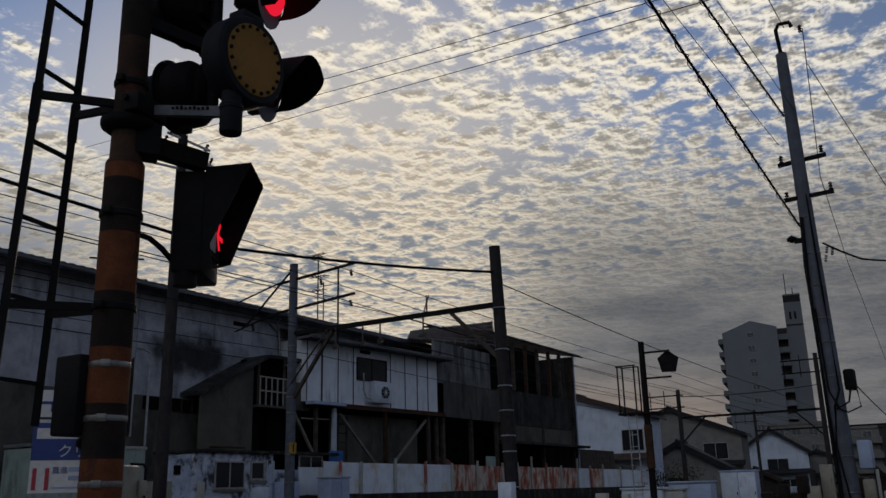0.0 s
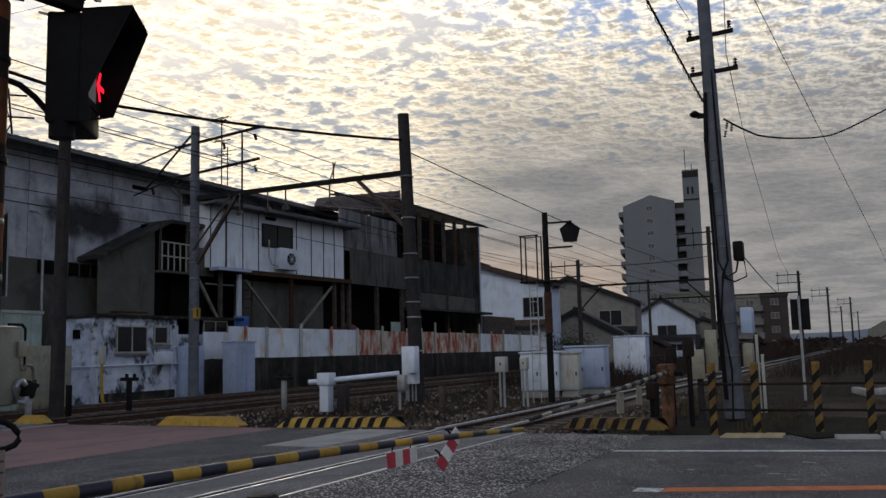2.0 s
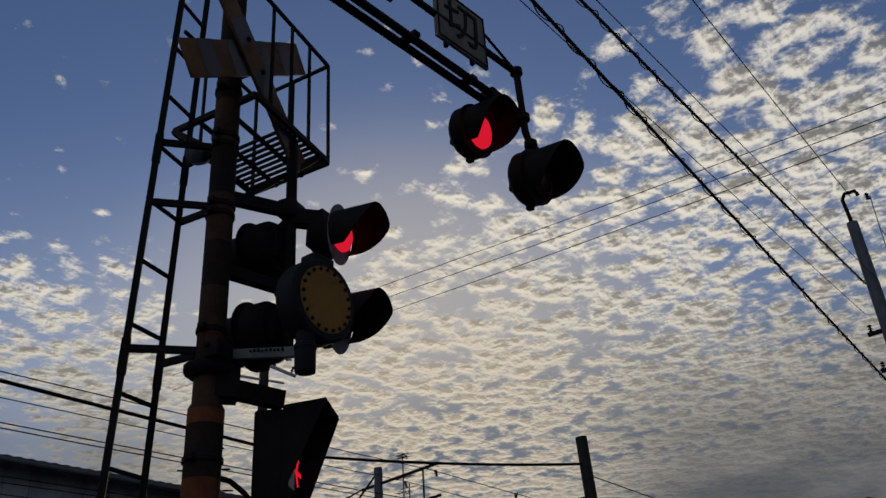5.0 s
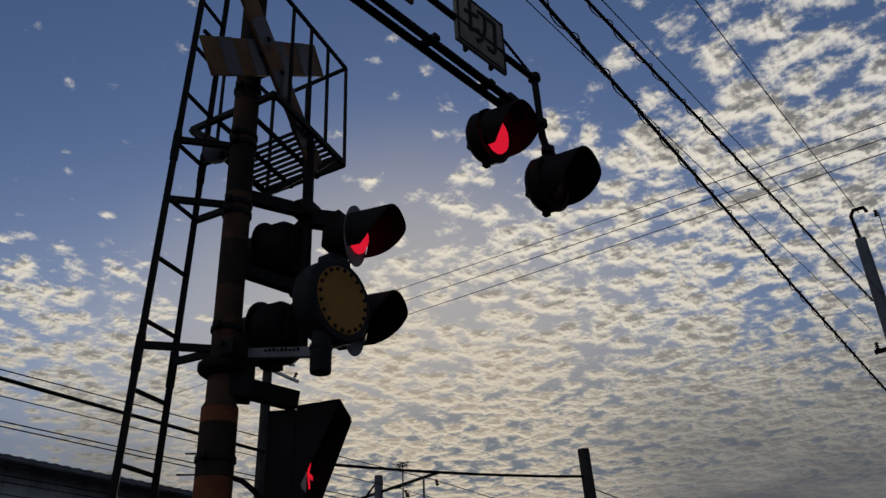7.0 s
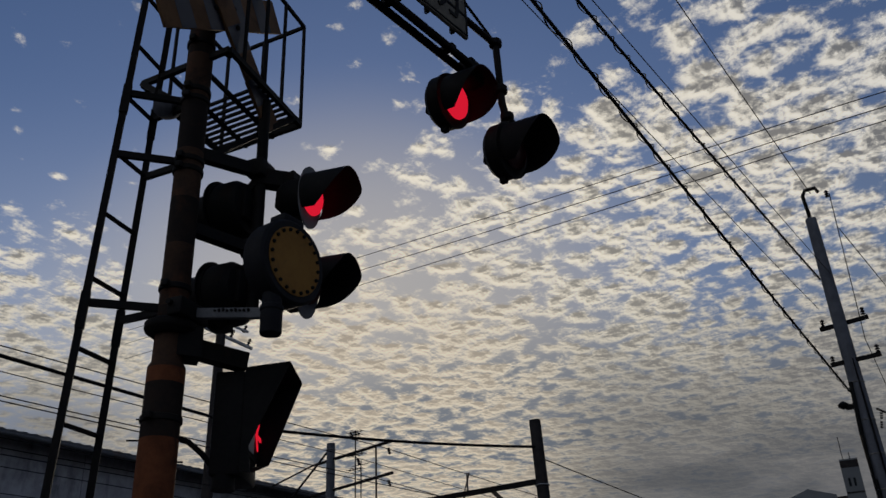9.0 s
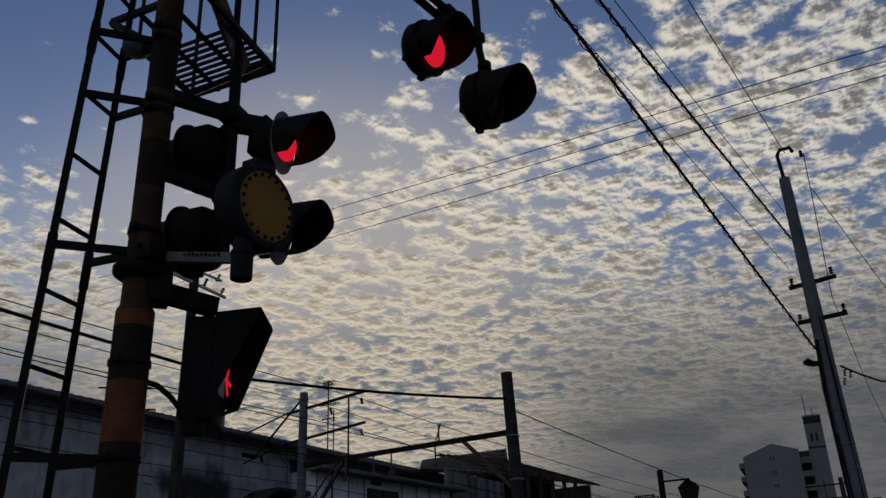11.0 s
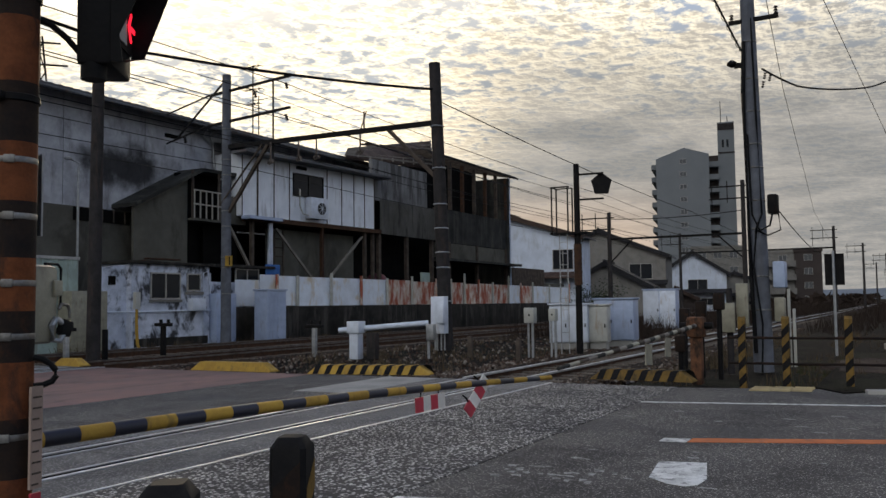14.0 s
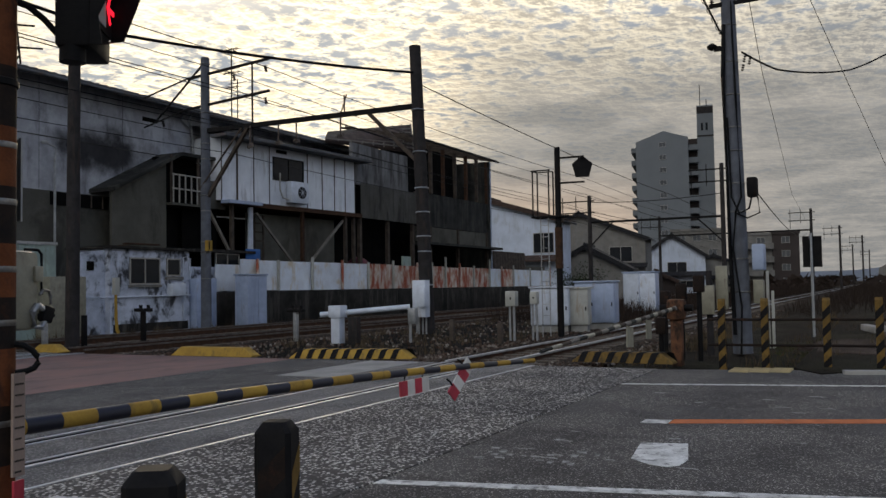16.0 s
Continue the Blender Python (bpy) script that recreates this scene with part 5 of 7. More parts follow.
for zz in (3.66, 4.16):
    bb = Build().box(-0.075, 0.075, -0.05, 0.05, -0.055, 0.055, at(j0 + Vector((0, 0, zz))), bevel=0.012)
    part("bracket_joint", bb, DARK_METAL, heads)
bb = Build().rod(j0 + Vector((0, 0, 3.30)), j0 + Vector((0, 0, 4.64)), 0.032, n=14)
part("upright", bb, DARK_METAL, heads)
bb = Build().bar(ml(0.0, 0.03, 3.66), j0 + Vector((0, 0, 3.66)), 0.06)
part("bracket", bb, DARK_METAL, heads)
bb = Build().bar(ml(0.0, 0.03, 4.10), j0 + Vector((0, 0, 4.16)), 0.05, 0.07)
part("bracket", bb, DARK_METAL, heads)
for zz in (4.10, 3.60):
    bb = Build().bar(j0 + Vector((0, 0, zz + 0.02)), off(2.85, 2.99, zz), 0.075, 0.095)
    part("bracket", bb, DARK_METAL, heads)
    bb = Build().bar(off(2.85, 2.99, zz + 0.03), off(2.855, 2.96, zz - 0.16), 0.12, 0.10)
    part("lamp_bracket_end", bb, DARK_METAL, heads)
for zz, dz in ((3.945, 0.15), (3.445, 0.15)):
    bb = Build().bar(j0 + Vector((0, 0, zz + dz)), off(2.684, 3.352, zz + 0.06) + FWD * 0.12, 0.07, 0.05)
    part("bracket", bb, DARK_METAL, heads)

# round alarm with a bolted amber face
DRUM_GREY = surface("dark_grey_enamel", (0.017, 0.018, 0.022), (0.012, 0.0125, 0.015), 0.62, 0, 5, 60, 0.08)
alarm = thing("round_alarm", MX, MY, 0, "round drum alarm with dull amber bolted face", "alarm")
tq = Vector((0.02, -1.0, -0.03)).to_track_quat("Z", "Y").to_matrix().to_4x4()
tq.translation = off(2.529, 2.630, 3.374)
bb = Build().lathe([(0.15, -0.15), (0.205, -0.125), (0.213, -0.10), (0.213, -0.008), (0.200, 0.006), (0.178, 0.006)], tq, 44)
part("drum", bb, DRUM_GREY, alarm, "dull dark grey drum")
bb = Build().lathe([(0.171, 0.0), (0.171, 0.010)], tq, 44)
part("face", bb, AMBER, alarm, "dull amber face plate")
me = Build().lathe([(0.009, 0.010), (0.009, 0.018), (0.006, 0.021)], None, 8).data("bolt", DARK_METAL)
for i in range(20):
    o = part("bolt", me, DARK_METAL, alarm)
    o.matrix_basis = tq @ Matrix.Translation((0.156 * math.cos(i * math.pi / 10), 0.156 * math.sin(i * math.pi / 10), 0))
bb = Build().box(-0.07, 0.07, -0.06, 0.04, 0.19, 0.245, tq @ pose(0, 0, -0.07, -90, 0, 0), bevel=0.01)
part("top_box", bb, DRUM_GREY, alarm)
STEEL_DULL = surface("weathered_galvanised_steel", (0.16, 0.165, 0.18), (0.10, 0.105, 0.115), 0.6, 0.3, 8, 90, 0.1)
bb = Build().bar(ml(0.10, 0.02, 3.165), off(2.452, 2.700, 3.105), 0.030, 0.048)
part("arm", bb, STEEL_DULL, alarm, "pale galvanised arm")
bb = Build()
for k in range(9):
    f = 0.30 + 0.055 * k
    v = ml(0.10, 0.02, 3.165).lerp(off(2.452, 2.700, 3.105), f)
    bb.box(-0.006, 0.006, -0.004, 0.004, -0.003, 0.005 + 0.003 * (k % 3), Matrix.Translation(v + Vector((-0.014, -0.014, 0.006))))
part("writing", bb, BLACK, alarm, "dark worn writing")
bb = Build().lathe([(0.048, 3.02), (0.050, 3.03), (0.050, 3.13), (0.054, 3.135), (0.054, 3.155), (0.046, 3.16), (0.046, 3.27)], pose(*off(2.457, 2.685, -0.02)), 24)
part("socket", bb, DRUM_GREY, alarm, "dull grey pipe socket")
bb = Build().box(-0.11, 0.11, -0.13, -0.05, 3.12, 3.21, FRAME, bevel=0.012).rod(ml(0.07, -0.13, 3.18), ml(0.07, 0.13, 3.18), 0.014, n=8)
part("clamp", bb, DARK_METAL, alarm)

# train-direction indicator with deep hood
ind = thing("direction_indicator", MX, MY, 0, "black hooded train direction indicator with red arrow", "indicator")
m = Matrix(((0.833, -0.553, 0, 0), (0.553, 0.833, 0, 0), (0, 0, 1, 0), (0, 0, 0, 1)))   # x along its width, -y out of its face
m.translation = off(2.601, 2.99, 2.945)     # the near upper corner of its front
WI = 0.33
bb = Build().box(0.0, WI, 0.0, 0.145, -0.50, -0.005, m, bevel=0.014)
part("case", bb, BLACK, ind, "black case")


def cheek(x, prof):
    bb = Build()
    lo_ = [bb.bm.verts.new(m @ Vector((x - 0.004, y, zz))) for y, zz in prof]
    hi_ = [bb.bm.verts.new(m @ Vector((x + 0.004, y, zz))) for y, zz in prof]
    bb.bm.faces.new(lo_)
    bb.bm.faces.new(hi_[::-1])
    n = len(prof)
    for i in range(n):
        bb.bm.faces.new((lo_[i], lo_[(i + 1) % n], hi_[(i + 1) % n], hi_[i]))
    part("hood_cheek", bb, BLACK, ind, "deep black hood cheek")


cheek(0.0, [(0.0, -0.49), (-0.05, -0.495), (-0.035, -0.37), (-0.212, 0.02), (0.0, 0.0)])
cheek(WI, [(0.0, -0.39), (-0.06, -0.39), (-0.212, 0.02), (0.0, 0.0)])
bb = Build().quad(*[m @ Vector(v) for v in ((0, 0.0, 0.001), (WI, 0.0, 0.001), (WI, -0.212, 0.021), (0, -0.212, 0.021))])
bb.quad(*[m @ Vector(v) for v in ((0, 0.0, 0.009), (WI, 0.0, 0.009), (WI, -0.212, 0.029), (0, -0.212, 0.029))])
part("hood_top", bb, BLACK, ind, "black hood top")
bb = Build().quad(*[m @ Vector(v) for v in ((0.004, 0.0, -0.49), (0.004, -0.06, -0.494), (WI, -0.06, -0.39), (WI, 0.0, -0.39))])
part("hood_floor", bb, DARK_METAL, ind)
bb = Build().box(0.006, WI - 0.006, -0.006, -0.001, -0.385, -0.01, m)
part("panel", bb, DARK_METAL, ind)
bb = Build().prism([(0.07, -0.36), (0.21, -0.36), (0.21, -0.215), (0.11, -0.215)], 0.004, m @ pose(0, -0.012, 0))
part("window", bb, glassy("pale_indicator_glass", (0.30, 0.29, 0.27), 0.2), ind, "pale indicator window")
bb = Build().prism([(0.215, -0.265), (0.262, -0.195), (0.276, -0.203), (0.244, -0.256), (0.325, -0.256), (0.325, -0.277), (0.244, -0.277), (0.276, -0.327), (0.262, -0.335)], 0.005, m @ pose(0, -0.018, 0.0))
part("arrow", bb, ARROW_ON, ind, "lit red arrow")
bb = Build().bar(ml(0.05, 0.05, 3.02), m @ Vector((0.03, 0.01, 0.04)), 0.07, 0.085)
part("arm", bb, DARK_METAL, ind)
bb = Build().bar(ml(0.02, 0.02, 3.03), ml(0.10, 0.10, 3.03), 0.13, 0.15)
part("arm_root", bb, DARK_METAL, ind)
bb = Build().rod(m @ Vector((0.055, 0.085, -0.56)), m @ Vector((0.055, 0.085, -0.49)), 0.054, n=20)
part("socket", bb, BLACK, ind)
bb = Build().tube([ml(0.02, 0.08, 2.60), ml(0.05, 0.14, 2.59), ml(0.08, 0.20, 2.55), m @ Vector((0.04, 0.12, -0.47))], 0.014)
part("cable", bb, CABLE, ind, "drooping black cable")

# boxes on the lower mast
rearbox = thing("relay_box", MX, MY, 0, "black relay box with a shiny cover edge on the mast", "box")
bb = Build().box(-0.13, 0.125, 0.10, 0.26, 1.70, 2.035, FRAME @ pose(0, -0.06, 0, 0, 0, -12), bevel=0.012)
part("case", bb, BLACK, rearbox)
bb = Build().box(0.127, 0.135, 0.07, 0.25, 1.70, 2.045, FRAME @ pose(0, -0.06, 0, 0, 0, -12)).box(0.0, 0.125, 0.08, 0.25, 2.037, 2.046, FRAME @ pose(0, -0.06, 0, 0, 0, -12))
part("cover", bb, GALV, rearbox, "pale metal cover")
khaki = thing("control_box", MX, MY, 0, "khaki enamelled control box with a black padlock", "control box")
KM = at(off(2.432, 3.275, 1.417)) @ pose(0, 0, 0, 0, 0, -8)
bb = Build().box(-0.10, 0.085, -0.09, 0.09, -0.165, 0.165, KM, bevel=0.028)
part("case", bb, KHAKI, khaki)
bb = Build().tube([KM @ Vector(p) for p in ((0.0, -0.092, 0.168), (0.07, -0.092, 0.168), (0.088, -0.092, 0.15), (0.088, -0.092, -0.02))], 0.006)
part("door_edge", bb, BLACK, khaki, "black rubber door edge")
bb = Build().box(0.045, 0.088, -0.105, -0.09, 0.035, 0.10, KM, bevel=0.004)
part("hinge", bb, KHAKI, khaki)
bb = Build().box(0.10, 0.155, -0.125, -0.085, -0.10, -0.03, KM @ pose(0, 0, 0, 0, 18, 0), bevel=0.010)
lock = part("padlock", bb, BLACK, khaki, "black padlock")
bb = Build().tube([KM @ Vector(p) for p in ((0.065, -0.105, -0.02), (0.085, -0.105, 0.0), (0.115, -0.105, -0.005), (0.125, -0.105, -0.03), (0.125, -0.105, -0.06))], 0.007)
part("shackle", bb, STRAP, lock)
bb = Build().tube([KM @ Vector(p) for p in ((0.06, -0.10, -0.06), (0.09, -0.11, -0.085), (0.092, -0.11, -0.12), (0.07, -0.11, -0.155), (0.04, -0.10, -0.15), (0.035, -0.10, -0.09), (0.06, -0.10, -0.06))], 0.013)
part("handle", bb, GALV, khaki)
bb = Build().bar(ml(0.0, 0.06, 1.45), off(2.41, 3.27, 1.45), 0.05)
part("bracket", bb, DARK_METAL, khaki)
hose = thing("cable_loop", MX, MY, 0, "thick black cable loop on the mast", "cable")
bb = Build().tube([off(2.32, 3.08, 1.207), off(2.345, 3.06, 1.20), off(2.367, 3.04, 1.18), off(2.382, 3.029, 1.155), off(2.384, 3.027, 1.130), off(2.372, 3.035, 1.110), off(2.35, 3.055, 1.098), off(2.32, 3.078, 1.094)], 0.012)
part("hose", bb, CABLE, hose)
note = thing("notice_board", MX, MY, 0.0, "weathered notice board with unreadable lines on the mast", "notice board")
NM = Matrix.Translation(off(2.31, 3.046, 0.90)) @ pose(0, 0, 0, 0, 0, 10)
bb = Build().box(-0.03, 0.03, -0.006, 0.006, -0.20, 0.195, NM)
part("board", bb, surface("stained_brown_board", (0.34, 0.255, 0.215), (0.25, 0.19, 0.16), 0.7, 0, 5, 60, 0.1), note, "stained pinkish brown board")
for i in range(9):
    bb = Build().box(-0.024, 0.022 - 0.012 * (i % 3 == 2), -0.0085, -0.0065, 0.15 - i * 0.042, 0.157 - i * 0.042, NM)
    part("text_bar", bb, TIMBER, note)
bb = Build().box(-0.03, 0.02, -0.012, 0.0, -0.40, -0.215, NM)
part("red_plate", bb, RED_PAINT, note, "red plate edge")

# overhead cantilever with two lamps and sign boards
over = thing("overhead_lamp_arm", -1.6, 2.62, 0, "overhead twin-pipe arm with hooded crossing lamps", "signal arm")


def ov(x, y, z):
    return Vector((x + 1.6, y - 2.62, z))


bb = Build().rod((0, 0, -0.12), (0, 0, 5.5), 0.11, 0.09, 20)
part("post", bb, SOOT_BLACK, over)
for x0, y0, x1, y1 in ((-1.6, 2.61, 3.62, 2.315), (-1.6, 2.52, 3.61, 2.24)):
    bb = Build().rod(ov(x0, y0, 5.06), ov(x1, y1, 5.05), 0.026, n=16)
    part("arm_pipe", bb, DARK_METAL, over)
for xx in (2.2, 2.9, 3.45):
    bb = Build().bar(ov(xx, 2.42 - 0.05 * xx / 3, 5.09), ov(xx, 2.30 - 0.05 * xx / 3, 5.09), 0.05, 0.03)
    part("pipe_clamp", bb, DARK_METAL, over)
bb = Build().rod(ov(-1.6, 2.53, 5.33), ov(3.79, 2.14, 5.27), 0.022, n=12)
part("stay_pipe", bb, DARK_METAL, over)
bb = Build().rod(ov(3.45, 2.17, 5.44), ov(3.79, 2.14, 5.28), 0.010, n=8)
part("stay_rod", bb, DARK_METAL, over)
bb = Build().tube([ov(3.79, 2.14, 5.30), ov(3.79, 2.135, 5.10), ov(3.79, 2.13, 4.80), ov(3.80, 2.115, 4.70), ov(3.835, 2.06, 4.60)], 0.024)
part("drop_pipe", bb, DARK_METAL, over)
for p in ((3.79, 2.14, 5.28), (3.79, 2.13, 4.90), (3.805, 2.11, 4.69)):
    bb = Build().lathe([(0.03, -0.03), (0.042, -0.02), (0.042, 0.02), (0.03, 0.03)], Matrix.Translation(ov(*p)), 12)
    part("pipe_joint", bb, DARK_METAL, over)
bb = Build().box(-0.07, 0.07, -0.06, 0.06, -0.07, 0.09, Matrix.Translation(ov(3.68, 2.28, 5.02)), bevel=0.015)
part("arm_bracket", bb, DARK_METAL, over)
lamp_head(over, ov(3.645, 2.385, 4.855), FWD + Vector((-0.25, 0, -0.12)), True, 0.155, 0.0, 0.24, 0.175, 0.14)
lamp_head(over, ov(3.815, 2.09, 4.450), FWD + Vector((-0.25, 0, -0.12)), False, 0.155, 0.0, 0.24, 0.175, 0.14)
SIGN_FACE = surface("sooty_sign_plate", (0.20, 0.19, 0.16), (0.14, 0.13, 0.11), 0.7, 0, 5, 60, 0.1)
for cx, lettered in ((3.235, True), (2.39, False)):
    signb = thing("crossing_sign", cx, 2.175 + 0.06 * (3.245 - cx), 5.315, "small framed crossing warning sign on the overhead arm", "sign", "overhead signs", rz=-4)
    bb = Build().box(-0.235, 0.235, -0.012, 0.012, -0.21, 0.21, bevel=0.004)
    part("plate", bb, SIGN_FACE, signb)
    bb = Build()
    for x0, x1, z0, z1 in ((-0.225, 0.225, 0.19, 0.20), (-0.225, 0.225, -0.20, -0.19), (-0.225, -0.215, -0.19, 0.19), (0.215, 0.225, -0.19, 0.19)):
        bb.box(x0, x1, -0.018, -0.0125, z0, z1)
    part("border", bb, BLACK, signb)
    for xx in (-0.12, 0.12):
        bb = Build().box(xx - 0.012, xx + 0.012, 0.012, 0.04, -0.215, -0.03, bevel=0.004)
        part("clip", bb, DARK_METAL, signb)
    if lettered:
        txt = bpy.data.curves.new("glyph", "FONT")
        txt.body, txt.size, txt.extrude, txt.align_x, txt.align_y = "切", 0.34, 0.003, "CENTER", "CENTER"
        tmp = bpy.data.objects.new("glyph_tmp", txt)
        scene.collection.objects.link(tmp)
        bpy.context.view_layer.update()
        gm = bpy.data.meshes.new_from_object(tmp.evaluated_get(bpy.context.evaluated_depsgraph_get()))
        bpy.data.objects.remove(tmp)
        gm.materials.clear()
        gm.materials.append(BLACK)
        glyph = part("lettering", gm, BLACK, signb, "black lettering")
        glyph.matrix_basis = pose(0, -0.0165, 0, 90, 0, 0)

# ---------------------------------------------------------------- crossing gates
def gate_arm(name_label, pivot, tip, r0, r1, bands, mats, start, bow=0.0):
    """A tapered boom of coloured bands from pivot to tip, bowed a little upwards."""
    t = thing("crossing_gate", pivot[0], pivot[1], 0, name_label, "crossing gate")
    p, q = Vector((0, 0, pivot[2])), Vector((tip[0] - pivot[0], tip[1] - pivot[1], tip[2]))
    for i in range(bands):
        a, c = i / bands, (i + 1) / bands
        ua, uc = (Vector((0, 0, bow * max(0.0, math.sin(math.pi * (u - 0.22) / 0.78)))) for u in (a, c))
        bb = Build().rod(p.lerp(q, a) + ua, p.lerp(q, c) + uc, r0 + (r1 - r0) * a, r0 + (r1 - r0) * c, 14)
        part("band", bb, mats[(i + start) % len(mats)], t)
    return t, p, q


def gate_machine(t, z, mat_, rz):
    m = pose(0, 0, 0, 0, 0, rz)
    bb = Build().box(-0.10, 0.10, -0.10, 0.10, -0.12, z - 0.22, m, bevel=0.02)
    part("pedestal", bb, mat_, t)
    bb = Build().box(-0.17, 0.19, -0.15, 0.15, z - 0.22, z + 0.16, m, bevel=0.05)
    part("machine_case", bb, mat_, t, "painted gate machine case")
    bb = Build().rod(m @ Vector((0, -0.30, z)), m @ Vector((0, 0.30, z)), 0.06, n=16)
    part("shaft", bb, DARK_METAL, t)


g1, p, q = gate_arm("lowered crossing gate arm banded yellow and navy black", (1.39, 3.84, 0.80), (6.63, 2.57, 0.80), 0.045, 0.018, 32, (YELLOW, NAVY_BAND), 1, 0.034)
gate_machine(g1, 0.8, YELLOW, -14)
for f in (0.291, 0.475, 0.60):
    lift = Vector((0, 0, 0.034 * math.sin(math.pi * (f - 0.22) / 0.78)))
    p, q = p + lift, q + lift
    bb = Build().rod(p.lerp(q, f), p.lerp(q, f + 0.012), 0.0385 - 0.018 * f, n=14)
    part("red_band", bb, DARK_RED, g1, "dark red reflective band")
    for dd in (-0.004, 0.013):
        bb = Build().rod(p.lerp(q, f + dd), p.lerp(q, f + dd + 0.003), 0.0388 - 0.018 * f, n=14)
        part("white_ring", bb, WHITE_SHEET, g1)
    p, q = p - lift, q - lift


def pennant(parent, centre, ux, ang, w=0.36, h=0.12):
    """A striped hanging plate below the boom."""
    axis = Vector(ux).normalized()
    m = Matrix(((axis.x, -axis.y, 0, centre[0]), (axis.y, axis.x, 0, centre[1]), (0, 0, 1, centre[2]), (0, 0, 0, 1))) @ pose(0, 0, 0, 0, ang, 0)
    for i in range(4):
        bb = Build().box(-w / 2 + i * w / 4, -w / 2 + (i + 1) * w / 4, -0.006, 0.006, -h / 2, h / 2, m)
        part("plate_stripe", bb, (RED_PAINT, WHITE_SHEET)[i % 2], parent, "red and white reflective plate")
    for i in (-0.10, 0.08):
        bb = Build().tube([m @ Vector((i, 0, h / 2 - 0.01)), m @ Vector((i + 0.01, 0.0, h / 2 + 0.03)), m @ Vector((i, 0, h / 2 + 0.07))], 0.007, 6)
        part("hook", bb, BLACK, parent, "black rubber hook")


pennant(g1, p.lerp(q, 0.735) + Vector((0, 0, -0.07)), q - p, -3, 0.29, 0.10)
pennant(g1, p.lerp(q, 0.825) + Vector((0.02, 0, -0.065)), q - p, -46, 0.32, 0.10)

MACHINE = surface("faded_orange_machine_paint", (0.19, 0.085, 0.045), (0.05, 0.032, 0.025), 0.75, 0, 4, 50, 0.2, (0.02, 0.017, 0.015), 0.8, (4, 4, 2), stain_at=0.52)
g2, p, q = gate_arm("lowered worn crossing gate arm with faded bands", (16.3, 3.45, 0.95), (8.0, 3.02, 0.76), 0.042, 0.018, 24,
                    (BRACE_WOOD, TIMBER, KHAKI, DARK_WALL), 0)
gate_machine(g2, 0.95, MACHINE, 0)
for f in (0.33, 0.50):
    bb = Build().box(-0.22, 0.22, -0.006, 0.006, -0.34, -0.05, Matrix.Translation(p.lerp(q, f)) @ pose(0, 0, 0, 0, 4, 3))
    part("hanging_plate", bb, KHAKI, g2, "faded hanging plate")


# ---------------------------------------------------------------- poles and overhead line
def wire(name, pts, r, label, sag=0.0, n=14, material=None):
    """A cable through points, each span hanging by sag metres."""
    path = []
    for a, c in zip(pts, pts[1:]):
        a, c = Vector(a), Vector(c)
        for i in range(n):
            f = i / n
            path.append(a.lerp(c, f) - Vector((0, 0, 4 * sag * f * (1 - f))))
    path.append(Vector(pts[-1]))
    o = path[0].copy()
    bb = Build().tube([v - o for v in path], r, 6)
    return single(name, bb, material or CABLE, o.x, o.y, o.z, label, "cable", "overhead cables")


def insulator(bb, p, d, r=0.07, n=3, gap=0.09):
    p, d = Vector(p), Vector(d).normalized()
    for i in range(n):
        bb.rod(p + d * (i * gap), p + d * (i * gap + gap * 0.6), r, r * 0.5, 12)


def rings(parent, zs, r, mat_=None):
    for z in zs:
        bb = Build().lathe([(r, z - 0.02), (r + 0.012, z), (r, z + 0.02)], None, 20)
        part("ring", bb, mat_ or STRAP, parent)


PL = thing("catenary_pole", 25.6, 23.15, -0.1, "grey concrete catenary pole with brackets", "catenary pole", "catenary poles")
bb = Build().rod((0, 0, 0), (0, 0, 10.55), 0.20, 0.165, 24)
part("shaft", bb, POLE_CONCRETE, PL)
rings(PL, (2.0, 3.0, 3.4, 4.6, 5.2, 6.6, 7.2, 8.4, 10.3), 0.19)
for z in (9.95, 8.75):
    part("crossarm", Build().bar((0, -3.1, z + 0.16), (0, 0.9, z - 0.12), 0.09), DARK_METAL, PL)
    part("stay", Build().bar((0, 0.9, z - 0.1), (0, 3.2, z - 0.6), 0.05), DARK_METAL, PL)
part("stay", Build().bar((0, 0, 10.4), (0, 2.6, 8.3), 0.06), DARK_METAL, PL)
part("hanger_rod", Build().bar((0, -2.3, 10.1), (0, -2.3, 7.0), 0.05), DARK_METAL, PL)
for y, z in ((-2.9, 9.85), (-1.4, 9.7), (-2.9, 8.65), (2.2, 8.3)):
    bb = Build()
    insulator(bb, (0, y, z), (0, -0.3, -1))
    part("insulator", bb, DARK_CONCRETE, PL)
bb = Build().box(-0.25, 0.0, -0.32, -0.18, 3.05, 3.45)
part("plate", bb, YELLOW, PL, "small yellow plate with black mark")
bb = Build().box(-0.26, -0.2, -0.325, -0.32, 3.1, 3.4, pose(0.06, 0, 0))
part("mark", bb, BLACK, PL)
PR = thing("catenary_pole", 25.3, 13.4, -0.1, "dark sooty catenary pole with a switch box", "catenary pole", "catenary poles")
bb = Build().rod((0, 0, 0), (-0.15, 0.25, 9.55), 0.235, 0.19, 24)
part("shaft", bb, DARK_CONCRETE, PR)
for z in (1.6, 2.7, 3.2, 4.0, 4.8, 6.0, 7.4):
    bb = Build().lathe([(0.232, z - 0.02), (0.245, z), (0.232, z + 0.02)], pose(-0.15 * z / 9.5, 0.25 * z / 9.5, 0), 20)
    part("ring", bb, GALV, PR)
bb = Build().box(-0.55, -0.22, -0.2, 0.28, 0.55, 1.75, bevel=0.02).box(-0.75, -0.5, -0.28, -0.05, 0.9, 1.5, bevel=0.02)
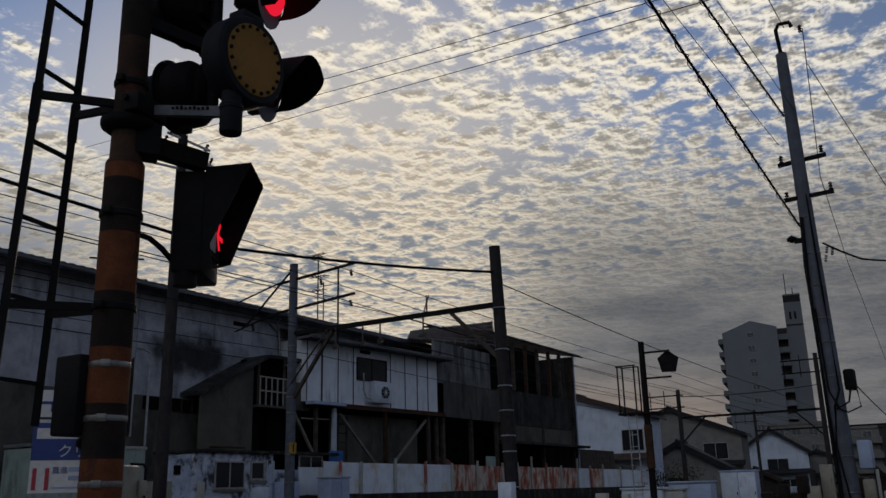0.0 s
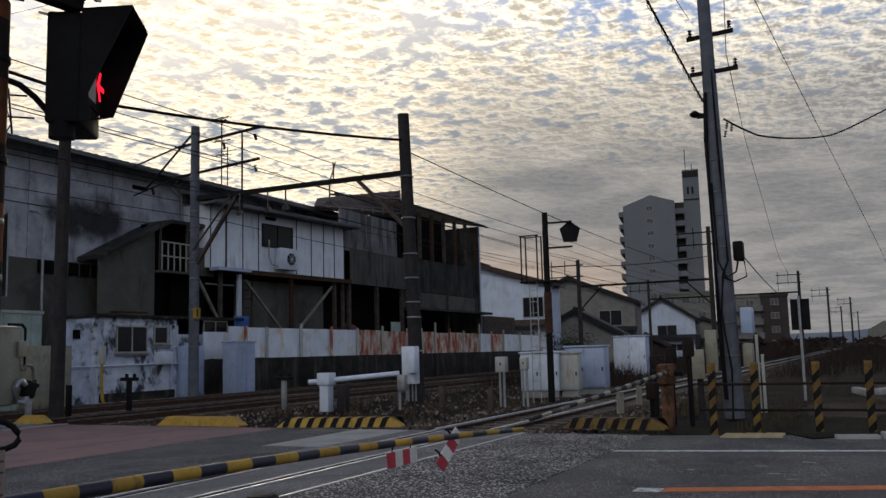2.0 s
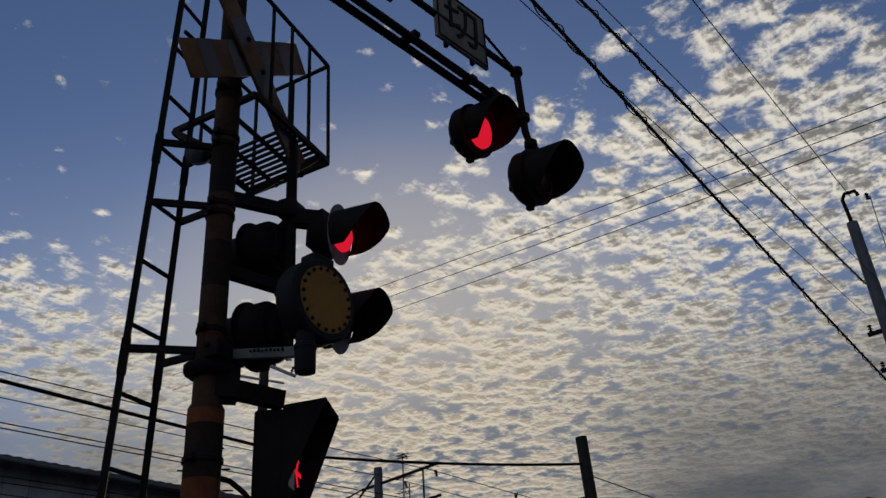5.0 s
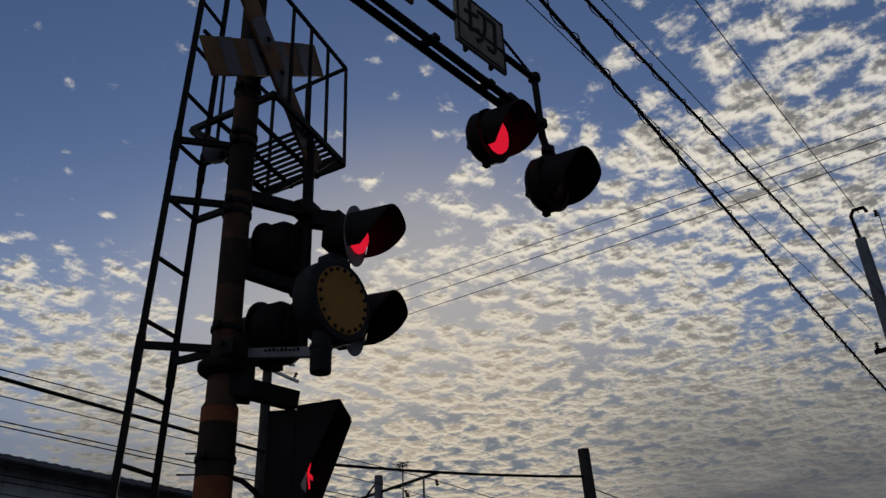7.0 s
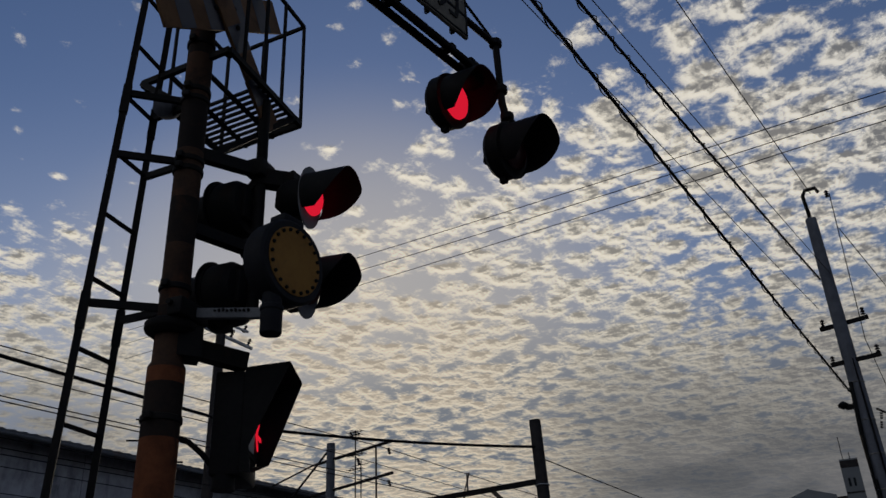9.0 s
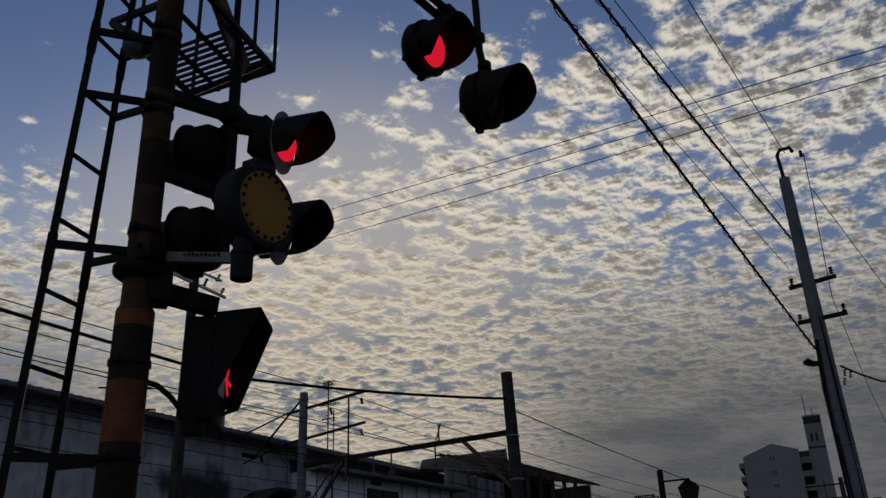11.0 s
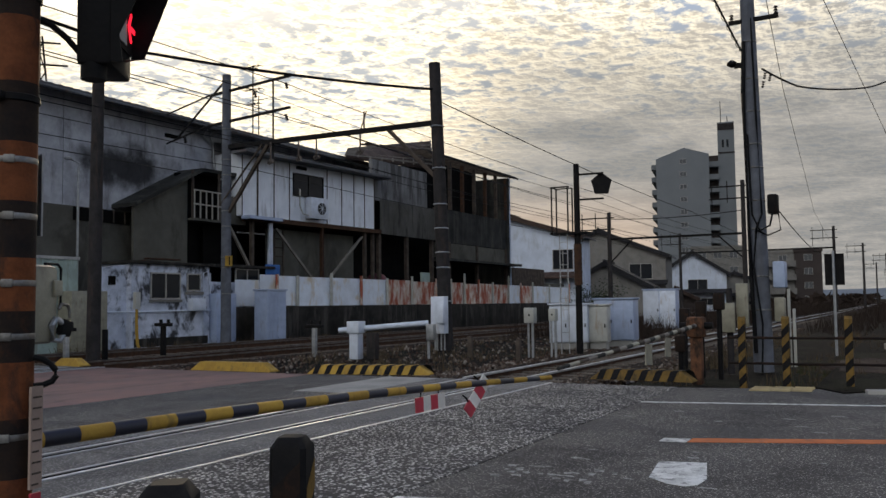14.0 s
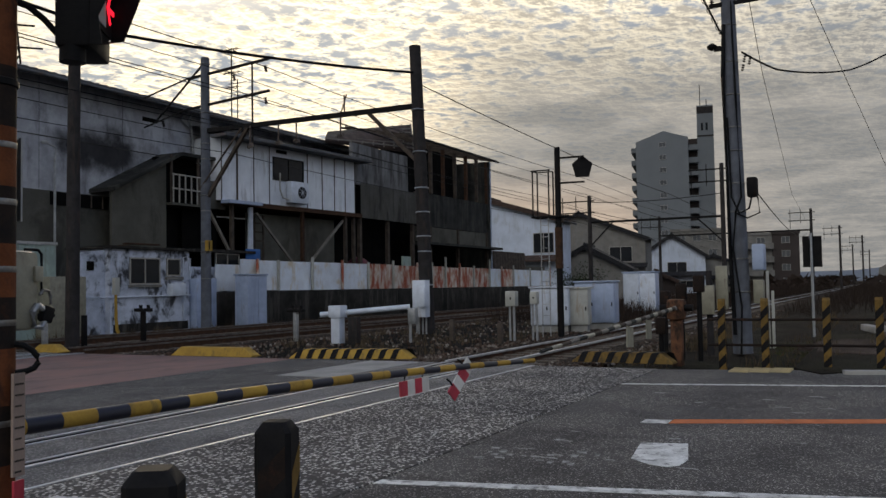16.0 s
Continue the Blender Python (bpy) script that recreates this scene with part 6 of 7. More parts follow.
part("switch_box", bb, WHITE_ENAMEL, PR, "white switch box")
bb = Build()
for y in (-0.12, 0.0, 0.15, 0.22):
    bb.rod((-0.36, y, 0), (-0.36, y, 0.6), 0.03, n=8)
part("conduit", bb, GALV, PR)
beam = thing("catenary_beam", 25.3, 13.4, 7.55, "long steel catenary beam between two poles", "beam")
bb = Build().bar((-0.1, 0.2, -0.1), (0.3, 9.7, 0.05), 0.16, 0.16)
part("beam_tube", bb, DARK_METAL, beam)
bb = Build().bar((-0.1, 0.3, -1.9), (0.0, 2.2, -0.1), 0.12).bar((0.3, 9.7, -2.6), (0.2, 7.6, -0.05), 0.12).bar((0.15, 9.9, -2.2), (0.1, 7.8, -0.05), 0.05)
part("knee_brace", bb, TIMBER, beam)
bb = Build()
for y in (3.4, 5.3, 6.1, 7.4):
    bb.rod((0.1, y, -0.02), (0.1, y, -0.75), 0.03, n=8)
    insulator(bb, (0.1, y - 0.1, -0.75), (0, 1, -0.2), 0.09)
bb.rod((0.05, 3.2, 0), (0.05, 3.2, 0.65), 0.03, n=8).rod((0.05, 3.35, 0), (0.05, 3.1, 0.65), 0.025, n=8)
part("hanger", bb, DULL_STEEL, beam)
for (sx, sy, st) in ((66, 20.4, 8.5), (66, 10.3, 10.3), (106, 6.97, 9.7), (106, 24, 9.7), (146, 5.6, 10.0), (186, 3.2, 10.2), (226, 6, 10.0), (270, 3.0, 10)):
    far = thing("catenary_pole", sx, sy, -0.1, "distant dark catenary pole with crossarms", "catenary pole", "distant catenary poles")
    bb = Build().rod((0, 0, 0), (0, 0, st), 0.19, 0.15, 14)
    part("shaft", bb, DARK_CONCRETE, far)
    for z in (st - 0.4, st - 1.3):
        part("crossarm", Build().bar((0, -0.4, z), (0, 2.4, z), 0.09), DARK_METAL, far)
    for y, zz in ((2.2, st - 2.2), (1.1, st - 1.6)):
        part("hanger_rod", Build().bar((0, y, st), (0, y, zz), 0.055), DARK_METAL, far)
single("catenary_beam", Build().bar((0, 0, 0), (0, 10.1, 0), 0.16).bar((0, 10.0, -1.8), (0, 8.2, 0), 0.1).bar((0, 0.1, -1.8), (0, 1.9, 0), 0.1), DARK_METAL, 66, 10.3, 6.3, "dark steel catenary beam over the tracks", "beam")
single("catenary_beam", Build().bar((0, 0, 0), (0, 17, 0), 0.18), DARK_METAL, 106, 7.0, 7.2, "distant steel catenary beam", "beam")
P2 = thing("line_pole", 16.5, 19.65, -0.1, "slim dark pole with insulators at its top", "pole")
bb = Build().rod((0, 0, 0), (0.1, 0, 12.2), 0.19, 0.14, 20)
part("shaft", bb, DARK_CONCRETE, P2)
bb = Build().bar((-0.7, 0, 11.7), (1.3, -0.1, 11.5), 0.08).bar((-0.5, 0, 12.1), (1.1, -0.1, 12.0), 0.06).bar((-0.9, 0, 11.0), (0.9, 0, 11.2), 0.06)
part("crossarm", bb, GALV, P2)
for x_, z_ in ((-0.6, 11.75), (0.5, 11.7), (1.2, 11.6), (-0.4, 12.1), (1.0, 12.0)):
    bb = Build()
    insulator(bb, (x_, 0, z_), (0.3, -0.2, 1), 0.06)
    part("insulator", bb, DARK_CONCRETE, P2)

# utility pole by the footway
UPX, UPY = 19.35, 2.72
up = thing("utility_pole", UPX, UPY, -0.1, "tall grey concrete utility pole with cables and a junction box", "utility pole")
bb = Build().rod((0, 0, 0), (-0.16, 0.10, 10.9), 0.205, 0.12, 28)
part("shaft", bb, POLE_CONCRETE, up)
for z in (1.3, 2.0, 3.0, 3.6, 4.3, 4.8, 5.5, 6.2, 7.0):
    rr = 0.205 - 0.0078 * z
    bb = Build().lathe([(rr, z - 0.02), (rr + 0.012, z), (rr, z + 0.02)], pose(-0.16 * z / 10.9, 0.10 * z / 10.9, 0), 20)
    part("ring", bb, STRAP, up)
bb = Build().tube([(-0.16, 0.10, 10.85), (-0.20, 0.14, 11.5), (-0.22, 0.06, 11.62), (-0.19, -0.16, 11.62), (-0.18, -0.2, 11.5)], 0.045)
part("top_bracket", bb, DARK_METAL, up)
part("crossarm", Build().bar((-0.2, 0.45, 7.45), (-0.1, -0.55, 7.5), 0.08), DARK_METAL, up)
part("crossarm", Build().bar((-0.1, 0.5, 8.3), (-0.1, -0.5, 8.35), 0.08), DARK_METAL, up)
for y, z in ((0.42, 8.35), (-0.42, 8.42), (0.4, 7.5), (-0.5, 7.55), (-0.36, 11.35)):
    bb = Build()
    insulator(bb, (-0.12, y, z), (0, 0, 1), 0.05, 3, 0.06)
    part("insulator", bb, DARK_CONCRETE, up)
bb = Build().box(-0.14, 0.14, -0.40, -0.19, 3.30, 3.72, bevel=0.04)
part("junction_box", bb, DARK_METAL, up, "dark cable junction box")
bb = Build().tube([(-0.2, 0.12, 0.4), (-0.24, 0.16, 2.0), (-0.24, 0.2, 5.9), (-0.25, 0.15, 7.0)], 0.045)
bb.tube([(-0.25, 0.0, 0.0), (-0.32, -0.05, 1.0), (-0.26, 0.1, 2.2), (-0.26, 0.02, 3.0), (-0.26, -0.1, 3.3), (-0.25, -0.05, 5.5), (-0.22, 0.0, 7.5)], 0.022)
bb.tube([(-0.2, -0.3, 3.3), (-0.26, -0.25, 3.05), (-0.25, -0.05, 2.95), (-0.25, 0.1, 3.3), (-0.25, 0.14, 5.0)], 0.02)
bb.tube([(-0.2, -0.42, 3.28), (-0.2, -0.45, 2.95), (-0.2, -0.2, 2.85), (-0.24, 0.0, 2.95)], 0.016)
part("cable", bb, CABLE, up, "black cables strapped to the pole")
bb = Build().box(-0.28, -0.2, 0.2, 0.36, 6.45, 6.55).tube([(-0.2, 0.1, 6.5), (-0.25, 0.36, 6.55)], 0.03).lathe([(0.02, 0), (0.10, 0.05), (0.11, 0.1), (0.03, 0.16)], pose(-0.25, 0.40, 6.47))
part("street_lamp", bb, DARK_METAL, up, "small dark street lamp")
for y, z in ((-0.26, 6.28), (-0.36, 6.22), (-0.22, 6.10)):
    bb = Build()
    insulator(bb, (-0.2, y, z), (0, 0.2, -1), 0.035, 3, 0.05)
    part("drop_insulator", bb, DARK_CONCRETE, up)
bb = Build().box(-0.62, -0.5, 0.18, 0.42, 0.95, 1.85, bevel=0.015).box(-0.56, -0.2, 0.2, 0.26, 1.3, 1.4)
part("cable_cover", bb, KHAKI, up, "cream cable cover")
bb = Build().box(-0.2, 0.2, -0.5, -0.26, 1.75, 2.3, bevel=0.03)
part("meter_cabinet", bb, GREY_ENAMEL, up, "grey cabinet")
bb = Build().box(-0.15, 0.15, -0.46, -0.26, 1.05, 1.55, bevel=0.03)
part("meter_cabinet", bb, KHAKI, up)

# bundled cables from the utility pole to overhead, service wires and distant lines
def dirp(x, y, z, d):
    v = Vector((x, y, z)).normalized() * d
    return (v.x, v.y, v.z + 1.4)


def beyond(p, q, k):
    """A point past q on the straight way from p."""
    p, q = Vector(p), Vector(q)
    return tuple(q + (q - p) * k)


CABLE_A, CABLE_B = ((19.15, 2.93, 6.72), (5.024, 2.675, 7.3)), ((19.15, 2.94, 9.30), (6.322, 2.821, 8.4))
for p, q in (CABLE_A, CABLE_B):
    wire("thick_cable", [p, q, beyond(p, q, 0.8)], 0.021, "thick spiral-wrapped cable bundle", 0.03)
for a, c in (CABLE_A, CABLE_B):
    path = []
    u, v = Vector(a), Vector(beyond(a, c, 0.25))
    n = int((v - u).length / 0.03)
    for i in range(n):
        w = i / n * 1.25
        s = u.lerp(v, i / n) - Vector((0, 0, 0.12 * w * (1 - w) if w < 1 else 0))
        ph = (s - u).length * 2 * math.pi / 0.55 + 0.9 * math.sin((s - u).length * 1.7)
        path.append(s + Vector((-0.1, 0.99, 0)) * 0.040 * math.cos(ph) + Vector((0, 0, 0.040 * math.sin(ph))))
    o = path[0].copy()
    single("hanger_coil", Build().tube([v - o for v in path], 0.0075, 4), CABLE, o.x, o.y, o.z, "thin spiral hanger wound round the cable", "cable")
for p, q, r in (((19.15, 2.68, 11.42), (11.0, 2.93, 12.0), 0.010), ((19.1, 3.12, 8.62), (5.912, 3.32, 8.4), 0.007), ((19.1, 2.70, 9.35), (6.428, 2.693, 8.4), 0.007)):
    wire("thin_wire", [p, q, beyond(p, q, 0.9)], r, "thin dark overhead service wire", 0.02)
for a, c in (((0.683, 0.576, 0.450), (0.848, 0.068, 0.529)), ((0.688, 0.581, 0.436), (0.855, 0.073, 0.516)), ((0.694, 0.586, 0.421), (0.862, 0.078, 0.504))):
    p, q = Vector(dirp(*a, 45)), Vector(dirp(*c, 30))
    wire("thin_wire", [p + (p - q) * 1.2, p, q, q + (q - p) * 0.8], 0.016, "thin distribution wire high over the tracks", 0.05)
wire("drop_wire", [(19.14, 2.52, 6.27), (20.9, 2.01, 6.22), (22.96, 1.32, 6.5), (24.5, 0.59, 6.81), (26, -0.1, 7.38), (31, -2.6, 9.6)], 0.022, "drooping black service wire from the pole", 0.02, 6)
wire("guy_wire", [(19.2, 2.3, 11.3), (25.8, 3.21, 9.9), (36, 3.96, 9.6), (48, 4.64, 9.1), (64, 5.37, 7.4), (106, 7.4, 8.0)], 0.011, "thin wire down to the far catenary pole", 0.0, 4)
wire("guy_wire", [(19.2, 2.3, 10.4), (40, -0.03, 6.76), (79, -4.4, -0.1)], 0.010, "thin stay wire from the utility pole to the ground", 0.02)
# catenary and feeder wires along the tracks
for y, z, r in ((17.5, 6.55, 0.012), (17.5, 7.5, 0.014), (21.6, 6.55, 0.012), (21.6, 7.5, 0.014), (20.4, 9.8, 0.016), (21.9, 9.7, 0.014), (20.5, 8.6, 0.016), (24.4, 8.7, 0.016)):
    wire("catenary_wire", [(-14, y, z), (25.5, y, z), (66, y, z - 0.1), (106, y, z - 0.1), (186, y, z - 0.1)], r, "catenary wire along the tracks", 0.22, 10)
wire("catenary_wire", [(25.3, 13.6, 8.2), (66, 14.0, 8.1), (106, 14.0, 8.1)], 0.018, "catenary wire along the tracks", 0.22, 10)
wire("feeder_cable", [(-14, 15.0, 8.0), (16.9, 18.4, 8.45), (25.25, 13.5, 8.55)], 0.045, "thick black feeder cable with hangers", 0.12)
wire("service_cable", [(19.2, 2.4, 3.4), (106, 7.2, 7.4)], 0.014, "sagging black service cable beside the tracks", 1.0)
wire("service_cable", [(66, 10.3, 8.0), (66, 20.4, 7.9)], 0.03, "black cross span cable between poles", 0.2)

# ---------------------------------------------------------------- trackside equipment
bar_ = thing("white_barrier_post", 20.3, 13.6, -0.1, "white painted post with a slanting white tube", "barrier")
bb = Build().box(-0.14, 0.14, -0.14, 0.14, 0, 1.02, bevel=0.015).box(-0.18, 0.18, -0.20, 0.20, 0.72, 1.05, bevel=0.015)
part("post", bb, WHITE_ENAMEL, bar_)
bb = Build().rod((-0.2, 0.45, 0.80), (1.0, -1.75, 0.98), 0.075, n=16)
part("tube", bb, WHITE_ENAMEL, bar_)
bb = Build().box(0.12, 0.32, -0.55, -0.25, 0, 0.72, bevel=0.01)
part("stump", bb, DARK_CONCRETE, bar_, "dark concrete stump")
bb = Build().rod((1.0, -1.75, -0.02), (1.0, -1.75, 0.95), 0.04, n=10).box(0.9, 1.12, -1.95, -1.72, 0.5, 0.95, bevel=0.02)
part("end_support", bb, GALV, bar_)


def marker(x, y, h, label, m1, head=True):
    t = thing("track_marker", x, y, -0.1, label, "track marker", "track markers")
    bb = Build().box(-0.06, 0.06, -0.06, 0.06, 0, h, bevel=0.008)
    part("stake", bb, m1, t)
    if head:
        bb = Build().box(-0.10, 0.10, -0.28, 0.28, h, h + 0.10, bevel=0.02).rod((0, -0.2, h + 0.08), (0, -0.2, h + 0.2), 0.05, n=8).rod((0, 0.1, h + 0.08), (0, 0.1, h + 0.2), 0.05, n=8)
        part("head", bb, DARK_METAL, t)


marker(20.8, 15.4, 0.85, "thin stake with dark cable heads", GALV)
marker(18.6, 19.2, 0.95, "thin stake with dark cable heads", DARK_METAL)
marker(15.6, 19.6, 0.9, "thin stake with pale cable heads", GALV)
marker(22.0, 10.9, 0.6, "dark wooden stake beside the ballast", TIMBER, False)
marker(21.0, 9.0, 0.55, "dark wooden stake beside the ballast", TIMBER, False)
marker(17.2, 20.0, 0.9, "black stake beside the hut", BLACK, False)
for (bx, by, bz, w, hh, lab) in ((22.2, 9.15, 0.95, 0.30, 0.42, "small grey equipment box on a thin post"), (22.5, 8.6, 1.0, 0.20, 0.34, "small pale equipment box on a thin post")):
    t = thing("equipment_box", bx, by, -0.1, lab, "equipment box")
    bb = Build().box(-0.12, 0.12, -w / 2, w / 2, bz, bz + hh, bevel=0.02)
    part("case", bb, CREAM_ENAMEL, t)
    bb = Build().rod((0, -0.06, 0), (0, -0.06, bz), 0.035, n=10).rod((0, 0.06, 0), (0, 0.06, bz), 0.03, n=10)
    part("post", bb, GALV, t)
    bb = Build().box(-0.128, -0.122, -0.03, 0.01, bz + hh * 0.45, bz + hh * 0.6)
    part("latch", bb, BLACK, t)


def cabinet(x, y, w, d, h, rz, m1, m2, label, doors=2):
    t = thing("trackside_cabinet", x, y, -0.1, label, "cabinet", "trackside cabinets", rz)
    bb = Build().box(0, d, 0, w, 0.22, h, bevel=0.02)
    part("body", bb, m1, t)
    bb = Build().box(0.05, d - 0.05, 0.05, w - 0.05, 0, 0.22)
    part("plinth", bb, PALE_SLAB, t, "concrete plinth")
    bb = Build().box(-0.05, d + 0.05, -0.05, w + 0.05, h, h + 0.06, bevel=0.015)
    part("roof", bb, m1, t)
    for i in range(doors):
        a, c = w * i / doors + 0.02, w * (i + 1) / doors - 0.02
        bb = Build().box(-0.022, -0.002, a, c, 0.26, h - 0.05, bevel=0.006)
        dd = part("door", bb, m2, t)
        bb = Build().box(-0.05, -0.023, a + 0.04, a + 0.08, h * 0.5, h * 0.5 + 0.12, bevel=0.004)
        part("handle", bb, DARK_METAL, dd)


cabinet(26.6, 9.0, 1.25, 0.7, 1.42, 8, WHITE_ENAMEL, WHITE_ENAMEL, "white trackside equipment cabinet with black hinges")
cabinet(26.9, 8.45, 0.62, 0.62, 1.38, 8, CREAM_ENAMEL, CREAM_ENAMEL, "cream trackside equipment cabinet", 1)
cabinet(28.5, 8.05, 1.35, 0.8, 1.58, 4, GREY_ENAMEL, GREY_ENAMEL, "pale blue trackside equipment cabinet")
cabinet(41.6, 9.7, 1.55, 1.1, 2.05, 4, GREY_ENAMEL, WHITE_ENAMEL, "tall white equipment cabinet on a plinth")
hutside = thing("grey_cabinet", 28.6, 23.6, -0.1, "tall grey cabinet before the pale fence", "cabinet")
bb = Build().box(0, 1.25, 0, 0.7, 0.05, 2.15, bevel=0.02).box(-0.04, 1.3, -0.04, 0.75, 2.15, 2.22, bevel=0.01)
part("body", bb, GREY_ENAMEL, hutside)
for xx in (0.1, 0.68):
    bb = Build().box(xx, xx + 0.5, -0.015, 0, 0.15, 2.05)
    part("door", bb, GREY_ENAMEL, hutside)
sh2 = thing("grey_cabinet", 20.0, 24.9, -0.1, "grey-green cabinets beside the hut", "cabinet")
bb = Build().box(0, 1.5, 0, 0.7, 0, 2.1, bevel=0.02)
part("body", bb, KHAKI, sh2)

# railway signal with pentagonal board and ladder
sg = thing("railway_signal", 24.2, 8.44, -0.1, "dark railway signal mast with ladder and pentagonal board", "railway signal")
bb = Build().rod((0, 0, 0), (0, 0, 5.56), 0.10, 0.085, 18)
part("mast", bb, DARK_METAL, sg)
bb = Build().rod((0, 0, 2.0), (0, 0, 3.2), 0.115, n=16)
part("rust_sleeve", bb, RAIL_RUST, sg)
bb = Build().prism([(-0.29, 5.04), (0, 5.28), (0.30, 5.04), (0.20, 4.66), (-0.19, 4.66)], 0.16, pose(0.1, -0.72, 0, 0, 0, -72))
part("signal_board", bb, BLACK, sg, "black pentagonal signal board")
for zz in (5.24, 4.5):
    part("bracket", Build().bar((0, 0, zz), (0.05, -0.80, zz), 0.05), DARK_METAL, sg)
bb = Build()
for y in (0.25, 0.75):
    bb.bar((-0.1, y, 3.55), (-0.1, y, 4.9), 0.035)
    bb.bar((0.3, y, 3.55), (0.3, y, 4.9), 0.035)
bb.bar((-0.1, 0.2, 4.9), (-0.1, 0.8, 4.9), 0.035).bar((-0.1, 0.75, 4.9), (0.3, 0.75, 4.9), 0.03).bar((0.3, 0.25, 4.9), (0.3, 0.8, 4.9), 0.03)
bb.box(-0.15, 0.4, -0.35, 0.8, 3.5, 3.55)
part("service_cage", bb, DARK_METAL, sg)
for y in (0.28, 0.52):
    bb = Build().bar((-0.1, y, 0), (-0.1, y, 3.55), 0.025)
    part("ladder_stile", bb, GALV, sg)
for i in range(10):
    bb = Build().bar((-0.1, 0.28, 0.3 + i * 0.33), (-0.1, 0.52, 0.3 + i * 0.33), 0.018)
    part("ladder_rung", bb, GALV, sg)
s2 = thing("railway_signal", 25.4, 1.72, -0.1, "thin pole with a black rectangular signal backboard", "railway signal")
bb = Build().rod((0, 0, 0), (0, 0, 2.8), 0.035, n=12)
part("pole", bb, GALV, s2)
bb = Build().box(0.05, 0.10, -0.26, 0.22, 1.88, 2.72)
part("backboard", bb, BLACK, s2)
post3 = thing("cable_post", 18.6, 3.25, -0.1, "slim grey concrete post with pale cover", "post")
bb = Build().rod((0, 0, 0), (0, 0, 1.75), 0.07, 0.06, 16)
part("shaft", bb, DARK_CONCRETE, post3)
bb = Build().box(-0.14, -0.06, -0.12, 0.14, 0.85, 1.45, bevel=0.01)
part("cover", bb, KHAKI, post3)
for (x, y, h) in ((17.2, 3.2, 1.6), (17.5, 3.6, 1.45), (18.3, 4.1, 1.3), (17.0, 3.9, 0.8)):
    t = thing("trackside_switch", x, y, -0.1, "dark trackside switch on a short post", "switch", "trackside switches")
    bb = Build().rod((0, 0, 0), (0, 0, h), 0.05, n=10)
    part("post", bb, DARK_METAL, t)
    bb = Build().box(-0.09, 0.09, -0.10, 0.10, h - 0.28, h + 0.05, bevel=0.03)
    part("case", bb, SOOT_BLACK, t)
for (x, y, h) in ((20.9, 2.36, 1.75), (20.9, 2.26, 1.3)):
    single("white_stake", Build().box(-0.03, 0.03, -0.03, 0.03, 0, h, bevel=0.008), CREAM_ENAMEL, x, y, -0.1, "white painted stake beside the track", "stake", "white stakes")


GRAVEL = pebbled("reddish_gravel", (0.05, 0.036, 0.030), (0.13, 0.098, 0.084), 0.03, 0.8, 0.5)
random.seed(31)
for cx, cy, rx, ry in ((20.4, 0.6, 2.6, 1.0), (27.5, -0.6, 4.5, 1.1)):
    gp = Build()
    ring_ = [gp.bm.verts.new((rx * math.cos(k * math.pi / 12) * random.uniform(0.75, 1.1), ry * math.sin(k * math.pi / 12) * random.uniform(0.75, 1.1), 0.024)) for k in range(24)]
    gp.bm.faces.new(ring_)
    low_ = [gp.bm.verts.new((v.co.x * 1.04, v.co.y * 1.04, -0.05)) for v in ring_]
    for k in range(24):
        gp.bm.faces.new((ring_[k], low_[k], low_[(k + 1) % 24], ring_[(k + 1) % 24]))
    single("gravel_patch", gp, GRAVEL, cx, cy, 0.004, "bare reddish gravel patch on the verge", "gravel", kind="structure")
for px_, py_, rz_, ln in ((26.0, 0.35, 12, 1.6), (26.3, -0.25, -20, 1.3), (25.7, -0.7, 40, 1.1)):
    single("concrete_sleeper", Build().box(-ln / 2, ln / 2, -0.11, 0.11, 0, 0.17, bevel=0.02), PALE_SLAB, px_, py_, 0.02, "pale concrete sleeper lying on the verge", "sleeper", "loose sleepers", rz_)


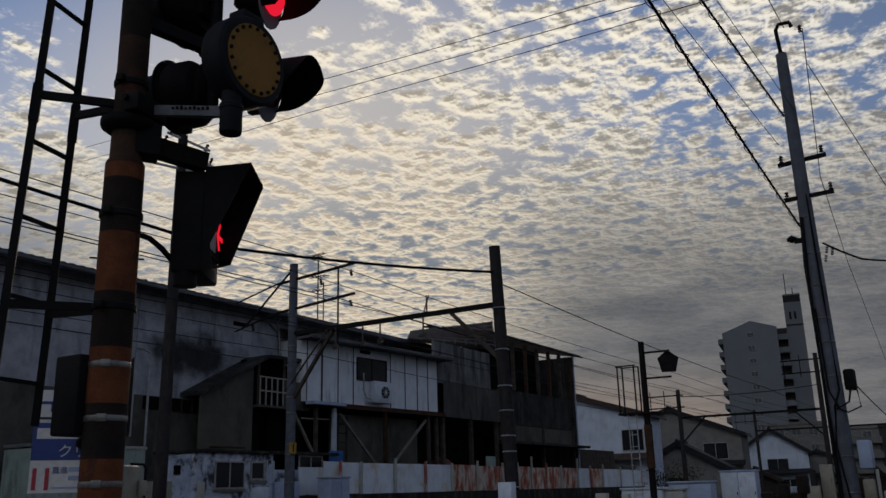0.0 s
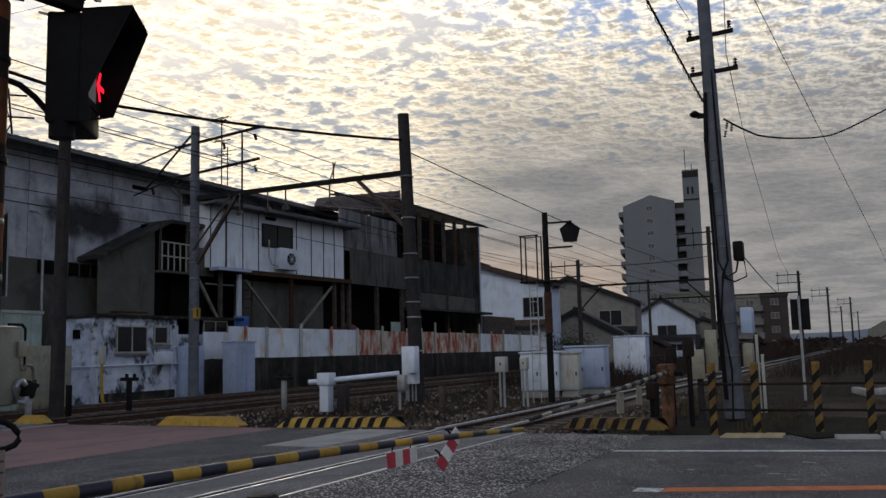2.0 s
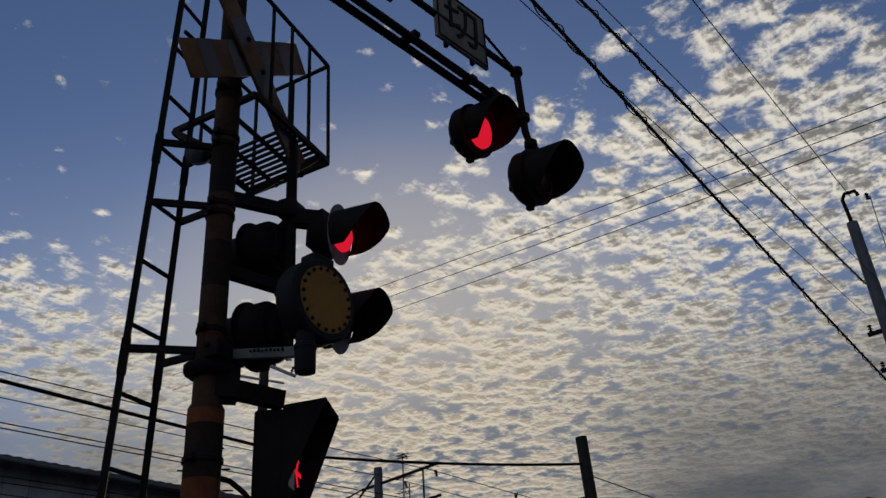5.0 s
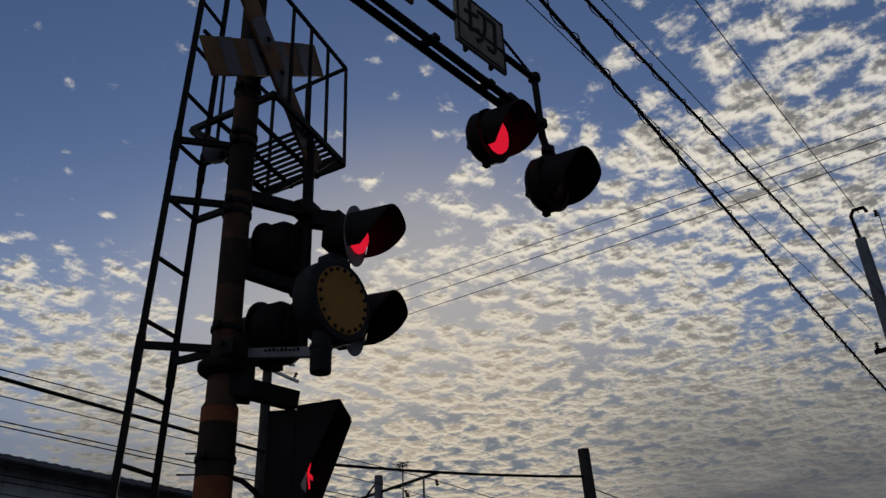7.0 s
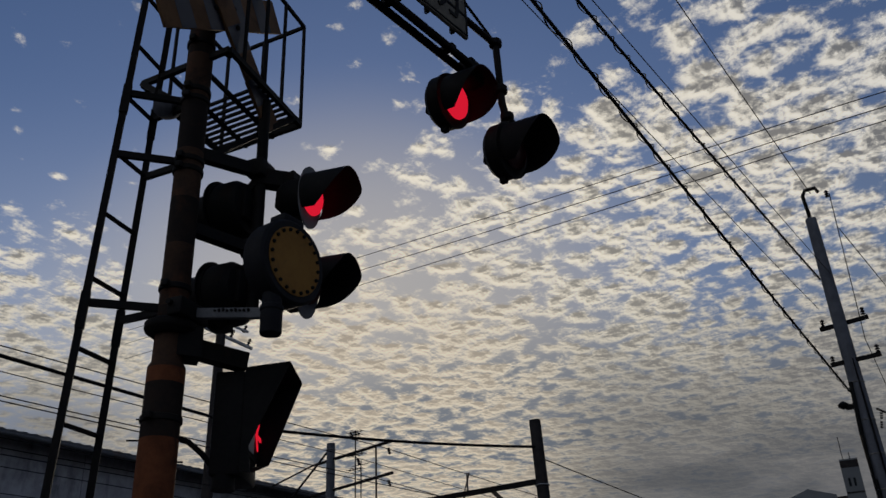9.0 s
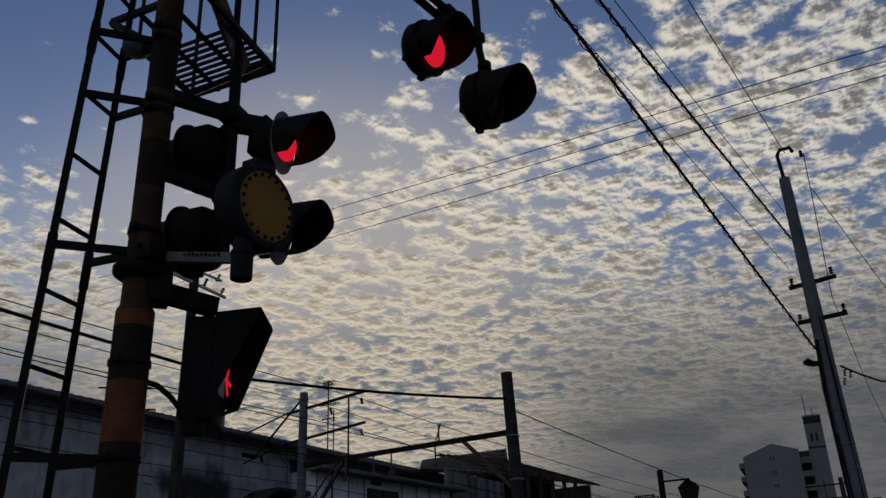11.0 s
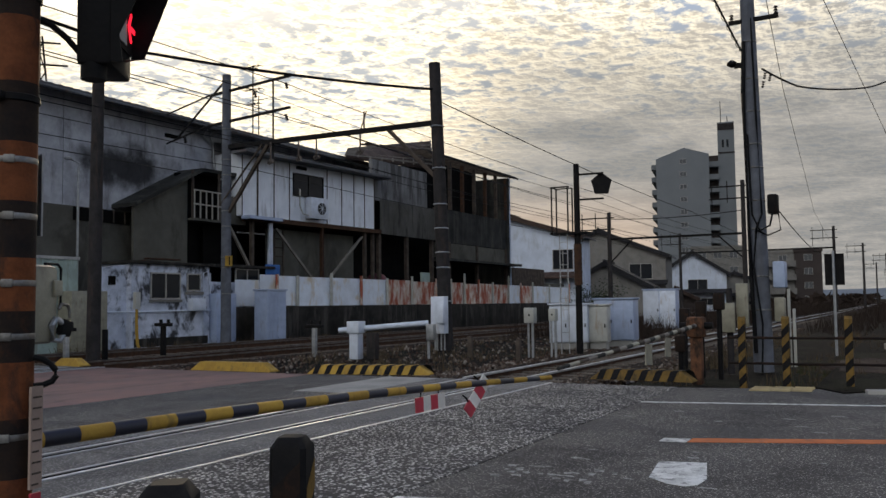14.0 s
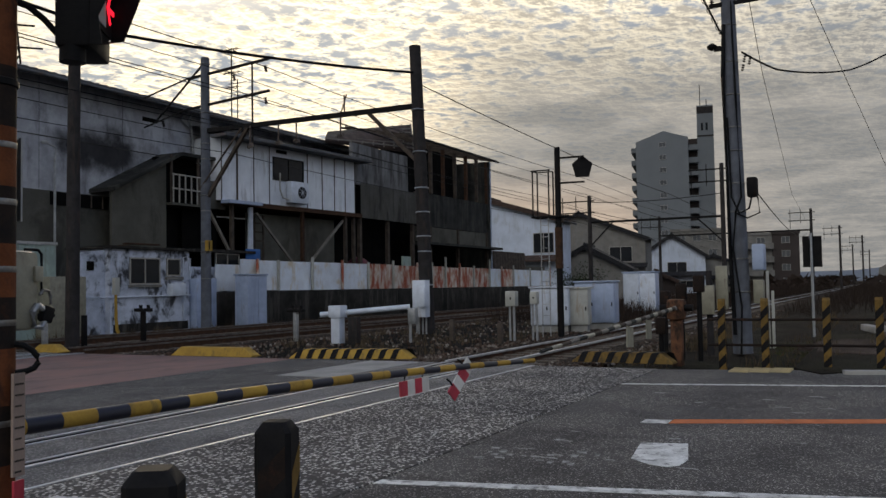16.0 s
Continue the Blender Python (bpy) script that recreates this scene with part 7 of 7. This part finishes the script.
# ---------------------------------------------------------------- houses and flats further off
def gable_house(x, y, w, d, h, rise, rz, wall_m, roof_m, label, windows=(), over_=0.5):
    """Front wall along local x at y = 0, facing -y; the ridge runs along local y, the gable faces front."""
    t = thing("house", x, y, -0.1, label, "house", "houses beyond the tracks", rz)
    bb = Build().prism([(0, 0), (w, 0), (w, h), (w / 2, h + rise), (0, h)], d)
    part("wall", bb, wall_m, t)
    bb = Build()
    k = rise / (w / 2)
    n = 14
    for s in (-1, 1):
        for i in range(n):
            a, c = i / n, (i + 1) / n
            half = w / 2 + over_
            p0 = (w / 2 + s * half * a, h + rise + 0.16 - k * half * a)
            p1 = (w / 2 + s * half * c, h + rise + 0.10 - k * half * c)
            bb.quad((p0[0], -over_, p0[1]), (p1[0], -over_, p1[1]), (p1[0], d + over_, p1[1]), (p0[0], d + over_, p0[1]))
            bb.quad((p1[0], -over_, p1[1]), (p1[0], d + over_, p1[1]), (p1[0], d + over_, p1[1] + 0.07), (p1[0], -over_, p1[1] + 0.07))
            bb.quad((p0[0], -over_, p0[1]), (p1[0], -over_, p1[1]), (p1[0], -over_, p1[1] - 0.16), (p0[0], -over_, p0[1] - 0.16))
        bb.quad((w / 2, -over_, h + rise), (w / 2 + s * (w / 2 + over_), -over_, h - k * over_), (w / 2 + s * (w / 2 + over_), d + over_, h - k * over_), (w / 2, d + over_, h + rise))
    bb.rod((w / 2, -over_, h + rise + 0.18), (w / 2, d + over_, h + rise + 0.18), 0.16, n=8)
    bmesh.ops.remove_doubles(bb.bm, verts=bb.bm.verts, dist=0.03)
    roof_ = part("roof", bb, roof_m, t, "tiled roof")
    for s in (-1, 1):
        xe, ze = w / 2 + s * (w / 2 + over_), h - k * over_
        bb = Build().bar((w / 2, -over_ + 0.03, h + rise - 0.08), (xe, -over_ + 0.03, ze - 0.08), 0.08, 0.46)
        part("verge_tiles", bb, roof_m, roof_)
        bb = Build().tube([(xe, -over_, ze - 0.05), (xe, d + over_, ze - 0.05)], 0.07)
        part("gutter", bb, ROOF_SHEET, roof_)
    if h > 4.0:
        bb = Build().prism([(0, 0), (0, 0.14), (-1.25, -0.36), (-1.25, -0.50)], w + 0.5, pose(-0.25, 0, h * 0.55, 0, 0, 90) @ pose(0, -w - 0.5, 0))
        part("pent_roof", bb, roof_m, t, "tiled pent roof")
        window(t, w * 0.12, w * 0.42, 0.3, h * 0.47 - 0.75, 0.0, 2, ALU, GLASS, 0.1)
        window(t, w * 0.55, w * 0.86, 0.9, h * 0.47 - 0.75, 0.0, 2, ALU, GLASS, 0.1)
    for (x0, x1, z0, z1) in windows:
        window(t, x0, x1, z0, z1, 0.0, 2, ALU, GLASS, 0.1)
    return t


# rz -90 makes the front face -x, towards the crossing
gable_house(75.8, 41.3, 14.6, 4.4, 7.75, 2.24, -84, WHITE_PLASTER, TILE, "white plastered house with brown tiled roof", ((12.0, 14.0, 4.6, 6.5),))
gable_house(104.0, 41.9, 16.2, 8, 7.3, 3.2, -82, PLASTER, DARK_TILE, "cream plastered house with dark tiled roof", ((11.8, 14.6, 4.3, 6.2), (7.4, 9.4, 4.3, 5.8)))
gable_house(83.0, 30.5, 8.4, 5, 3.1, 2.3, -82, PLASTER, DARK_TILE, "low cream wing with black tiled gable", ((3.0, 5.0, 0.9, 2.2),))
gable_house(126.3, 31.6, 9.2, 11, 5.6, 3.0, -80, WHITE_PLASTER, DARK_TILE, "white gabled house with black tiled roof", ((3.9, 6.6, 2.6, 4.6),))
gable_house(113.5, 29.0, 5.0, 7, 2.0, 1.2, -80, BROWN_WALL, TILE, "low brown house with tiled roof", ((1.4, 3.4, 0.6, 1.8),))
gable_house(140.0, 27.0, 7.0, 7, 4.6, 1.3, -80, PLASTER, DARK_TILE, "grey house with dark tiled roof", ((1.0, 2.4, 2.6, 3.8),))


def flats(x, y, w, d, h, storeys, rz, wall_m, label, win_cols, balconies=False):
    t = thing("apartment_building", x, y, -0.1, label, "apartment building", "distant apartment buildings", rz)
    bb = Build().box(0, w, 0, d, 0, h)
    part("wall", bb, wall_m, t)
    bb = Build().box(-0.2, w + 0.2, -0.2, d + 0.2, h, h + 0.5)
    part("parapet", bb, wall_m, t)
    s = h / storeys
    for i in range(storeys):
        for cx in win_cols:
            window(t, cx - 0.8, cx + 0.8, i * s + 1.0, i * s + 2.3, 0.0, 2, ALU, PANE_DIM, 0.12)
        if balconies:
            bb = Build().box(0.1, w - 0.1, -1.3, 0, i * s - 0.1, i * s + 0.1).box(0.1, w - 0.1, -1.3, -1.15, i * s + 0.1, i * s + 1.1)
            part("balcony", bb, wall_m, t)
    return t


# the tall block: front wall faces -x
apt = thing("apartment_building", 197.0, 49.5, -0.1, "tall grey apartment block with stair tower and window column", "apartment building", rz=-80)
AW, AH = 14.2, 34.6
bb = Build().prism([(0, 0), (AW - 2.6, 0), (AW - 2.6, AH), (6.2, AH + 1.7), (0, AH - 0.6)], 18)
part("wall", bb, APT_WALL, apt)
bb = Build().box(AW - 0.6, AW + 3.0, 1.5, 7.5, 0, AH + 7.2)
tower = part("stair_tower", bb, APT_WALL, apt, "grey stair tower")
bb = Build().box(AW - 0.6, AW + 3.0, 1.44, 1.5, AH + 5.4, AH + 6.9)
part("tower_crown", bb, DARK_CONCRETE, tower)
for xx in (0.3, 1.3):
    bb = Build().box(AW + xx, AW + xx + 0.45, 1.40, 1.5, AH + 1.5, AH + 3.2)
    part("tower_window", bb, GLASS, tower)
bb = Build().box(AW - 0.6, AW + 3.0, 1.38, 1.5, AH + 0.1, AH + 0.4)
part("tower_band", bb, DARK_CONCRETE, tower)
s = AH / 12
for i in range(12):
    window(apt, 5.2, 6.7, i * s + 0.9, i * s + 2.0, 0.0, 2, ALU, PANE_DIM, 0.15)
    bb = Build().box(-1.1, 0.0, 0.8, 15, i * s + 0.0, i * s + 1.15)
    part("balcony", bb, APT_WALL, apt)
    bb = Build().box(AW - 2.6, AW - 0.6, 0.6, 0.8, i * s, i * s + 1.2).box(AW - 2.6, AW - 0.6, 0.8, 6, i * s - 0.1, i * s + 0.1)
    part("stair_landing", bb, APT_WALL, apt)
    # dark brown sheet behind the landing paints the shade of the open stair
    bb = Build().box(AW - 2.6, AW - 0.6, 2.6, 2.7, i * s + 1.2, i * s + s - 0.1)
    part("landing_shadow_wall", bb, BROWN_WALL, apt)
bb = Build().rod((AW + 0.2, 4, AH + 7.2), (AW + 0.2, 4, AH + 12.5), 0.08, n=6).rod((AW + 1.6, 4, AH + 7.2), (AW + 1.6, 4, AH + 9), 0.08, n=6)
part("aerial", bb, DARK_METAL, apt)
flats(178, 38.0, 10, 12, 12.0, 4, -80, PLASTER, "pale apartment block behind the houses", (2.0, 5.0, 8.0))
flats(189, 27.6, 8, 14, 11.2, 4, -80, PLASTER, "cream apartment block with balconies", (2.0, 5.5), True)
flats(190, 20.0, 5.2, 14, 11.3, 4, -80, BROWN_WALL, "dark brown apartment block", (2.6,))
random.seed(12)
for k in range(26):
    xx, yy = random.uniform(260, 520), random.uniform(-30, 26)
    if abs(yy - 7) < 4 or 14 < yy < 25:
        continue
    single("distant_house", Build().prism([(0, 0), (9, 0), (9, 5), (4.5, 7.5), (0, 5)], 10), PLASTER if k % 2 else BROWN_WALL, xx, yy, -0.1,
           "small distant house near the horizon", "house", "distant houses", random.uniform(-100, -70))
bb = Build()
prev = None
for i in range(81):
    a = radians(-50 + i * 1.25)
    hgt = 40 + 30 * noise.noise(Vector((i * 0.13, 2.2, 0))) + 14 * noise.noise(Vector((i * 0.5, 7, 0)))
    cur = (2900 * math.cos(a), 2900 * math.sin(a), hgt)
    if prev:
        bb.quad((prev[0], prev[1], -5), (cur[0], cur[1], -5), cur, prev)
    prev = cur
tagged(part("backdrop", bb, HILL), "hills on the horizon painted in haze blue", "hills", kind="structure")

# aerials, pylon and clinic board
an = thing("roof_aerial", 45.6, 38.9, 12.3, "thin television aerial on a roof", "aerial")
bb = Build().rod((0, 0, 0), (0, 0, 5.6), 0.045, n=6)
for z, w in ((5.5, 1.2), (5.3, 0.8), (3.9, 1.5), (2.9, 1.2)):
    bb.bar((0, -w / 2, z), (0, w / 2, z), 0.05)
    bb.bar((-0.5, 0, z), (0.5, 0, z), 0.04)
    for k in range(5):
        bb.bar((-0.3, -w / 2 + k * w / 4, z), (0.3, -w / 2 + k * w / 4, z), 0.03)
part("aerial_rods", bb, DARK_METAL, an)
bb = Build().rod((1.2, 0.5, 0), (1.2, 0.5, 3.8), 0.04, n=6).bar((1.2, -0.3, 3.5), (1.2, 1.3, 3.5), 0.04)
part("second_rod", bb, DARK_METAL, an)
an2 = copy_thing(an, pose(16.5, 40.0, 12.5))
py = thing("pylon", 88.0, 118.0, 0, "distant steel lattice pylon", "pylon")
bb = Build()
for s_ in (-1, 1):
    for q_ in (-1, 1):
        bb.bar((s_ * 3.4, q_ * 3.4, 0), (s_ * 0.3, q_ * 0.3, 44), 0.28)
for i in range(9):
    z = i * 4.8
    w = 3.4 - 3.1 * z / 44
    w2 = 3.4 - 3.1 * (z + 4.8) / 44
    bb.bar((-w, -w, z), (w2, w2, z + 4.8), 0.18).bar((w, -w, z), (-w2, w2, z + 4.8), 0.18).bar((-w, w, z), (w2, -w2, z + 4.8), 0.18)
for z, w in ((36, 3.5), (39.5, 3.0), (43, 2.2)):
    bb.bar((-w, w, z), (w, -w, z), 0.25)
part("lattice", bb, DARK_METAL, py)
clinic = thing("clinic_signboard", 11.14, 17.0, -0.1, "white and navy signboard on posts beside the crossing", "signboard", rz=-34)
bb = Build().box(-0.2, 1.15, 0, 0.06, 1.70, 3.82)
part("board", bb, WHITE_SHEET, clinic, "white signboard")
bb = Build().box(-0.2, 1.15, -0.006, -0.001, 2.36, 3.13)
part("navy_band", bb, SIGN_BLUE, clinic, "navy band")
for (x0, x1, z0, z1, mm) in ((-0.12, 0.98, 2.80, 3.02, WHITE_SHEET), (-0.10, 0.28, 3.52, 3.58, SIGN_BLUE), (0.10, 0.17, 3.36, 3.56, SIGN_BLUE), (0.24, 0.36, 3.48, 3.70, RED_PAINT),
                              (-0.10, 0.75, 3.20, 3.25, NAVY_BAND), (0.22, 0.30, 3.32, 3.42, NAVY_BAND),
                              (-0.14, -0.06, 1.76, 2.20, RED_PAINT), (0.10, 0.18, 1.76, 2.20, RED_PAINT), (0.55, 0.95, 2.12, 2.22, GREY_ENAMEL), (0.55, 0.95, 1.95, 2.04, GREY_ENAMEL),
                              (0.24, 0.9, 1.78, 1.82, GREY_ENAMEL)):
    bb = Build().box(x0, x1, -0.012, -0.007, z0, z1)
    part("text_bar", bb, mm, clinic)


def lettering(body, size, x, z, material):
    """Characters standing on the signboard's face."""
    txt = bpy.data.curves.new("glyphs", "FONT")
    txt.body, txt.size, txt.extrude = body, size, 0.003
    tmp = bpy.data.objects.new("glyphs_tmp", txt)
    scene.collection.objects.link(tmp)
    bpy.context.view_layer.update()
    gm = bpy.data.meshes.new_from_object(tmp.evaluated_get(bpy.context.evaluated_depsgraph_get()))
    bpy.data.objects.remove(tmp)
    gm.materials.clear()
    gm.materials.append(material)
    part("lettering", gm, material, clinic).matrix_basis = pose(x, -0.010, z, 90, 0, 0)


lettering("\u30af\u30ea", 0.30, 0.30, 2.44, WHITE_SHEET)
lettering("\u76f4\u9032", 0.16, 0.22, 2.10, SIGN_BLUE)
for xx in (0.0, 0.95):
    bb = Build().box(xx, xx + 0.07, 0.065, 0.13, 0, 3.78)
    part("post", bb, GALV, clinic)
fs = thing("far_crossing_signal", 12.0, 16.4, 0, "far crossing signal lamps with yellow and black stripes", "crossing signal")
bb = Build().rod((0, 0, 0), (0, 0, 4.3), 0.06, n=14)
part("pole", bb, DARK_METAL, fs)
for i in range(8):
    bb = Build().rod((0, 0, 2.4 + i * 0.24), (0, 0, 2.52 + i * 0.24), 0.066, n=14)
    part("stripe", bb, YELLOW, fs)
lamp_head(fs, Vector((-0.35, -0.1, 2.6)), (0.2, -1, 0), False)
lamp_head(fs, Vector((-0.05, -0.15, 1.85)), (0.2, -1, 0), True)
sl = thing("small_street_lamp", 21.9, 27.0, 0, "small pale street lamp on a thin pole", "street lamp")
bb = Build().rod((0, 0, -0.1), (0, 0, 6.6), 0.045, n=10).tube([(0, 0, 6.5), (0, -0.05, 6.8), (-0.5, -0.2, 6.85)], 0.03)
part("pole", bb, GALV, sl)
bb = Build().lathe([(0.03, 0), (0.14, 0.03), (0.15, 0.09), (0.04, 0.14)], pose(-0.65, -0.25, 6.8), 14)
part("shade", bb, GALV, sl)

# ---------------------------------------------------------------- loose ballast stones along the tracks
random.seed(77)
sv, sf = [], []
for _ in range(15000):
    x = 15.4 + 34 * random.random() ** 1.6
    band = random.random()
    if band < 0.40:
        y = random.uniform(4.6, 9.2)
    elif band < 0.90:
        y = random.uniform(14.8, 24.6)
    else:
        y = random.uniform(9.2, 14.8)
    if min(abs(y - ry) for ry in (6.29, 7.38, 17.0, 18.07, 21.1, 22.17)) < 0.10:
        continue
    r = random.uniform(0.025, 0.06)
    k = len(sv)
    for vx, vy, vz in ((1, 0, 0), (0, 1, 0), (-1, 0, 0), (0, -1, 0), (0, 0, 0.9), (0, 0, -0.9)):
        sv.append((x + r * (vx + random.uniform(-0.35, 0.35)), y + r * (vy + random.uniform(-0.35, 0.35)), -0.105 + r * (vz + random.uniform(-0.2, 0.2))))
    for i in range(4):
        sf.append((k + i, k + (i + 1) % 4, k + 4))
        sf.append((k + (i + 1) % 4, k + i, k + 5))
stone_mesh = bpy.data.meshes.new("ballast_stones")
stone_mesh.from_pydata(sv, [], sf)
stone_mesh.materials.append(BALLAST_STONE)
stones = new("ballast_stones", stone_mesh)
tagged(stones, "loose rust-stained ballast stones beside the rails", "ballast", kind="stuff")

# ---------------------------------------------------------------- scrub, dry grass and shrubs
random.seed(21)
bb = Build()


def tuft(bb, x, y, z, h, n, spread):
    for _ in range(n):
        a = random.uniform(0, 6.28)
        px, py_ = x + random.gauss(0, spread), y + random.gauss(0, spread)
        hh, w = h * random.uniform(0.5, 1.2), random.uniform(0.005, 0.012) * (1 + h)
        lx, ly = random.gauss(0, 0.25) * hh, random.gauss(0, 0.25) * hh
        bb.bm.faces.new([bb.bm.verts.new(v) for v in ((px - w * math.cos(a), py_ - w * math.sin(a), z), (px + w * math.cos(a), py_ + w * math.sin(a), z), (px + lx, py_ + ly, z + hh))])


for _ in range(520):
    x = random.uniform(15.6, 40)
    y = random.choice((random.uniform(8.9, 15.4), random.uniform(3.7, 4.9), random.uniform(-1, 2.2), random.uniform(23.2, 24.8)))
    tuft(bb, x, y, -0.12, random.uniform(0.08, 0.35), 14, 0.12)
gb = Build()
for _ in range(420):
    x, y = random.uniform(15.6, 24), random.uniform(-5.0, 2.1)
    tuft(gb, x, y, -0.1, random.uniform(0.05, 0.16), 12, 0.14)
GREEN_BLADES = surface("dull_green_blades", (0.050, 0.060, 0.024), (0.055, 0.045, 0.026), 0.9, 0, 1.2, 20, 0.05)
tagged(part("verge_grass", gb, GREEN_BLADES), "short dull green grass on the verge", "grass", kind="stuff")
g_ = part("dry_grass", bb, DRY_GRASS)
tagged(g_, "sparse dry brown grass tufts along the tracks", "grass", kind="stuff")
bb = Build()
for _ in range(2600):
    x = 34 + 150 * random.random() ** 1.4
    y = random.choice((random.uniform(9.5, 15.0), random.uniform(-9, 3.6), random.uniform(9.2, 12.5)))
    if y < 4 and x < 40:
        continue
    tuft(bb, x, y, -0.1, random.uniform(0.4, 1.0) + 0.006 * (x - 34), 14, 0.5)
for _ in range(1500):
    v = Vector((random.uniform(110, 420), random.choice((random.uniform(-32, 2.5), random.uniform(9.5, 15.5))), 0))
    v.z = random.uniform(0.2, 1.0 + 0.006 * v.x)
    d1 = Vector((random.gauss(0, 0.5), random.gauss(0, 1), random.gauss(0, 0.5))) * random.uniform(0.4, 1.0)
    d2 = Vector((random.gauss(0, 0.5), random.gauss(0, 0.6), random.gauss(0, 1))) * random.uniform(0.3, 0.8)
    bb.quad(v - d1, v - d2 * 0.5, v + d1, v + d2)
tagged(part("scrub", bb, SCRUB), "brown winter scrub beside the far tracks", "scrub", kind="stuff")


def shrub(x, y, r, label):
    t = thing("shrub", x, y, -0.1, label, "shrub", "garden shrubs")
    bb = Build()
    for i in range(4):
        bb.rod((0, 0, 0), (random.gauss(0, r * 0.4), random.gauss(0, r * 0.4), r * 1.5), 0.05, 0.02, 6)
    part("stems", bb, TIMBER, t)
    bb = Build()
    for _ in range(500):
        v = Vector((random.gauss(0, r * 0.45), random.gauss(0, r * 0.45), r * 1.2 + random.gauss(0, r * 0.4)))
        s1 = random.uniform(0.05, 0.13)
        d1, d2 = Vector((random.gauss(0, 1), random.gauss(0, 1), random.gauss(0, 1))).normalized() * s1, Vector((random.gauss(0, 1), random.gauss(0, 1), random.gauss(0, 1))).normalized() * s1
        bb.quad(v - d1, v - d2 * 0.5, v + d1, v + d2 * 0.5)
    part("foliage", bb, SHRUB, t)


for x, y, r in ((72, 24.6, 1.6), (75, 24.3, 1.4), (78, 24.2, 1.7), (88, 24.5, 1.2), (101, 25, 1.0)):
    shrub(x, y, r, "dark green garden shrub before a house")
